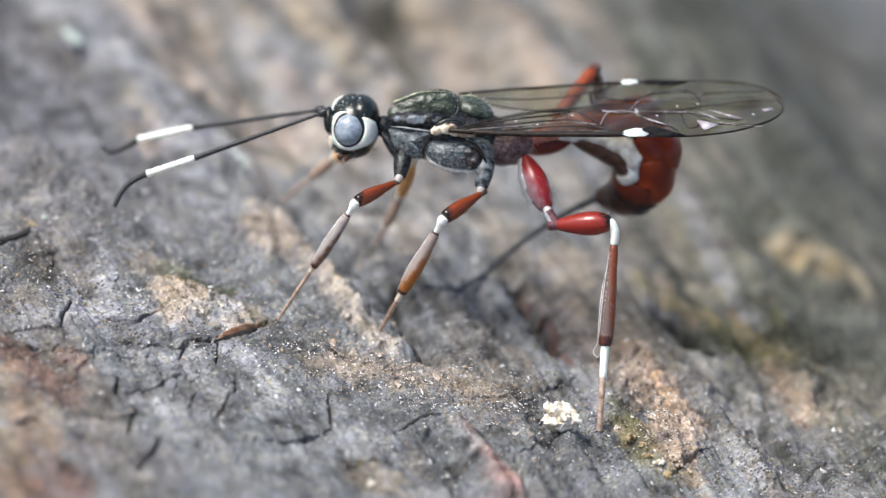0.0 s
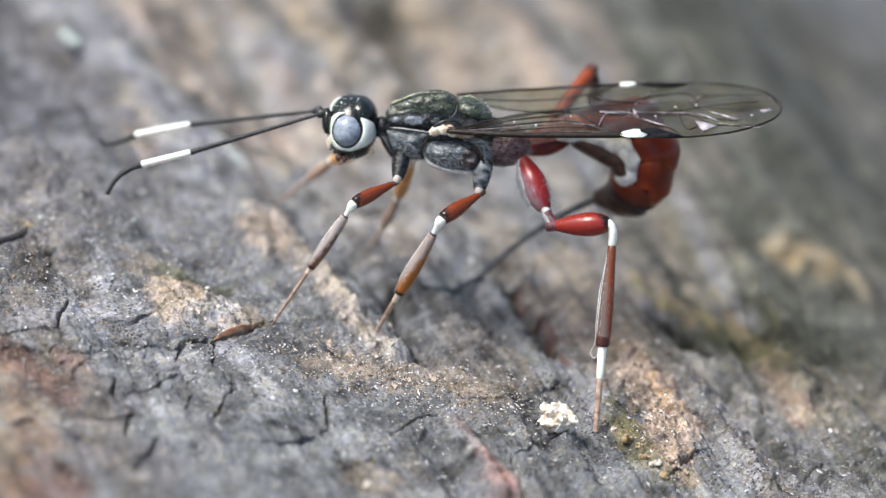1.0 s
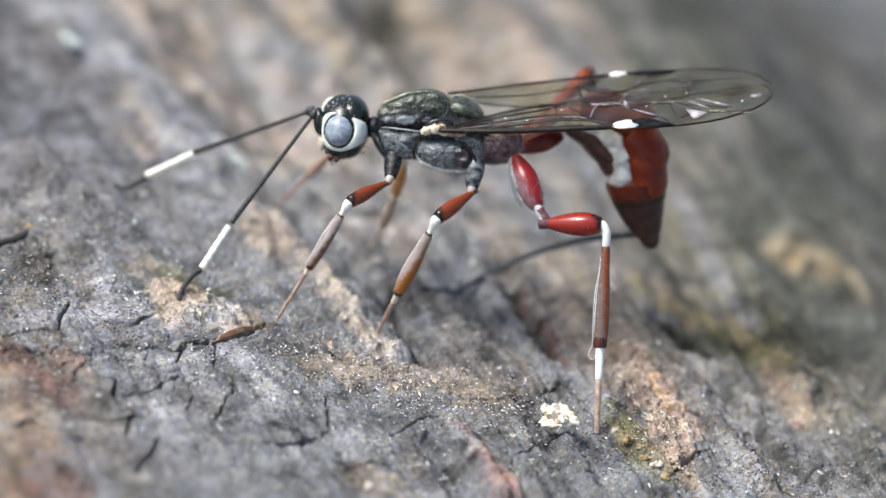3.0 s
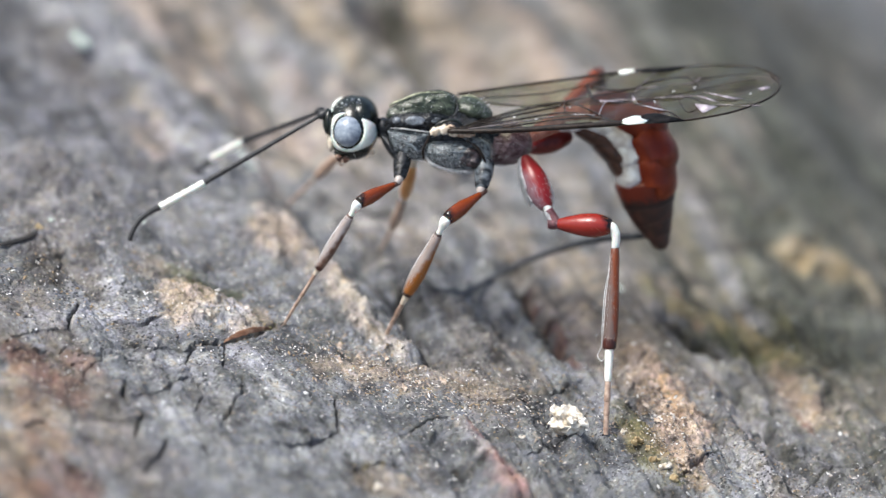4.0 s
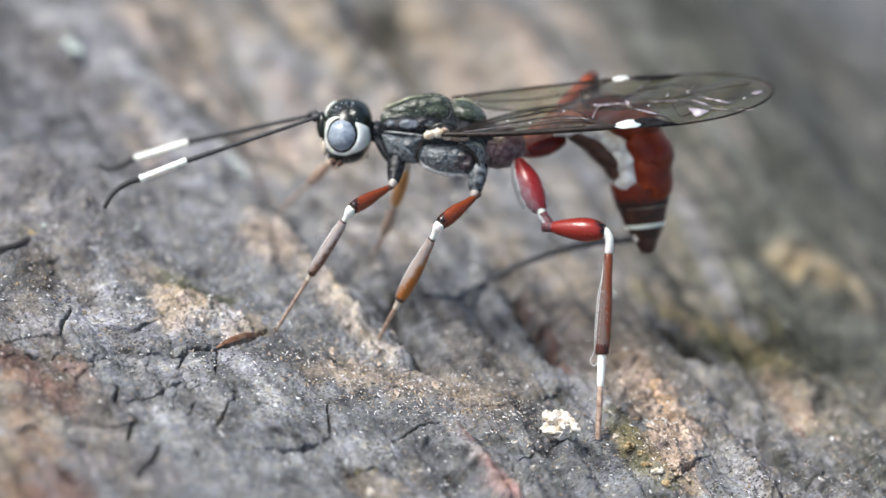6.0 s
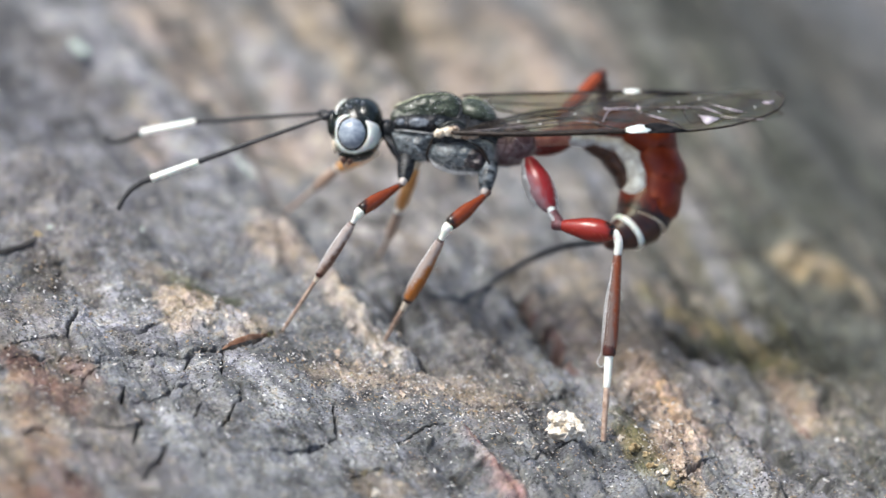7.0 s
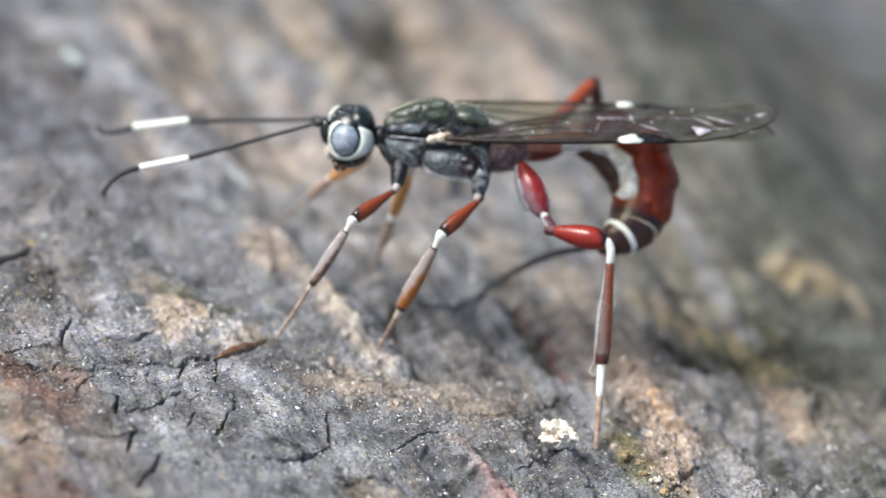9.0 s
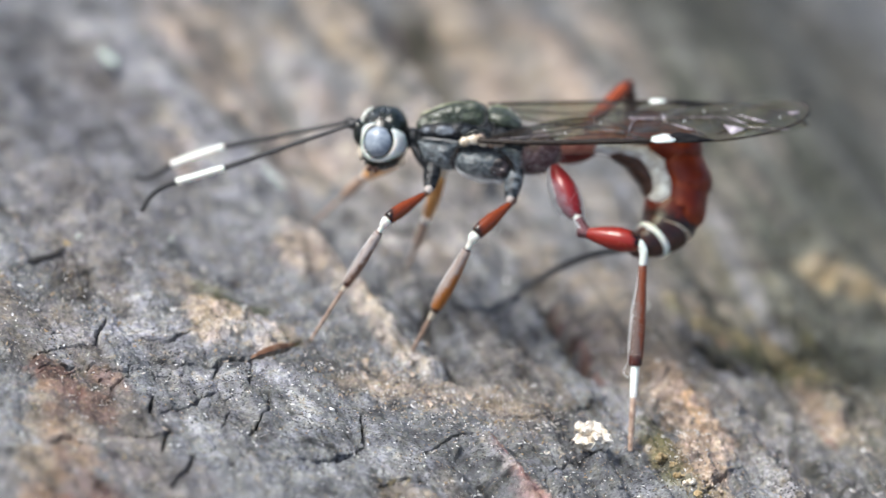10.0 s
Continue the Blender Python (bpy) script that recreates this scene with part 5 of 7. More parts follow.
def antenna(key, p0, p1, p2, *end):
    base = part("antenna", join(loft(taper(p0 - (p1 - p0) * 0.02, p0.lerp(p1, 0.05), [6.5, 8, 6])), loft(beads(p0.lerp(p1, 0.04), p1, 3.3, 5.2, 20), 2, 10)), ANTBLACK, wasp, "long black antenna", p0)
    band = part("antenna_band", loft(beads(p1, p2, 6.2, 6.6, 6), 2, 10), WHITE, wasp, "white band of the antenna", p1)
    chain = [p2, *end, end[-1] + (end[-1] - end[-2]) * 0.1]
    rows = []
    for k, (u, v) in enumerate(zip(chain, chain[1:])):
        rows += beads(u, v, 5.6 - 0.3 * k, 5.4 - 0.3 * k, 3 if k < len(chain) - 2 else 2)[:-1]
    tip = part("antenna_tip", loft(rows + [(chain[-1], 1.5, 1.5)], 2, 10), ANTBLACK, wasp, "curved black antenna tip", p2)
    ANT[key] = (base, band, tip, (p0, p1, p2, end[-1]))


antenna("near", at(572, 200, 0.9), at(337, 270, 0.9), at(250, 290, 0.9), at(232, 296, 0.9), at(213, 307, 0.9), at(199, 322, 0.9), at(189, 341, 0.9))
antenna("far", at(566, 196, 2.2), at(337, 218, 3.6), at(240, 238, 4.2), at(220, 243, 4.3), at(200, 246, 4.4), at(184, 244, 4.5), at(176, 234, 4.6))

# legs: hip, knee, ankle, foot
LEGS = {}


def leg(key, hip, knee, ankle, foot, femur_w, tibia_w, femur_mat, tibia_mat, tall=1.15, white=0.12, tarsus_white=0.1, dark=False, streak=None, troch=None, joint=None, top=None):
    hip, knee, ankle, foot = (Vector(v) for v in (hip, knee, ankle, foot))
    axis = (knee - hip).normalized()
    if dark:
        femur_mat = two_tone("thigh_" + key, dark, (0.010, 0.006, 0.005), axis * ((knee - hip).length - 6 * U) + Vector((0, 0, 2 * U)), axis + Vector((0, 0, 0.5)), 14 * U, rough=0.26, coat=0.3)
    femur = part("femur", loft(taper(hip, knee, femur_w, tall), 5, 16), femur_mat, wasp, "red thigh", hip)
    part("trochanter", loft(taper(hip.lerp(knee, -0.14), hip.lerp(knee, 0.08), [femur_w[0] * 1.0, femur_w[0] * 1.1, femur_w[0] * 0.9]), 4, 12), troch or TROCH, femur)
    k2 = Vector(top) if top else knee.lerp(ankle, white)
    if streak:
        axis = (ankle - knee).normalized()
        across = Vector((0, 1, 0)).cross(axis).normalized()
        across = -across if across.x > 0 else across
        tibia_mat = two_tone("shin_" + key, streak[0], streak[1], (knee.lerp(ankle, 0.5) - foot) + across * (streak[2] * tibia_w[2] * U), across + Vector((0, -0.5, 0)), tibia_w[2] * U * 0.9)
    start = k2.lerp(ankle, -0.02)
    shin = part("tibia", loft(taper(start, ankle, tibia_w), 5, 14), tibia_mat, wasp, "", foot)
    kw = tibia_w[0]
    if top:
        # the knee bends over in a white arch
        toward = (knee - hip).normalized()
        crest = knee + toward * (4 * U)
        part("knee", loft([(knee - toward * (9 * U), kw * 0.5, kw * 0.5), (knee - toward * (3 * U), kw * 1.15, kw * 1.1), (crest.lerp(k2, 0.22), kw * 1.08, kw * 1.08), (crest.lerp(k2, 0.55) + toward * (2 * U), kw * 1.02, kw * 1.02), (k2.lerp(crest, 0.06), kw * 0.9, kw * 0.9), (k2, kw * 0.4, kw * 0.4)], 5, 14, up=(0, -1, 0), wobble=0.08), joint or WHITE, shin, "white knee")
    else:
        part("knee", loft(taper(knee + (knee - ankle) * 0.02, k2, [kw * 1.0, kw * 1.2, kw * 0.92, kw * 0.66, kw * 0.6]), 4, 12, wobble=0.08), joint or WHITE, shin, "white knee")
    part("shin_start", loft(taper(start, start.lerp(ankle, 0.09), [kw * 0.75, kw * 1.0, kw * 1.02]), 3, 12), VENTBROWN, shin)
    part("shin_end", loft(taper(knee.lerp(ankle, 0.91), ankle.lerp(foot, 0.01), [tibia_w[-1] * 0.95, tibia_w[-1] * 1.05, tibia_w[-1] * 0.9]), 3, 12), DARKRUST, shin)
    if not key.startswith("far"):
        # pale hairy edge along the front of the shin
        line = (ankle - knee).normalized()
        front = Vector((0, 1, 0)).cross(line).normalized()
        front = -front if front.x > 0 else front
        rows = []
        for s, w in zip(np.linspace(0.05, 0.96, 7), np.interp(np.linspace(0, 1, 7), np.linspace(0, 1, len(tibia_w)), tibia_w)):
            rows.append((start.lerp(ankle, float(s)) + (front * 0.93 + Vector((0, -0.35, 0))) * (float(w) * U), 0.9, 0.9))
        rows[0], rows[-1] = (rows[0][0], 0.3, 0.3), (rows[-1][0], 0.3, 0.3)
        part("shin_edge", loft(rows, 3, 6), HAIR, shin, "pale edge of the shin")
    # spurs at the ankle and five tarsal joints with a claw
    a2 = ankle.lerp(foot, tarsus_white)
    part("tarsus_base", loft(taper(ankle.lerp(foot, -0.02), a2, [tibia_w[-1] * 0.62, tibia_w[-1] * 0.6, tibia_w[-1] * 0.5]), 4, 10), WHITE if tarsus_white > 0.2 else CREAM, shin)
    cuts = [tarsus_white, 0.5, 0.68, 0.8, 0.9, 1.0] if tarsus_white < 0.35 else [tarsus_white, 0.62, 0.78, 0.87, 0.94, 1.0]
    for s, e in zip(cuts, cuts[1:]):
        w = tibia_w[-1] * (0.5 - 0.12 * s)
        part("tarsal_joint", loft(taper(ankle.lerp(foot, s - 0.015), ankle.lerp(foot, e), [w * 0.92, w, w * 1.06]), 3, 8, wobble=0.12), TARSUS, shin)
    fwd = (foot - ankle).normalized()
    for sgn in (-1, 1):
        part("claw", loft(taper(foot - fwd * 4 * U, foot + Vector((-7 * U, sgn * 4 * U, -1 * U)), [2.2, 1.8, 0.8]), 3, 6), VEIN, shin)
        part("spur", loft(taper(ankle, ankle + fwd * 13 * U + Vector((-6 * U * sgn, 0, 0)), [1.6, 1.3, 0.5]), 3, 6), CREAM, shin)
    LEGS[key] = (femur, shin, hip, knee, foot)


TROCH = CREAM
TANORANGE = material("tan_orange_cuticle", (0.50, 0.22, 0.06), (0.62, 0.33, 0.12), 0.4, 4000, 0.4, 8e-6)
STREAK = material("pale_shin_edge", (0.30, 0.26, 0.24), (0.50, 0.46, 0.43), 0.28, 2500, 0.4, 8e-6)
REDORANGE = material("red_orange_cuticle", (0.15, 0.020, 0.005), (0.30, 0.055, 0.011), 0.32, 4000, 0.4, 8e-6, coat=0.1, spec=0.35)
F0, F1, F2, F3, F4, F5 = (foot_at(a, b) for a, b in FEET)


fd, md, hd = depth_of(F0), depth_of(F1), depth_of(F2)
leg("front", at(695, 326, 0.3), at(626, 360, -0.6), at(550, 474, (fd - 0.6) / 2), F0, [5, 7.5, 10.5, 11.5, 9.5], [7.4, 9.4, 10.6, 10, 7.2], REDORANGE, TIBIA, dark=(0.185, 0.033, 0.007), white=0.2, troch=VENTBROWN, streak=((0.15, 0.075, 0.05), (0.42, 0.37, 0.355), 0.02))
leg("middle", at(848, 345, 0.3), at(782, 388, -0.5), at(706, 520, (md - 0.5) / 2), F1, [5, 8, 11.5, 12.5, 10.5], [8, 10.4, 13, 13, 9.2], REDORANGE, TIBIA2, tarsus_white=0.2, dark=(0.185, 0.033, 0.007), white=0.2, troch=VENTBROWN, streak=((0.33, 0.115, 0.022), (0.36, 0.30, 0.275), 0.28))
leg("hind", at(980, 400, 0.2), at(1079, 396, -0.2), at(1066, 613, (hd - 0.2) / 2), F2, [9, 16, 20.5, 21, 14], [7.6, 9.6, 12.2, 13.2, 12], RED, TIBIA3, tall=1.0, tarsus_white=0.38, dark=(0.235, 0.018, 0.012), streak=((0.17, 0.040, 0.012), (0.13, 0.092, 0.08), 0.1), troch=PROPO, top=at(1083, 436, -0.1))
leg("far_front", at(650, 268, 3.2), at(588, 284, 5.2), at(545, 318, 6.2), F3, [5, 8, 9, 9, 8], [7, 9, 10, 9, 7], TANORANGE, TARSUS)
leg("far_middle", at(728, 290, 2.9), at(704, 350, 4.8), at(680, 400, 5.6), F4, [6, 10, 11, 11, 8], [7, 8, 9, 9, 7], TANORANGE, TARSUS)
leg("far_hind", at(972, 222, 3.2), at(1048, 122, 4.4), at(1062, 235, 7.0), F5, [9, 12, 13, 13, 11], [10, 12, 14, 15, 11], RED, TIBIA3, tall=1.0, white=0.1, dark=(0.24, 0.045, 0.012), joint=DARKRUST)

# a loose hair caught on the hind shin
part("shin_speck", plate(1066, 517, -0.25, 2.2, 2.6, 2, 0, 10, 8), HAIR, LEGS["hind"][1])
part("loose_hair", loft([(at(1072, 470, -0.3), 0.4, 0.4), (at(1062, 510, -0.3), 0.8, 0.8), (at(1055, 570, -0.2), 0.8, 0.8), (at(1053, 606, -0.1), 0.8, 0.8), (at(1045, 624, 0.0), 0.8, 0.8), (at(1052, 634, 0.0), 0.8, 0.8), (at(1060, 622, 0.0), 0.4, 0.4)], 6, 6), HAIR, LEGS["hind"][1])

# hip joints on the thorax
HIPRED = two_tone("maroon_red_cuticle", (0.19, 0.010, 0.012), (0.20, 0.11, 0.13), at(934, 326, 0.4) - HUB, (-1, -0.2, -0.45), 20 * U)
part("coxa", loft(taper(at(712, 268, 0.9), at(704, 318, 0.4), [14, 16, 14, 9]), 5, 16), BLACK, thorax)
part("coxa", loft(taper(at(858, 282, 0.8), at(848, 338, 0.4), [14, 17, 15, 10]), 5, 16), GREYDOWN, thorax)
part("coxa", loft(taper(at(925, 278, 0.9), at(965, 374, 0.35), [9, 17, 22, 22.5, 20, 12]), 6, 18), HIPRED, thorax, "thick red hip")
part("hip_ring", loft(taper(at(958, 360, 0.35), at(971, 382, 0.3), [9, 9, 7, 6]), 4, 12), WHITE, thorax, "whitish hip ring")
part("hip_ring", loft(taper(at(705, 313, 0.4), at(699, 324, 0.32), [7, 7, 5]), 4, 12), STREAK, thorax, "whitish hip ring")
part("hip_ring", loft(taper(at(849, 333, 0.4), at(846, 345, 0.32), [7.5, 7.5, 5.5]), 4, 12), STREAK, thorax, "whitish hip ring")
part("hip_joint", loft(taper(at(966, 376, 0.32), at(984, 402, 0.2), [9, 8.5, 9.5, 9]), 4, 12, wobble=0.15), PROPO, thorax)
part("hip_joint", loft(taper(at(961, 376, 0.25), at(974, 398, 0.15), [3.5, 4.5, 3]), 4, 10), STREAKGREY, thorax)
part("coxa", loft(taper(at(925, 262, 2.2), at(1008, 244, 3.0), [14, 22, 22, 12]), 6, 18), RED, thorax)

# abdomen: overlapping rings from the waist to the tip
# salmon tint puts the wing's glare into the waist's red
WAISTRED = material("red_cuticle_with_wing_glare", (0.30, 0.075, 0.05), (0.52, 0.22, 0.16), 0.3, 3000, 0.4, 8e-6, coat=0.3)
BLACKRUST = material("blackish_cuticle", (0.024, 0.009, 0.007), (0.065, 0.021, 0.013), 0.3, 3500, 0.4, 8e-6, coat=0.15)
WAIST = (928, 248, MID)
CURLS = {
    "tucked": [(985, 232, 2.1), (1062, 234, 2.8), (1126, 248, 3.0), (1136, 300, 3.2), (1118, 342, 3.7), (1078, 350, 4.3)],
    "hanging": [(1000, 215, 2.1), (1080, 222, 2.8), (1125, 257, 3.0), (1137, 318, 3.2), (1146, 368, 3.4), (1160, 418, 3.6)],
    "reaching": [(1000, 222, 2.1), (1082, 230, 2.8), (1131, 262, 3.0), (1145, 318, 3.2), (1146, 372, 3.2), (1140, 420, 3.2)],
    "bent": [(1003, 230, 2.1), (1085, 236, 2.8), (1133, 275, 3.0), (1143, 332, 3.0), (1134, 388, 2.6), (1110, 434, 2.2)],
    "hooked": [(1000, 240, 2.1), (1083, 244, 2.8), (1133, 282, 3.0), (1141, 342, 2.9), (1124, 396, 2.5), (1082, 422, 2.0)],
}


RINGN = 9
# where the ring joints lie along the curl, from the waist to the tip
SPREAD = [0.0, 0.15, 0.29, 0.42, 0.54, 0.65, 0.755, 0.85, 0.93, 1.0]
HALF = [11, 17, 28, 46, 58, 61, 57, 48, 38, 26]


def curl(**weights):
    """Joint places of the abdomen, a mix of the named curls."""
    total = sum(weights.values())
    rows = [Vector(WAIST)]
    for i in range(6):
        v = Vector((0, 0, 0))
        for name, w in weights.items():
            v += Vector(CURLS[name][i]) * (w / total)
        rows.append(v)
    line = spline([at(*v) for v in rows], 12)
    run = np.concatenate([[0], np.cumsum(np.linalg.norm(np.diff(line, axis=0), axis=1))])
    return [Vector([np.interp(s * run[-1], run, line[:, k]) for k in range(3)]) for s in SPREAD]


def outward(p, q):
    """The way to the insect's back, square to the ring's axis."""
    d = (q - p).normalized()
    return d.cross(Vector((0, 1, 0))).normalized()


def ring_body(p, q, w0, w1, height_share, shift_share, width_share, back=0.12, ahead=0.2, flare=1.03):
    d, o = q - p, outward(p, q)
    rows = []
    for s, k in ((-back, 0.55), (-back * 0.6, 0.92), (0.15, 1.0), (0.5, 1.02), (0.85, 1.02), (1.0 + ahead * 0.7, flare), (1.0 + ahead, flare * 0.93), (1.0 + ahead * 0.9, flare * 0.6)):
        w = (w0 + (w1 - w0) * s) * k
        rows.append((p + d * s + o * (w * shift_share * U), w * width_share, w * height_share))
    return loft(rows, 4, 28, up=o)


REST = curl(hooked=1)
RINGS, BANDS = [], []
for i in range(RINGN):
    p, q = REST[i], REST[i + 1]
    d, o = q - p, outward(p, q)
    w0, w1 = HALF[i], HALF[i + 1]
    if i == 0:
        ring = part("petiole", ring_body(p, q, w0, w1, 1.0, 0.0, 0.9), WAISTRED, wasp, "slender red waist of the abdomen", p)
    elif i < 6:
        ring = part("abdomen_ring", ring_body(p, q, w0, w1, 0.74, (0, 0.4, 0.48, 0.46, 0.32, 0.26)[i], 0.86), WAISTRED if i == 1 else RUST, wasp, "glossy rust-red abdomen ring", p)
        part("belly_fold", ring_body(p, q, w0, w1, 0.52, -0.34, 0.79, back=0.0, ahead=0.02, flare=0.9), VENTRAL, ring, "pale skin fold of the belly")
        if 1 < i < 5:
            part("belly_plate", ring_body(p, q, w0, w1, 0.40 if i < 4 else 0.34, -0.78 if i < 4 else -0.68, 0.72 if i < 4 else 0.66, back=0.02, ahead=0.05, flare=0.96), VENTBROWN, ring, "brown belly plate")
    else:
        ring = part("abdomen_ring", ring_body(p, q, w0, w1, 0.98, 0.0, 0.84, ahead=0.12), two_tone("rust_to_black_cuticle", (0.13, 0.017, 0.006), (0.020, 0.010, 0.009), d * 0.8, d, d.length * 0.6) if i == 6 else BLACKRUST, wasp, "blackish end ring of the abdomen", p)
    RINGS.append(ring)
    if i in (6, 7):
        wb = w1 * 0.985
        e = q + d * 0.16
        n = d.normalized()
        thick = 6 if i == 7 else 1.2
        rows = [(e - n * thick * U * 1.3, wb * 0.7, wb * 0.8), (e - n * thick * U, wb * 0.845, wb * 0.985), (e + n * thick * U, wb * 0.83, wb * 0.965), (e + n * thick * U * 1.3, wb * 0.6, wb * 0.8)]
        band = part("white_band", loft(rows, 3, 28, up=o), WHITE if i == 7 else CREAM, wasp, "narrow white band of the abdomen", p)
        BANDS.append((band, i))
TAIL = REST[-1] - REST[-2]
part("abdomen_tip", loft([(REST[-1] - TAIL * 0.3, 12, 14), (REST[-1] - TAIL * 0.1, 20, 23), (REST[-1] + TAIL * 0.4, 18, 22), (REST[-1] + TAIL * 0.75, 14, 17), (REST[-1] + TAIL * 0.98, 9, 10), (REST[-1] + TAIL * 1.04, 2, 2)], 5, 20), BLACKRUST, RINGS[-1])

out_way = outward(REST[6], REST[8])
slip = (REST[6].lerp(REST[7], 0.1), REST[7], REST[8], REST[9])
tip_fold = part("tip_fold", loft([(v - out_way * (k * U) + Vector((0, -14 * U, 0)), w, w * 0.8) for v, k, w in zip(slip, (52, 46, 37, 24), (4, 9, 9, 6))], 6, 14, up=out_way), VENTRAL, wasp, "pale skin fold beside the abdomen's end", REST[6])

# ovipositor sheath: a stiff free part and a part lying on the bark
OVI_JOINT = HOME_INV @ (bark_level(846, 494) + Vector((0, 0, 0.1 * MM)))
OVI_TOP = at(1075, 420, 2.6)
bow = Vector((0, 0, 20 * U))
ovi = part("ovipositor", loft([(OVI_JOINT, 3, 3), (OVI_JOINT.lerp(OVI_TOP, 0.02), 5.5, 5.5), (OVI_JOINT.lerp(OVI_TOP, 0.3) + bow * 0.8, 5.5, 5.5), (OVI_JOINT.lerp(OVI_TOP, 0.65) + bow * 0.9, 6.5, 6.5), (OVI_TOP, 6, 6), (OVI_TOP.lerp(OVI_JOINT, -0.06), 3, 3)], 6, 12), SHEATH, wasp, "dark bristle-like ovipositor", OVI_JOINT)
OVI_MID, OVI_END = (HOME_INV @ (bark_level(a, b) + Vector((0, 0, 0.08 * MM))) for a, b in ((800, 520), (742, 512)))
part("ovipositor_sheath", loft([(OVI_JOINT + Vector((4 * U, 0, 0)), 4, 4), (OVI_JOINT, 6, 6), (OVI_MID, 6, 6), (OVI_END.lerp(OVI_MID, 0.3), 5, 5), (OVI_END, 2, 2)], 6, 10), SHEATH, wasp)

# wings
WING_DEPTH = 0.05


def on_wing(a, b, lift=0.0):
    return at(a, b, WING_DEPTH + (240 - b) / 60 * 1.85 - lift)


def wing_sheet(outline, lift):
    """A thin, slightly rippled sheet inside a smooth outline (u)."""
    edge = spline([*outline, outline[0]], 6)[:-1]
    cx, cy = edge.mean(0)
    bm = bmesh.new()
    rings = []
    for k in (1.0, 0.85, 0.7, 0.55, 0.4, 0.25, 0.1):
        ring = []
        for ex, ey in edge:
            a, b = cx + (ex - cx) * k, cy + (ey - cy) * k
            v = on_wing(a, b, lift)
            v = v + BACK * (4.0 * U * math.sin(a / 17.0 + b / 9.0) * (1 - k * 0.5))
            ring.append(bm.verts.new(v))
        rings.append(ring)
    n = len(edge)
    for r, s in zip(rings, rings[1:]):
        for i in range(n):
            bm.faces.new((r[i], r[(i + 1) % n], s[(i + 1) % n], s[i]))
    bm.faces.new(rings[-1])
    bmesh.ops.recalc_face_normals(bm, faces=bm.faces)
    return bm


def vein(points, w, lift, parent, mat=None, label=""):
    rows = [(on_wing(a, b, lift), w * 0.8, w * 0.8) for a, b in points]
    rows = [(rows[0][0], 0.3, 0.3)] + rows[:] + [(rows[-1][0].lerp(rows[-2][0], -0.02), 0.3, 0.3)]
    return part("vein", loft(rows, 4, 6), mat or VEIN, parent, label)


NEAR_WING = [(800, 236), (900, 241), (1000, 242), (1100, 243), (1200, 244), (1290, 236), (1360, 216), (1384, 194), (1370, 176), (1310, 172), (1220, 178), (1120, 184), (1000, 190), (900, 205), (820, 222)]
FAR_WING = [(815, 166), (900, 160), (1000, 154), (1100, 149), (1200, 148), (1290, 150), (1350, 162), (1380, 180), (1372, 188), (1320, 197), (1220, 204), (1120, 206), (1000, 204), (900, 196), (830, 182)]
near_wing = part("forewing", wing_sheet(NEAR_WING, 0.06), MEMBRANE, wasp, "clear smoky wing with dark veins", at(800, 230, 0.2))
far_wing = part("forewing", wing_sheet(FAR_WING, -0.10), MEMBRANE, wasp, "clear smoky wing with dark veins", at(812, 180, 1.9))
NV = [
    ([(798, 233), (900, 239), (1000, 240), (1095, 240)], 5.6), ([(1140, 241), (1200, 243), (1290, 235), (1360, 215), (1383, 194), (1370, 177)], 2.4),
    ([(805, 230), (900, 222), (1000, 214), (1060, 228), (1095, 238)], 1.8), ([(820, 226), (900, 207), (1000, 196), (1060, 222)], 1.6), ([(1000, 214), (1000, 196)], 1.4),
    ([(1060, 222), (1075, 200), (1115, 200), (1128, 208)], 1.8), ([(1115, 200), (1120, 190)], 1.8), ([(1128, 208), (1180, 224), (1205, 241)], 2.2), ([(1272, 219), (1310, 224), (1345, 226)], 1.6), ([(822, 229), (900, 214), (985, 204)], 2.0), ([(815, 232), (905, 226), (1000, 219), (1050, 222)], 1.6), ([(850, 237), (940, 236), (1040, 235)], 1.8), ([(1128, 199), (1170, 200), (1226, 201)], 2.2), ([(840, 238), (920, 230), (1010, 225), (1060, 228)], 1.4), ([(1128, 208), (1200, 196), (1225, 205), (1300, 214)], 1.6),
    ([(1200, 196), (1215, 228), (1238, 222)], 1.4), ([(1225, 205), (1258, 220), (1238, 222)], 1.4), ([(860, 218), (960, 200), (1100, 184)], 1.3), ([(1238, 222), (1330, 222)], 1.2), ([(1200, 196), (1290, 184), (1340, 180)], 1.2),
]
FV = [
    ([(815, 167), (900, 161), (1000, 155), (1090, 150)], 3.0), ([(1130, 149), (1200, 148), (1290, 150), (1350, 162), (1380, 181)], 2.0), ([(830, 176), (950, 178), (1040, 168), (1090, 152)], 1.6),
    ([(1040, 168), (1052, 196), (1110, 202)], 2.8), ([(1050, 172), (1085, 180), (1128, 181)], 2.6), ([(1120, 181), (1150, 171), (1215, 166), (1236, 184)], 2.0), ([(1052, 196), (950, 200), (850, 184)], 1.4), ([(1110, 202), (1130, 180), (1160, 156)], 1.6), ([(1130, 180), (1220, 178), (1240, 170)], 1.4), ([(1220, 178), (1232, 190), (1310, 194)], 1.4), ([(1240, 170), (1340, 168)], 1.2),
]
# whitish reflections on some veins, put into a lighter base colour
PALEVEIN = material("vein_with_painted_sheen", (0.10, 0.085, 0.085), (0.26, 0.23, 0.24), 0.18, 3000, 0.3, 5e-6, coat=0.5)
for k, (pts, w) in enumerate(NV):
    vein(pts, w, 0.07, near_wing, PALEVEIN if k in (5, 8, 10, 12) else VEIN)
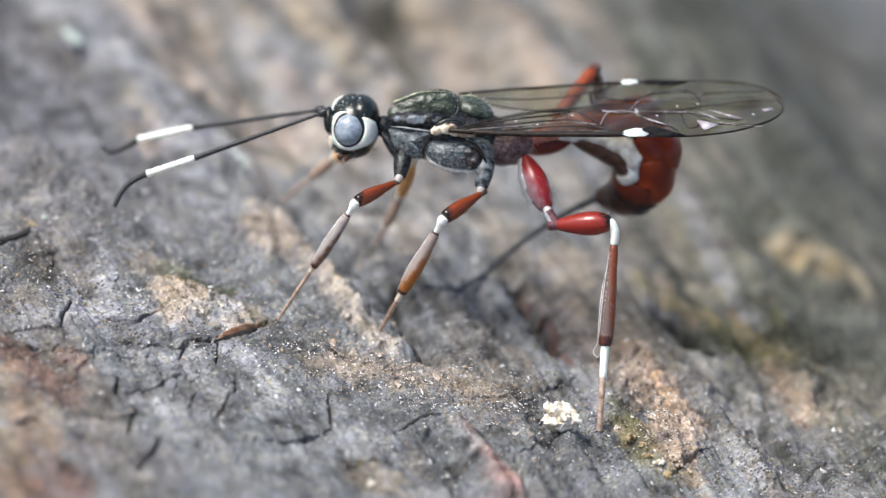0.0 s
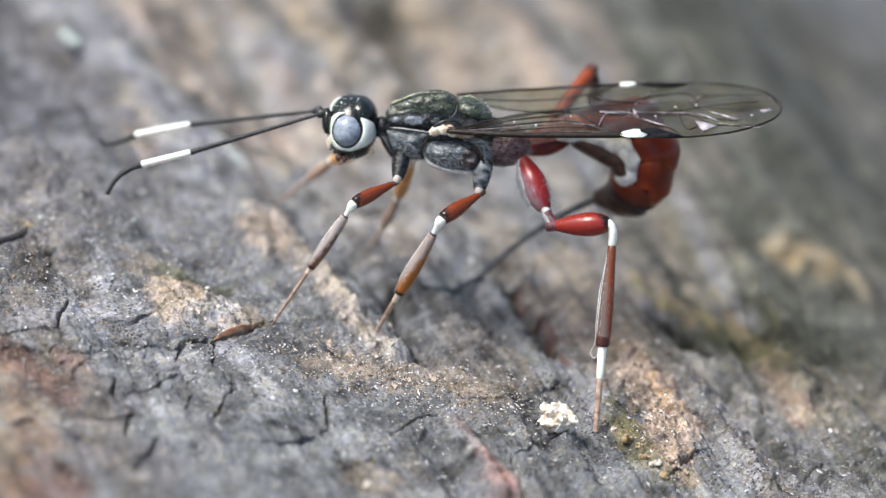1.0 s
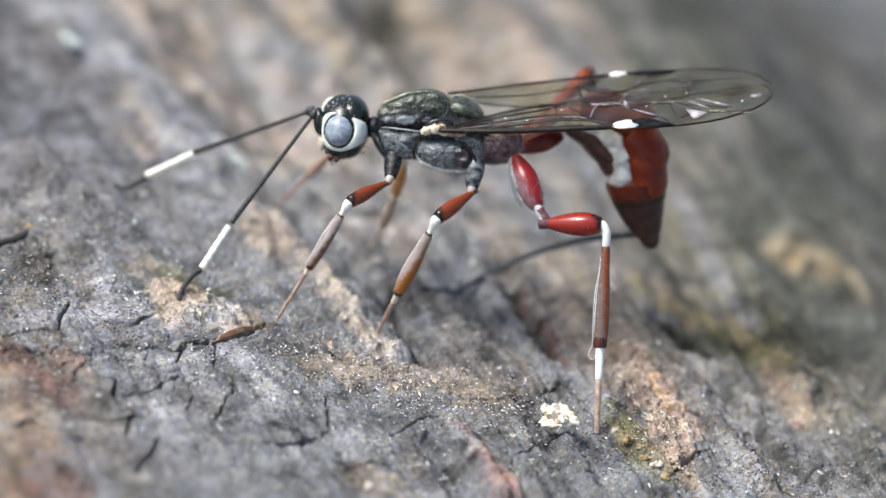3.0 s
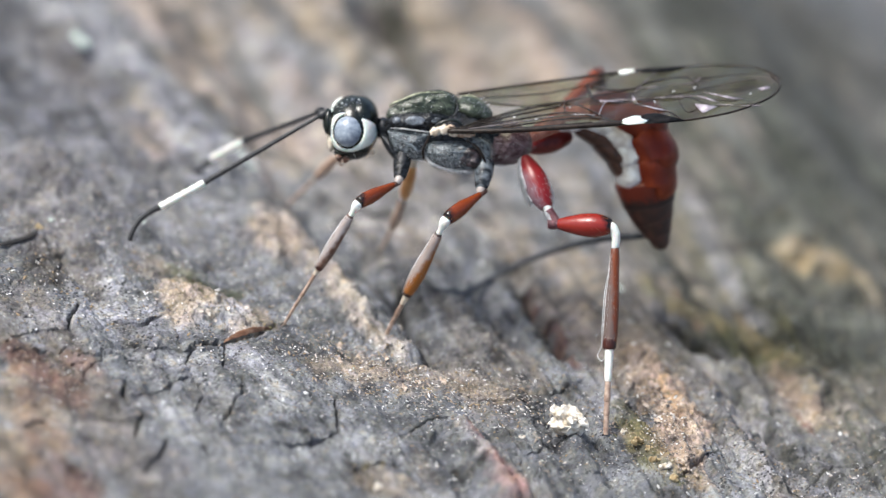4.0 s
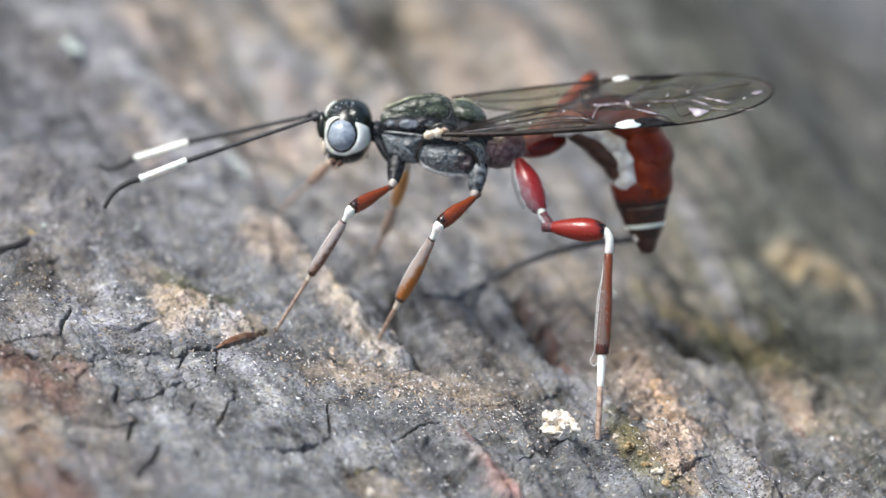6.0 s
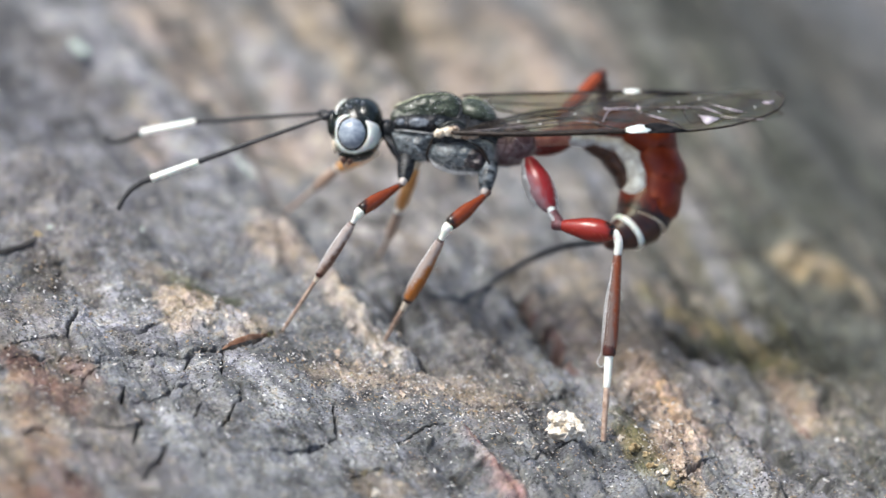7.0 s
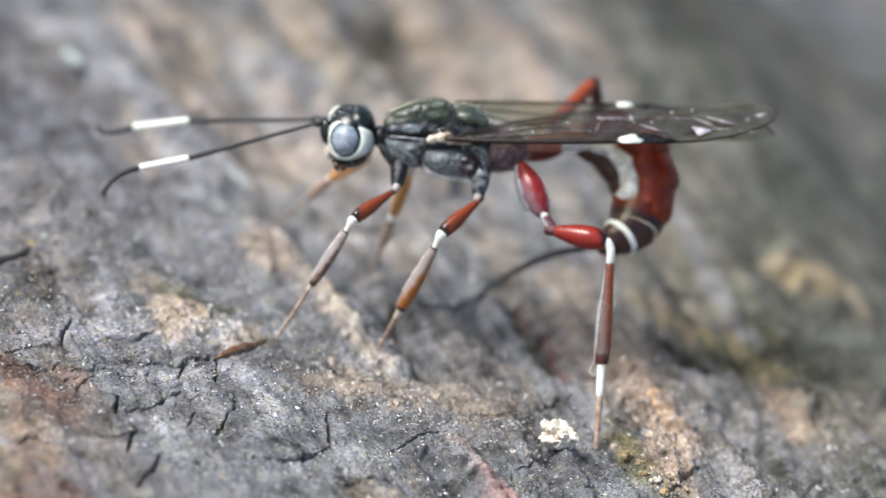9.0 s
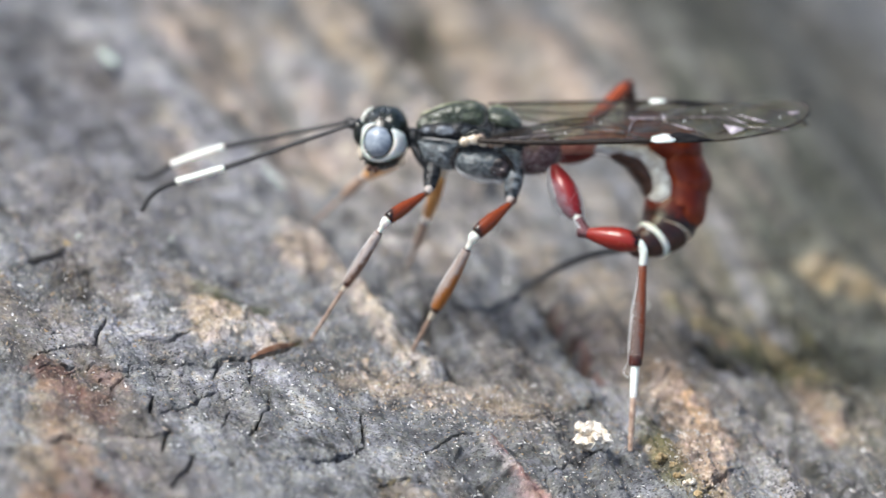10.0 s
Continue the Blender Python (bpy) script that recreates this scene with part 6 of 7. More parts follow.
for k, (pts, w) in enumerate(FV):
    vein(pts, w, -0.09, far_wing, PALEVEIN if k in (7, 8) else VEIN)
# pale violet puts the creases' glint into the base colour
FOIL = material("painted_fold_glint", (0.26, 0.225, 0.26), (0.52, 0.48, 0.54), 0.2, 5000, 0.4, 8e-6)


def wing_patch(name, outline, lift, mat, wing, label, thick=0.02):
    """A thin flat patch lying on a wing inside an outline (u)."""
    bm = bmesh.new()
    low = [bm.verts.new(on_wing(a, b, lift)) for a, b in outline]
    top = [bm.verts.new(on_wing(a, b, lift + thick) + BACK * 0.8 * U) for a, b in outline]
    bm.faces.new(low)
    bm.faces.new(top)
    for k in range(len(outline)):
        bm.faces.new((low[k - 1], low[k], top[k], top[k - 1]))
    bmesh.ops.recalc_face_normals(bm, faces=bm.faces)
    return part(name, bm, mat, wing, label)


for fold in ([(1230, 215), (1250, 218), (1269, 223), (1244, 233), (1236, 224)], [(1344, 196), (1362, 193), (1366, 197), (1350, 200)], [(1062, 197), (1106, 202.5), (1064, 199.5)], [(1120, 194), (1124, 196), (1131, 209), (1122, 207)], [(1249, 196), (1262, 199), (1316, 213), (1296, 211)], [(1232, 200), (1250, 205), (1275, 216), (1256, 210)], [(1134, 210), (1160, 217), (1184, 225), (1158, 219)]):
    wing_patch("wing_crease", fold, 0.09, FOIL, near_wing, "wing crease with a painted glint")
wing_patch("stigma_spot", [(1095, 239), (1104, 233), (1122, 229), (1133, 229.5), (1134, 234), (1146, 239), (1138, 243.5), (1110, 244)], 0.11, WHITE, near_wing, "white wing spot")
wing_patch("stigma", [(1131, 231), (1144, 227), (1162, 227), (1184, 234), (1212, 243), (1180, 245.5), (1140, 244.5), (1142, 239)], 0.09, STIGMA, near_wing, "black wing patch")
wing_patch("stigma_spot", [(1096, 148), (1110, 145.5), (1124, 146), (1127, 152), (1112, 154), (1098, 153)], -0.08, WHITE, far_wing, "white wing spot")
wing_patch("stigma", [(1126, 148), (1150, 145.5), (1190, 147), (1214, 151), (1190, 155), (1140, 154)], -0.09, STIGMA, far_wing, "black wing patch")

# tiny white bits stand in for glints on the wing
for a, b in ((1195, 190), (1232, 186), (1288, 206), (1160, 206), (1330, 204), (948, 222), (910, 216), (1010, 206)):
    part("wing_speck", loft([(on_wing(a - 2, b, 0.09), 0.3, 0.3), (on_wing(a, b, 0.1), 1.6, 1.2), (on_wing(a + 2.4, b + 0.6, 0.09), 0.3, 0.3)], 3, 6), HAIR, near_wing)

# ---- things on the bark ----
def chip(size, seed, flat=0.6, detail=1):
    bm = bmesh.new()
    bmesh.ops.create_icosphere(bm, subdivisions=detail, radius=size * U)
    for v in bm.verts:
        k = 1 + 0.55 * noise.noise(v.co / (size * U) * 1.6 + Vector((seed, 0, 0))) + 0.3 * noise.noise(v.co / (size * U) * 4 + Vector((0, seed, 0)))
        v.co = Vector((v.co.x * k * 1.25, v.co.y * k * 0.9, v.co.z * k * flat))
    return bm


def crumb(a, b, size, count, seed, mat, label):
    """A loose heap of small angular chips, each a part of its own."""
    rnd = random.Random(seed)
    c = bark_level(a, b)
    heap = tagged(new("crumb"), label, "crumb", "crumbs on the bark")
    heap.location = c
    for i in range(count):
        bm = chip(size * (0.44 - 0.26 * i / count) * rnd.uniform(0.75, 1.2), seed * 3.7 + i * 1.3, rnd.uniform(0.4, 0.9), 2)
        m = pose(0, 0, 0, rnd.uniform(-50, 50), rnd.uniform(-50, 50), rnd.uniform(0, 360))
        m.translation = Vector((rnd.gauss(0, 0.3), rnd.gauss(0, 0.3), 0.1 + 0.75 * i / count)) * size * U
        bm.transform(m)
        for poly in part("chip", bm, mat, heap).data.polygons:
            poly.use_smooth = False
    for ob in heap.children:
        ob.location = (0, 0, 0)
    return heap


MINT = material("pale_green_glint", (0.55, 0.66, 0.58), (0.80, 0.88, 0.82), 0.4, 6000, 0.8, 2e-5)
CHALK = material("chalky_crumb", (0.58, 0.50, 0.38), (0.87, 0.84, 0.78), 0.5, 6000, 0.8, 2e-5)
AMBER = material("amber_crumb", (0.32, 0.23, 0.11), (0.58, 0.47, 0.28), 0.5, 6000, 0.8, 2e-5)
FLAKE = material("bark_flake", (0.16, 0.07, 0.035), (0.40, 0.24, 0.15), 0.5, 5000, 0.8, 2e-5, stretch=(0.3, 1, 1))
SOOT = material("sooty_strand", (0.012, 0.011, 0.010), (0.04, 0.035, 0.03), 0.6, 6000, 0.8, 2e-5)
crumb(986, 754, 38, 30, 4, CHALK, "white chalky crumb of wood dust on bark")
# the chalk-white grain at 648, 862 imitates a glint by its colour
for k, (a, b, size, n, mat, label) in enumerate([
        (1110, 778, 13, 6, AMBER, "small ochre crumb of wood dust on bark"), (1085, 762, 10, 5, CHALK, "small pale crumb on bark"), (1160, 824, 15, 6, CHALK, "pale yellowish crumb on bark"),
        (1140, 812, 12, 6, AMBER, "small ochre crumb of wood dust on bark"), (1178, 846, 12, 5, AMBER, "small ochre crumb of wood dust on bark"), (648, 862, 12, 4, CHALK, "bright pale grain on bark"), (1128, 790, 9, 5, AMBER, "small ochre crumb of wood dust on bark"), (905, 770, 7, 3, CHALK, "bright pale grain on bark")]):
    crumb(a, b, size, n, 20 + k, mat, label)


def strip(name, points, widths, mat, label, category, rise, thick=0.45, up=(0, 0, 1)):
    """A curled strip lying on the bark along points (u)."""
    places = [bark_level(a, b) + Vector((0, 0, r * MM)) for (a, b), r in zip(points, rise)]
    base = places[0].copy()
    rows = [(p - base, w, w * thick) for p, w in zip(places, widths)]
    bm = loft(rows, 6, 12, up=up, wobble=0.3)
    ob = part(name, bm, mat, None, pivot=(0, 0, 0))
    ob.location = base
    return tagged(ob, label, category)


strip("bark_flake", [(372, 604), (392, 596), (415, 588), (440, 582), (462, 574)], [0.5, 4, 5.5, 4.5, 0.5], FLAKE, "curled orange-brown flake of bark beside a crack", "bark flake", [-0.05, 0.05, 0.08, 0.06, -0.05], 0.2, (0, -0.9, 0.45))
strip("bark_strand", [(-20, 432), (0, 430), (22, 424), (38, 416), (46, 408)], [4, 6, 6, 5, 2], SOOT, "thin sooty strand lying on bark", "bark strand", [0.05, 0.1, 0.1, 0.1, 0.1])
# pale green heaps added in place of blurred glints
for k, (a, b, size) in enumerate([(120, 78, 24), (404, 270, 11), (416, 284, 13), (428, 296, 9), (1075, 505, 9), (236, 392, 7), (70, 388, 7)]):
    crumb(a, b, size, 5, 70 + k, MINT, "pale green grain standing in for a glint")
crumb(48, 402, 11, 5, 51, AMBER, "small ochre crumb of wood dust on bark")


MOSSGREEN = material("moss_blades", (0.05, 0.055, 0.02), (0.20, 0.19, 0.08), 0.55, 4000, 0.5, 1e-5)
DRYMOSS = material("dry_moss_blades", (0.14, 0.11, 0.05), (0.38, 0.32, 0.18), 0.55, 4000, 0.5, 1e-5)


def moss_tuft(a, b, wide, tall, count, seed, mat, label):
    """A low tuft of fine pointed blades rooted on the bark."""
    rnd = random.Random(seed)
    base = bark_level(a, b)
    bm = bmesh.new()
    x = np.array([base.x * 1000 + rnd.gauss(0, wide / 60) for _ in range(count)])
    y = np.array([base.y * 1000 + rnd.gauss(0, wide / 60) for _ in range(count)])
    z = height(x, y) + bark_tone(x, y)[1]
    for root in zip(x, y, z):
        foot = Vector(root) * MM - base - Vector((0, 0, 2 * U))
        way = Vector((rnd.gauss(0, 0.8), rnd.gauss(0, 0.8), rnd.uniform(0.3, 1.0))).normalized()
        bend = Vector((rnd.gauss(0, 0.5), rnd.gauss(0, 0.5), -0.3))
        side = way.orthogonal().normalized()
        side = Matrix.Rotation(rnd.uniform(0, 6.28), 3, way) @ side
        other, l, w = way.cross(side), tall * U * rnd.uniform(0.5, 1.4), rnd.uniform(0.7, 1.5) * U
        rings = []
        for s, k in ((0, 1.0), (0.5, 0.9), (1.0, 0.15)):
            c = foot + way * (l * s) + bend * (l * 0.4 * s * s)
            rings.append([bm.verts.new(c + (side * math.cos(q) + other * math.sin(q)) * (w * k)) for q in (0, 2.09, 4.19)])
        for r, n in zip(rings, rings[1:]):
            for k in range(3):
                bm.faces.new((r[k], r[(k + 1) % 3], n[(k + 1) % 3], n[k]))
        bm.faces.new(rings[-1])
    ob = part("moss_tuft", bm, mat, None, pivot=(0, 0, 0))
    ob.location = base
    return tagged(ob, label, "moss", group="moss tufts on the bark")


for k, (a, b, wide, tall, count, mat) in enumerate([
        (312, 498, 14, 9, 60, MOSSGREEN), (342, 516, 16, 8, 60, MOSSGREEN), (300, 520, 10, 8, 30, DRYMOSS), (455, 572, 10, 8, 30, MOSSGREEN), (1092, 750, 12, 10, 45, MOSSGREEN), (1112, 775, 12, 11, 50, DRYMOSS),
        (1135, 800, 13, 10, 55, MOSSGREEN), (1158, 828, 15, 11, 60, DRYMOSS), (1185, 850, 14, 9, 40, MOSSGREEN), (1075, 738, 8, 7, 20, DRYMOSS), (1260, 600, 20, 9, 40, MOSSGREEN), (640, 828, 18, 9, 40, DRYMOSS)]):
    moss_tuft(a, b, wide, tall, count, 400 + k, mat, "low tuft of olive-green moss on bark" if mat is MOSSGREEN else "low tuft of dry yellowish moss on bark")


PEACH = material("peach_flake", (0.36, 0.275, 0.21), (0.60, 0.50, 0.41), 0.6, 4500, 0.9, 2e-5)
BONEFLAKE = material("bone_flake", (0.34, 0.29, 0.245), (0.62, 0.56, 0.50), 0.6, 4500, 0.9, 2e-5)


def flake(base, size, seed, mat, label):
    """A thin ragged scale of bark, curled a little at its rim, lying on the surface."""
    rnd = random.Random(seed)
    n = 18
    lean = Matrix.Rotation(rnd.uniform(-0.18, 0.18), 3, "X") @ Matrix.Rotation(rnd.uniform(-0.18, 0.18), 3, "Y")
    edge = [size * U * (0.55 + 0.6 * rnd.random()) for _ in range(n)]
    bm = bmesh.new()
    layers = []
    for lift in (1.0, -1.6):
        rings = []
        for k in (1.0, 0.6, 0.25):
            ring = []
            for i in range(n):
                q = 2 * math.pi * i / n
                p = Vector((1.7 * math.cos(q), 0.9 * math.sin(q), 0)) * (edge[i] * k)
                p = Matrix.Rotation(math.atan2(GRAIN.y, GRAIN.x) + rnd.gauss(0, 0.02), 3, "Z") @ p
                p.z = (lift * (1.0 if k < 1 else 0.35) + (k * k) * 2.2 * math.sin(3 * q + seed) + rnd.gauss(0, 0.35)) * U
                ring.append(bm.verts.new(lean @ p))
            rings.append(ring)
        for r, s in zip(rings, rings[1:]):
            for i in range(n):
                bm.faces.new((r[i], r[(i + 1) % n], s[(i + 1) % n], s[i]))
        bm.faces.new(rings[-1])
        layers.append(rings[0])
    for i in range(n):
        bm.faces.new((layers[0][i], layers[0][(i + 1) % n], layers[1][(i + 1) % n], layers[1][i]))
    bmesh.ops.recalc_face_normals(bm, faces=bm.faces)
    ob = part("bark_scale", bm, mat, None, pivot=(0, 0, 0))
    for poly in ob.data.polygons:
        poly.use_smooth = False
    ob.location = base + Vector((0, 0, 0.6 * U))
    return tagged(ob, label, "bark scale", group="loose scales on the bark")


scale_rnd = random.Random(77)
for ma, mb, ra, rb, slope, count, mat, label in (
        (1140, 700, 34, 22, 1.3, 13, PEACH, "thin ragged peach-brown scale of bark"), (1180, 775, 24, 16, 1.0, 6, PEACH, "thin ragged peach-brown scale of bark"), (340, 540, 46, 15, 0.55, 8, BONEFLAKE, "thin ragged cream scale of bark"),
        (600, 545, 46, 10, 1.0, 5, BONEFLAKE, "thin ragged cream scale of bark"), (1405, 712, 30, 12, 0.8, 8, PEACH, "thin ragged peach-brown scale of bark"), (660, 645, 50, 12, 0.35, 8, PEACH, "thin ragged peach-brown scale of bark"), (1215, 840, 20, 16, 0.6, 5, PEACH, "thin ragged peach-brown scale of bark")):
    run = [scale_rnd.gauss(0, ra) for _ in range(count)]
    for k, place in enumerate(bark_levels([ma + u for u in run], [mb + u * slope + scale_rnd.gauss(0, rb) for u in run])):
        flake(place, scale_rnd.uniform(3, 7.5), k + int(ma), mat, label)


def grit():
    """Loose dust of pale, ochre and glassy grains all over the bark."""
    rnd = np.random.RandomState(7)
    n = 24000
    a = rnd.uniform(-80, 1650, n)
    b = 560 + (a - 480) * 0.30 + rnd.normal(0, 120, n)
    wide = rnd.rand(n) < 0.42
    b = np.where(wide, rnd.uniform(330, 980, n), b)
    # a dusty drift below the feet
    k = n // 9
    a[:k] = rnd.normal(720, 150, k)
    b[:k] = 650 + (a[:k] - 640) * 0.22 + rnd.normal(0, 30, k)
    k2 = k + n // 14
    a[k:k2] = rnd.normal(1150, 40, k2 - k)
    b[k:k2] = 760 + (a[k:k2] - 1150) * 1.1 + rnd.normal(0, 30, k2 - k)
    size = np.clip(rnd.lognormal(0.04, 0.5, n), 0.5, 3.8)
    stops = [(0.0, (0.11, 0.10, 0.10)), (0.12, (0.20, 0.19, 0.185)), (0.36, (0.36, 0.27, 0.17)), (0.56, (0.38, 0.32, 0.26)), (0.74, (0.58, 0.55, 0.51)), (0.90, (0.90, 0.90, 0.88))]
    return grains("grit", a, b, size, stops, 0.16, rnd, "pale and ochre dust grains scattered over bark")


def wood_dust():
    """Heaped flecks of peach and tan wood dust in drifts."""
    rnd = np.random.RandomState(11)
    a, b = [], []
    # middle (u), length and width (u), slope of the drift, count
    for ma, mb, long, wide, slope, n in ((660, 645, 55, 16, 0.35, 420), (760, 680, 60, 14, 0.3, 260), (860, 700, 60, 14, 0.2, 220), (600, 615, 30, 10, 0.4, 120), (1125, 690, 24, 14, 1.5, 260), (1165, 760, 24, 18, 1.2, 320), (1190, 835, 24, 16, 1.0, 220), (1240, 690, 30, 12, 1.0, 140),
                                         (1410, 720, 34, 14, 0.8, 160), (460, 575, 18, 7, -0.2, 80), (330, 540, 40, 16, 0.5, 160), (1300, 790, 40, 16, 0.8, 120), (640, 840, 30, 14, 0.2, 110), (70, 660, 40, 22, 0.3, 420), (60, 800, 45, 40, 0.4, 520), (20, 720, 30, 30, 0.4, 260), (150, 820, 50, 40, 0.3, 200), (1070, 755, 20, 8, 0.4, 80)):
        u = rnd.normal(0, long, n)
        a.append(ma + u)
        b.append(mb + u * slope + rnd.normal(0, wide, n))
    a, b = np.concatenate(a), np.concatenate(b)
    size = np.clip(rnd.lognormal(0.02, 0.45, len(a)), 0.6, 2.7)
    stops = [(0.0, (0.09, 0.07, 0.06)), (0.20, (0.20, 0.15, 0.12)), (0.42, (0.36, 0.27, 0.21)), (0.64, (0.46, 0.37, 0.30)), (0.80, (0.34, 0.27, 0.13)), (0.95, (0.60, 0.53, 0.44))]
    return grains("wood_dust", a, b, size, stops, 0.6, rnd, "peach and tan flecks of wood dust on bark")


def grains(name, a, b, size, stops, rough, rnd, label):
    """Angular grains lying on the bark under the sight lines a, b (u)."""
    n = len(a)
    eye = AIM - FWD * DIST
    way = np.array(FWD)[None] * DIST + np.array(RIGHT)[None] * ((a - 784) * U)[:, None] + np.array(UP)[None] * ((441 - b) * U)[:, None]
    g = np.array(eye)[None] + way * (-eye.z / way[:, 2])[:, None]
    x, y = g[:, 0] * 1000, g[:, 1] * 1000
    z = height(x, y) + bark_tone(x, y)[1] - 0.75 * crack_depth(x, y)
    bm = chip(1.0, 3, 0.7, 1)
    bm.verts.ensure_lookup_table()
    shape = np.array([v.co[:] for v in bm.verts]) / U
    faces = np.array([[v.index for v in f.verts] for f in bm.faces])
    bm.free()
    spin = rnd.uniform(0, 2 * math.pi, n)
    c, s = np.cos(spin)[:, None], np.sin(spin)[:, None]
    px, py, pz = shape[None, :, 0] * rnd.uniform(0.7, 1.9, n)[:, None], shape[None, :, 1] * rnd.uniform(0.5, 1.0, n)[:, None], shape[None, :, 2] * rnd.uniform(0.5, 1.1, n)[:, None]
    sz = (size * U)[:, None]
    tilt = rnd.uniform(-0.6, 0.6, n)[:, None]
    vx = (px * c - py * s) * sz + (x * MM)[:, None]
    vy = (px * s + py * c) * sz + (y * MM)[:, None]
    vz = (pz + tilt * px) * sz + (z * MM)[:, None] + sz * 0.25
    verts = np.stack([vx, vy, vz], -1).reshape(-1, 3)
    allf = (faces[None] + (np.arange(n) * len(shape))[:, None, None]).reshape(-1, 3)
    me = bpy.data.meshes.new(name)
    me.vertices.add(len(verts))
    me.vertices.foreach_set("co", verts.astype(np.float32).ravel())
    me.loops.add(allf.size)
    me.loops.foreach_set("vertex_index", allf.astype(np.int32).ravel())
    me.polygons.add(len(allf))
    me.polygons.foreach_set("loop_start", np.arange(0, allf.size, 3, dtype=np.int32))
    me.update(calc_edges=True)
    m = bpy.data.materials.new("dust_grain")
    m.use_nodes = True
    nt = m.node_tree
    geo = nt.nodes.new("ShaderNodeNewGeometry")
    ramp = nt.nodes.new("ShaderNodeValToRGB")
    ramp.color_ramp.interpolation = "CONSTANT"
    els = ramp.color_ramp.elements
    els[0].position, els[0].color = stops[0][0], (*stops[0][1], 1)
    els[1].position, els[1].color = stops[-1][0], (*stops[-1][1], 1)
    for pos, col in stops[1:-1]:
        e = els.new(pos)
        e.color = (*col, 1)
    nt.links.new(geo.outputs["Random Per Island"], ramp.inputs["Fac"])
    bsdf = nt.nodes["Principled BSDF"]
    nt.links.new(ramp.outputs["Color"], bsdf.inputs["Base Color"])
    bsdf.inputs["Roughness"].default_value = rough
    me.materials.append(m)
    return tagged(new(name, me), label, "dust", kind="stuff")


def glints():
    """Larger near-white grains, thinly strewn, their colour standing in for glints."""
    rnd = np.random.RandomState(23)
    n = 1500
    a, b = rnd.uniform(-80, 1650, n), rnd.uniform(360, 980, n)
    size = np.clip(rnd.lognormal(0.32, 0.35, n), 0.8, 2.8)
    stops = [(0.0, (0.55, 0.56, 0.55)), (0.3, (0.80, 0.82, 0.80)), (0.7, (0.62, 0.66, 0.56)), (0.85, (0.92, 0.93, 0.95))]
    return grains("glassy_grit", a, b, size, stops, 0.08, rnd, "near-white grains painted as glints over bark")


grit()
glints()
wood_dust()


def hairs(name, parent, origins, length, seed, mat, lean=(0.4, 0, 0), thin=0.55, stray=0.5):
    """Short fine hairs rooted on a body part, one mesh."""
    rnd = random.Random(seed)
    bm = bmesh.new()
    for p, n in origins:
        way = (n + Vector(lean) + Vector((rnd.gauss(0, stray), rnd.gauss(0, stray), rnd.gauss(0, stray)))).normalized()
        side = way.orthogonal().normalized() * thin * U
        other = way.cross(side).normalized() * thin * U
        l = length * U * rnd.uniform(0.6, 1.3)
        foot = [bm.verts.new(p + side), bm.verts.new(p - side * 0.5 + other * 0.87), bm.verts.new(p - side * 0.5 - other * 0.87)]
        top = bm.verts.new(p + way * l + Vector(lean) * l * 0.3)
        for k in range(3):
            bm.faces.new((foot[k], foot[(k + 1) % 3], top))
    ob = part(name, bm, mat, parent)
    return tagged(ob, kind="stuff")


def roots(ob, count, seed, keep=None):
    """Random places on a part's mesh, in the insect's space."""
    rnd = random.Random(seed)
    faces = [f for f in ob.data.polygons if keep is None or keep(f.center + PIVOT[ob], f.normal)]
    if not faces:
        return []
    areas = [f.area for f in faces]
    out = []
    for f in rnd.choices(faces, areas, k=count):
        vs = [ob.data.vertices[i].co for i in f.vertices]
        w = [rnd.random() for _ in vs]
        p = sum((v * k for v, k in zip(vs, w)), Vector()) / sum(w)
        out.append((p + PIVOT[ob], f.normal.copy()))
    return out


def seen_side(c, n):
    return n.y < 0.35


for k, ob in enumerate([c for c in thorax.children if c.name.startswith(("side_plate", "collar", "propodeum")) and "groove" not in c.name and RED.name not in c.data.materials and HIPRED.name not in c.data.materials]):
    hairs("down", thorax, roots(ob, 320, k, seen_side), 9, k, HAIR, (1.3, 0, -0.9), 0.13, 0.6)
for k, ob in enumerate([c for c in thorax.children if c.name.startswith(("back_plate", "scutellum")) and "ridge" not in c.name]):
    hairs("down", thorax, roots(ob, 110, 30 + k, seen_side), 5, 30 + k, HAIR, (1.2, 0, 0.2), 0.42)
for k, ob in enumerate([c for c in thorax.children if c.name.startswith(("side_plate", "hair_rim"))]):
    hairs("fringe", thorax, roots(ob, 200, 110 + k, lambda c, n: n.z < -0.6 and n.y < 0.3), 7, 120 + k, HAIR, (0.9, -0.2, -0.5), 0.34)
hip_joint = [c for c in thorax.children if c.get("label") == "thick red hip"][0]
hairs("fringe", thorax, roots(hip_joint, 420, 90, lambda c, n: n.x < -0.8 and n.y < 0.5), 9, 91, HAIR, (0.1, 0, -1.2), 0.6)
hairs("fringe", thorax, roots(hip_joint, 120, 92, lambda c, n: n.x > 0.8 and n.y < 0.5), 6, 93, HAIR, (0.3, 0, -1.2), 0.3)
hairs("down", thorax, roots(hip_joint, 260, 94, seen_side), 7, 95, HAIR, (0.5, 0, -1.6), 0.09, 0.3)
hairs("down", head, roots(head, 160, 60, lambda c, n: n.y < 0.3 and n.x < 0.2), 6, 61, HAIR, (-0.3, 0, -0.8), 0.3)
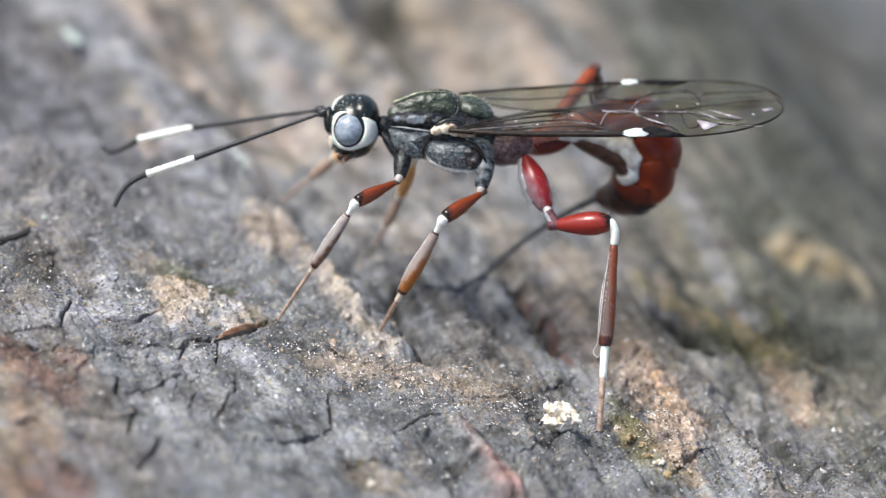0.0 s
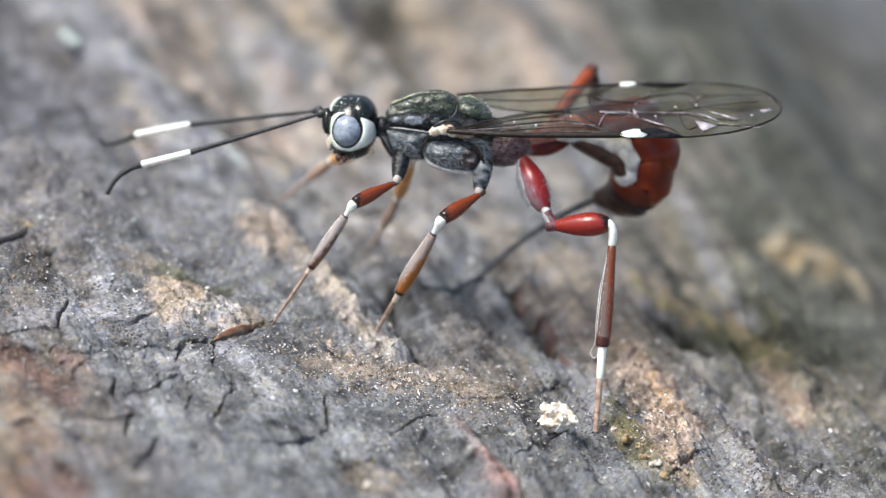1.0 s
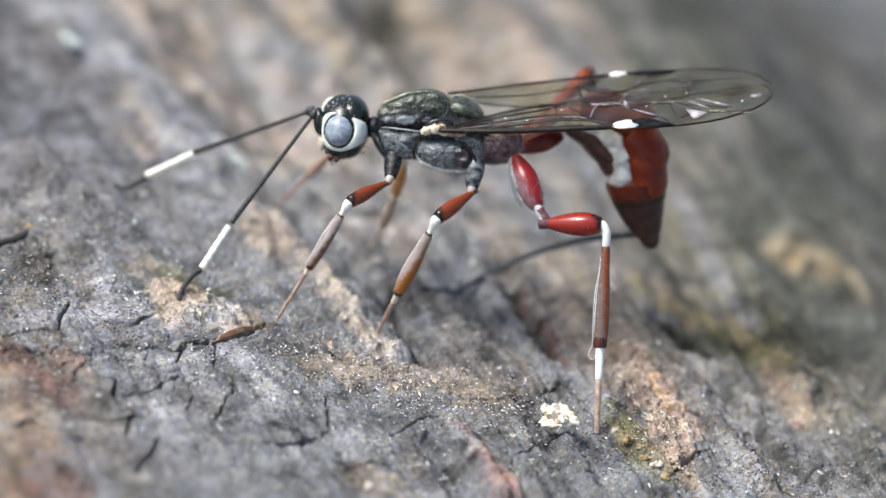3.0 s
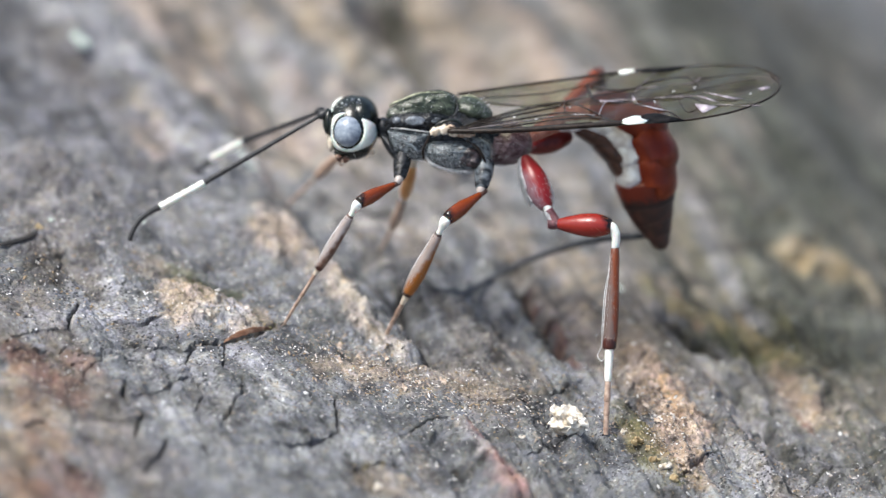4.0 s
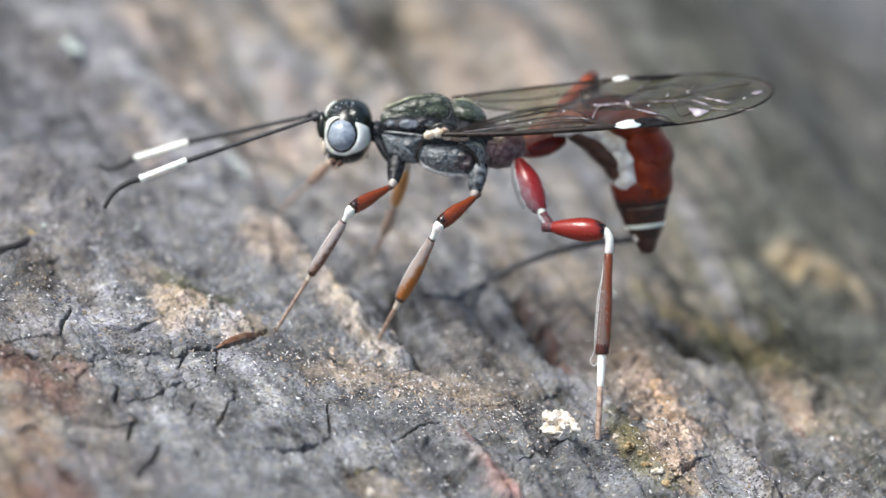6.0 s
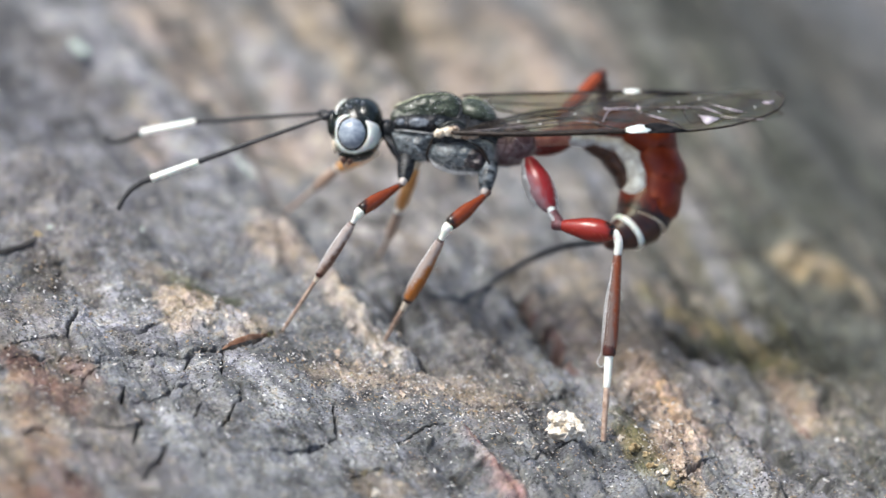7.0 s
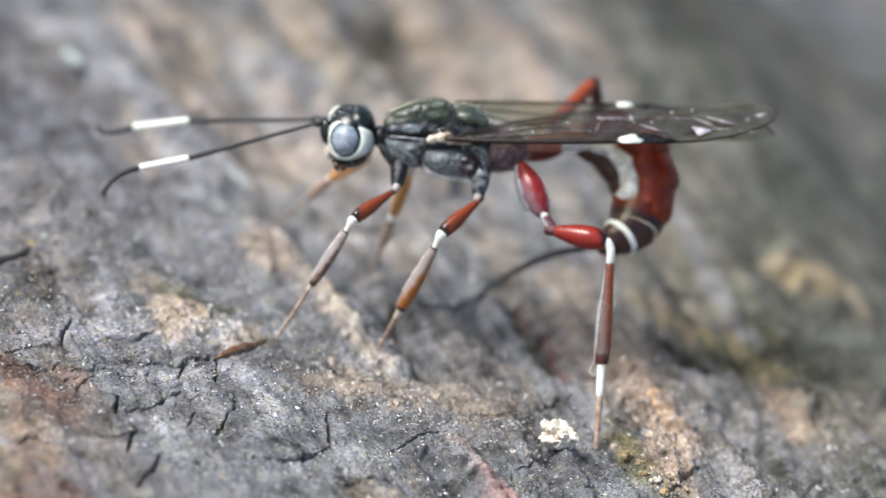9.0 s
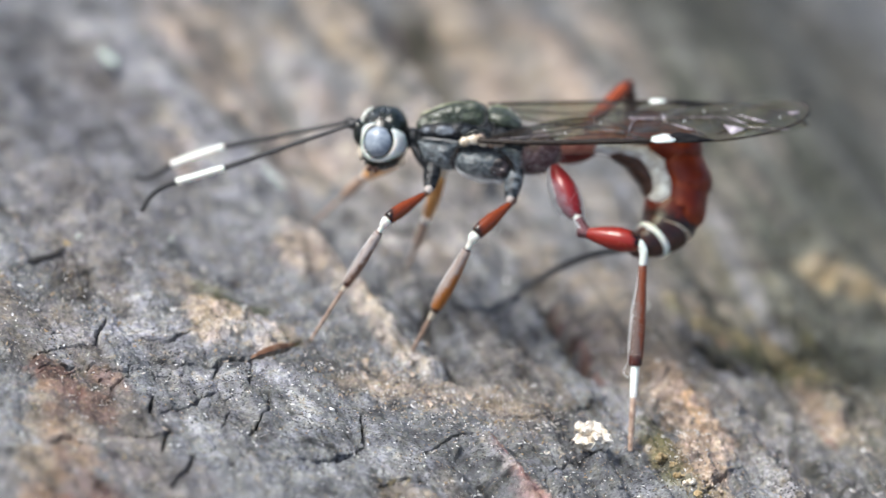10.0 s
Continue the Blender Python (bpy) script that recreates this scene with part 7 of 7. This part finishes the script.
for key, (femur, shin, hip, knee, foot) in LEGS.items():
    if not key.startswith("far"):
        hairs("bristles", shin, roots(shin, 160, 70, None), 6, 71, TARSUS, (foot - knee).normalized() * 2.2, 0.3)
        hairs("fringe", shin, roots(shin, 150, 76, lambda c, n: n.x < -0.55 and n.y < 0.6), 6, 77, HAIR, (foot - knee).normalized() * 2.6, 0.16, 0.3)
        hairs("bristles", femur, roots(femur, 90, 72, None), 5, 73, ORANGE, (knee - hip).normalized() * 2.2, 0.28)


# ---- movement ----
def aim(p, q, p_ref, q_ref):
    """The pose that brings a part with its pivot at p_ref, pointing at q_ref, to p, pointing at q."""
    turn = (Vector(q_ref) - Vector(p_ref)).rotation_difference(Vector(q) - Vector(p))
    return Matrix.Translation(p) @ turn.to_matrix().to_4x4()


def shift(dx, dy):
    return Vector((dx * U, 0, -dy * U))


# seconds, thorax shift right and down (u), nod (degrees), near wing and far wing tilt (degrees)
BODY = [
    (0.0, -3, 0, 0.0, 0.0, 0.4), (0.5, -1, 0, 0.0, -0.4, -0.5), (1.0, 0, 0, 0, 0, 0), (1.3, -3, -2, 0.3, 0.9, 1.0), (1.5, -9, -6, 0.8, 3.2, 3.6), (2.0, -13, -5, 0.3, 1.8, 2.2),
    (3.5, -17, -4, 0.9, 3.4, 3.8), (4.0, -17, -5, 0.9, 4.1, 4.2), (4.5, -12, -6, 0.6, 3.6, 3.8), (5.0, -10, -8, 1.0, 3.7, 2.0), (6.5, -15, -10, 0.9, 3.9, 3.3),
    (7.0, -6, -15, 1.0, 1.8, -1.9), (7.5, -8, -15, 1.0, 2.8, 0.4), (8.0, -8, -15, 1.0, 2.5, 0.7), (8.5, -8, -18, 0.9, 1.2, -2.5), (9.0, -6, -20, 1.2, 0.5, -4.4),
    (9.5, -13, -19, 1.4, 1.2, -2.4), (10.0, -10, -19, 1.2, 1.5, -2.4)]
KNEE = {"front": 0.62, "middle": 0.62, "hind": 0.12, "far_front": 0.6, "far_middle": 0.6, "far_hind": 0.25}
# seconds, weights of the curls
CURL_ROWS = [
    (0.0, {"tucked": 1}), (1.2, {"tucked": 1}), (1.5, {"tucked": 0.55, "hanging": 0.45}), (2.0, {"hanging": 0.9, "tucked": 0.1}), (3.5, {"hanging": 1}), (4.5, {"hanging": 1}),
    (5.0, {"reaching": 1}), (5.8, {"reaching": 0.6, "hanging": 0.4}), (6.3, {"hanging": 0.6, "reaching": 0.4}), (6.5, {"reaching": 0.75, "hanging": 0.25}), (6.8, {"hooked": 0.6, "bent": 0.4}), (7.0, {"hooked": 1}), (7.5, {"bent": 1}), (8.0, {"bent": 1}),
    (8.5, {"hooked": 1}), (9.0, {"hooked": 1}), (10.0, {"hooked": 1})]
# seconds, direction of shaft, band and tip below the level ahead (degrees); the far one also out of the picture plane
NEAR_ANT = [
    (0.0, 19.5, 18.4, 45), (0.5, 17.5, 18.4, 44), (1.0, 16.6, 14.0, 40), (1.3, 16.4, 13.8, 40), (1.4, 15, 14, 36), (1.5, 13.5, 18, 25), (1.6, 22, 24, 30), (1.7, 33, 27, 36), (1.8, 72, 70, 64), (1.9, 79, 74, 80), (2.0, 87, 83, 86), (2.2, 88, 81, 86),
    (2.7, 62, 66, 66), (3.3, 41, 38, 52), (3.4, 36, 31, 46), (3.5, 47, 51, 40), (3.7, 40, 37, 30), (4.0, 30, 29, 47), (4.5, 26.5, 24, 46), (5.0, 30.5, 23.6, 50), (5.2, 26, 25.7, 46),
    (6.3, 18.2, 16.5, 39), (6.5, 18, 13.5, 42), (7.0, 19.5, 20, 43), (7.3, 19, 17.2, 41), (7.5, 16.1, 17.5, 41), (8.0, 16.4, 15, 40), (8.5, 15.3, 11.1, 36), (9.0, 15.2, 11, 35), (9.5, 13.1, 10.7, 36), (10.0, 18.9, 16.5, 40)]
NEAR_ANT = [(*r, -9 if 1.75 < r[0] < 2.8 else 0) for r in NEAR_ANT]
FAR_ANT = [
    (0.0, 7.6, 12, 13, 0), (0.5, 7.6, 13, 14, 0), (1.0, 5.8, 10.4, 7, 0), (1.3, 10, 14, 7, 0), (1.5, 10, 16.7, 7, 0), (1.7, 14, 19, 16, 0), (2.0, 23, 29.7, 32, 0), (2.2, 24, 32.5, 31, 0), (3.3, 14.5, 21.3, 12, 10), (3.5, 12, 21.8, 14, 19),
    (3.7, 12, 22.6, 19, 23), (4.0, 20, 27, 25, 27), (4.5, 19.4, 27, 25, 27), (5.0, 26, 25.6, 32, 12), (5.2, 22, 21, 37, 8), (6.3, 9, 14.7, 5, 0), (6.5, 6.5, 12, 8, 0), (7.0, 3.5, 11, 7, 0), (7.5, 4.8, 10.4, 8, 0),
    (8.0, 2, 7.4, -6, 0), (8.3, -2, 5.3, -11, 0), (8.5, -3.5, 2.8, -6, 0), (8.8, -5, -1, -2, 0), (9.0, 0, 6.4, 0, 0), (9.5, 7, 14, 7, 0), (10.0, 11, 18.4, 18, 0)]


def between(rows, t):
    """The values of rows at t, on a smooth line."""
    for r, s in zip(rows, rows[1:]):
        if t <= s[0]:
            k = max(0.0, (t - r[0]) / (s[0] - r[0]))
            k = k * k * (3 - 2 * k)
            return [x + (y - x) * k for x, y in zip(r[1:], s[1:])]
    return list(rows[-1][1:])


def thorax_pose(t):
    dx, dy, nod, _, _ = between(BODY, t)
    return Matrix.Translation(HUB + shift(dx, dy)) @ Matrix.Rotation(radians(-nod), 4, "Y")


def carried_by_thorax(t, v):
    return thorax_pose(t) @ (Vector(v) - HUB)


def bend(h, foot, thigh, shank, near):
    """The knee place at those lengths from hip and foot that lies nearest to a guess."""
    line = foot - h
    span = min(line.length, (thigh + shank) * 0.999)
    ahead = line.normalized()
    run = (thigh * thigh - shank * shank + span * span) / (2 * span)
    side = near - h
    side = (side - ahead * side.dot(ahead)).normalized()
    return h + ahead * run + side * math.sqrt(max(0.0, thigh * thigh - run * run))


def motions():
    times = sorted({r[0] for r in BODY})
    walk(thorax, [(t, thorax_pose(t)) for t in times])
    walk(head, [(t, Matrix.Translation(carried_by_thorax(t, HEADP))) for t in times])
    for wing, slot in ((near_wing, 3), (far_wing, 4)):
        walk(wing, [(t, Matrix.Translation(carried_by_thorax(t, PIVOT[wing])) @ Matrix.Rotation(radians(-between(BODY, t)[slot]), 4, "Y")) for t in times])
    for key, (femur, shin, hip, knee, foot) in LEGS.items():
        thigh, lower = [], []
        for t in times:
            h = carried_by_thorax(t, hip)
            k = bend(h, foot, (knee - hip).length, (foot - knee).length, knee + (h - hip) * KNEE[key])
            thigh.append((t, aim(h, k, hip, knee)))
            lower.append((t, aim(foot, k, foot, knee)))
        walk(femur, thigh)
        walk(shin, lower)
    ring_rows_by_time = [[] for _ in RINGS]
    band_rows_by_time = [[] for _ in BANDS]
    ovi_rows, fold_rows = [], []
    curl_times = sorted({r[0] for r in CURL_ROWS} | set(times))
    names = list(CURLS)
    mixes = [(t, *[w.get(n, 0.0) for n in names]) for t, w in CURL_ROWS]
    for t in curl_times:
        joints = [carried_by_thorax(t, v) for v in curl(**dict(zip(names, between(mixes, t))))]
        for i in range(RINGN):
            ring_rows_by_time[i].append((t, aim(joints[i], joints[i + 1], REST[i], REST[i + 1])))
        mix = dict(zip(names, between(mixes, t)))
        drawn_in = max(0.0, (mix["tucked"] + mix["hanging"] - 0.45) / 0.55)
        for k, (band, i) in enumerate(BANDS):
            slide = (joints[i + 1] - joints[i]) * (-0.5 * drawn_in)
            band_rows_by_time[k].append((t, Matrix.Translation(slide) @ aim(joints[i], joints[i + 1], REST[i], REST[i + 1])))
        hidden = (outward(joints[6], joints[8]) * (46 * U) + Vector((0, 18 * U, 0))) * (1 - min(1.0, mix["reaching"] * 1.3))
        fold_rows.append((t, Matrix.Translation(hidden) @ aim(joints[6], joints[8], REST[6], REST[8])))
        ovi_rows.append((t, aim(OVI_JOINT, joints[-1], OVI_JOINT, OVI_TOP)))
    for ring, rows in zip(RINGS, ring_rows_by_time):
        walk(ring, rows)
    for (band, i), rows in zip(BANDS, band_rows_by_time):
        walk(band, rows)
    walk(ovi, ovi_rows)
    walk(tip_fold, fold_rows)
    for key, table in (("near", NEAR_ANT), ("far", FAR_ANT)):
        base, band, tip, (p0, p1, p2, p4) = ANT[key]
        la, lb = (p1 - p0).length, (p2 - p1).length
        out = [[], [], []]
        for t in sorted({r[0] for r in table} | {r[0] for r in BODY}):
            row = between(table, t)
            depth = radians(row[3] if len(row) > 3 else 0)
            rest = (p1 - p0).normalized()
            away = math.asin(max(-0.95, min(0.95, math.sin(math.asin(rest.y)) + math.sin(depth))))

            def way(deg):
                r = radians(deg)
                return Vector((-math.cos(r) * math.cos(away), math.sin(away), -math.sin(r) * math.cos(away)))
            q0 = Matrix.Translation(carried_by_thorax(t, HEADP)) @ (p0 - HEADP)
            q1 = q0 + way(row[0]) * la
            q2 = q1 + way(row[1]) * lb
            q4 = q2 + way(row[2])
            out[0].append((t, aim(q0, q1, p0, p1)))
            out[1].append((t, aim(q1, q2, p1, p2)))
            out[2].append((t, aim(q2, q4, p2, p4)))
        for ob, rows in zip((base, band, tip), out):
            walk(ob, rows)


motions()
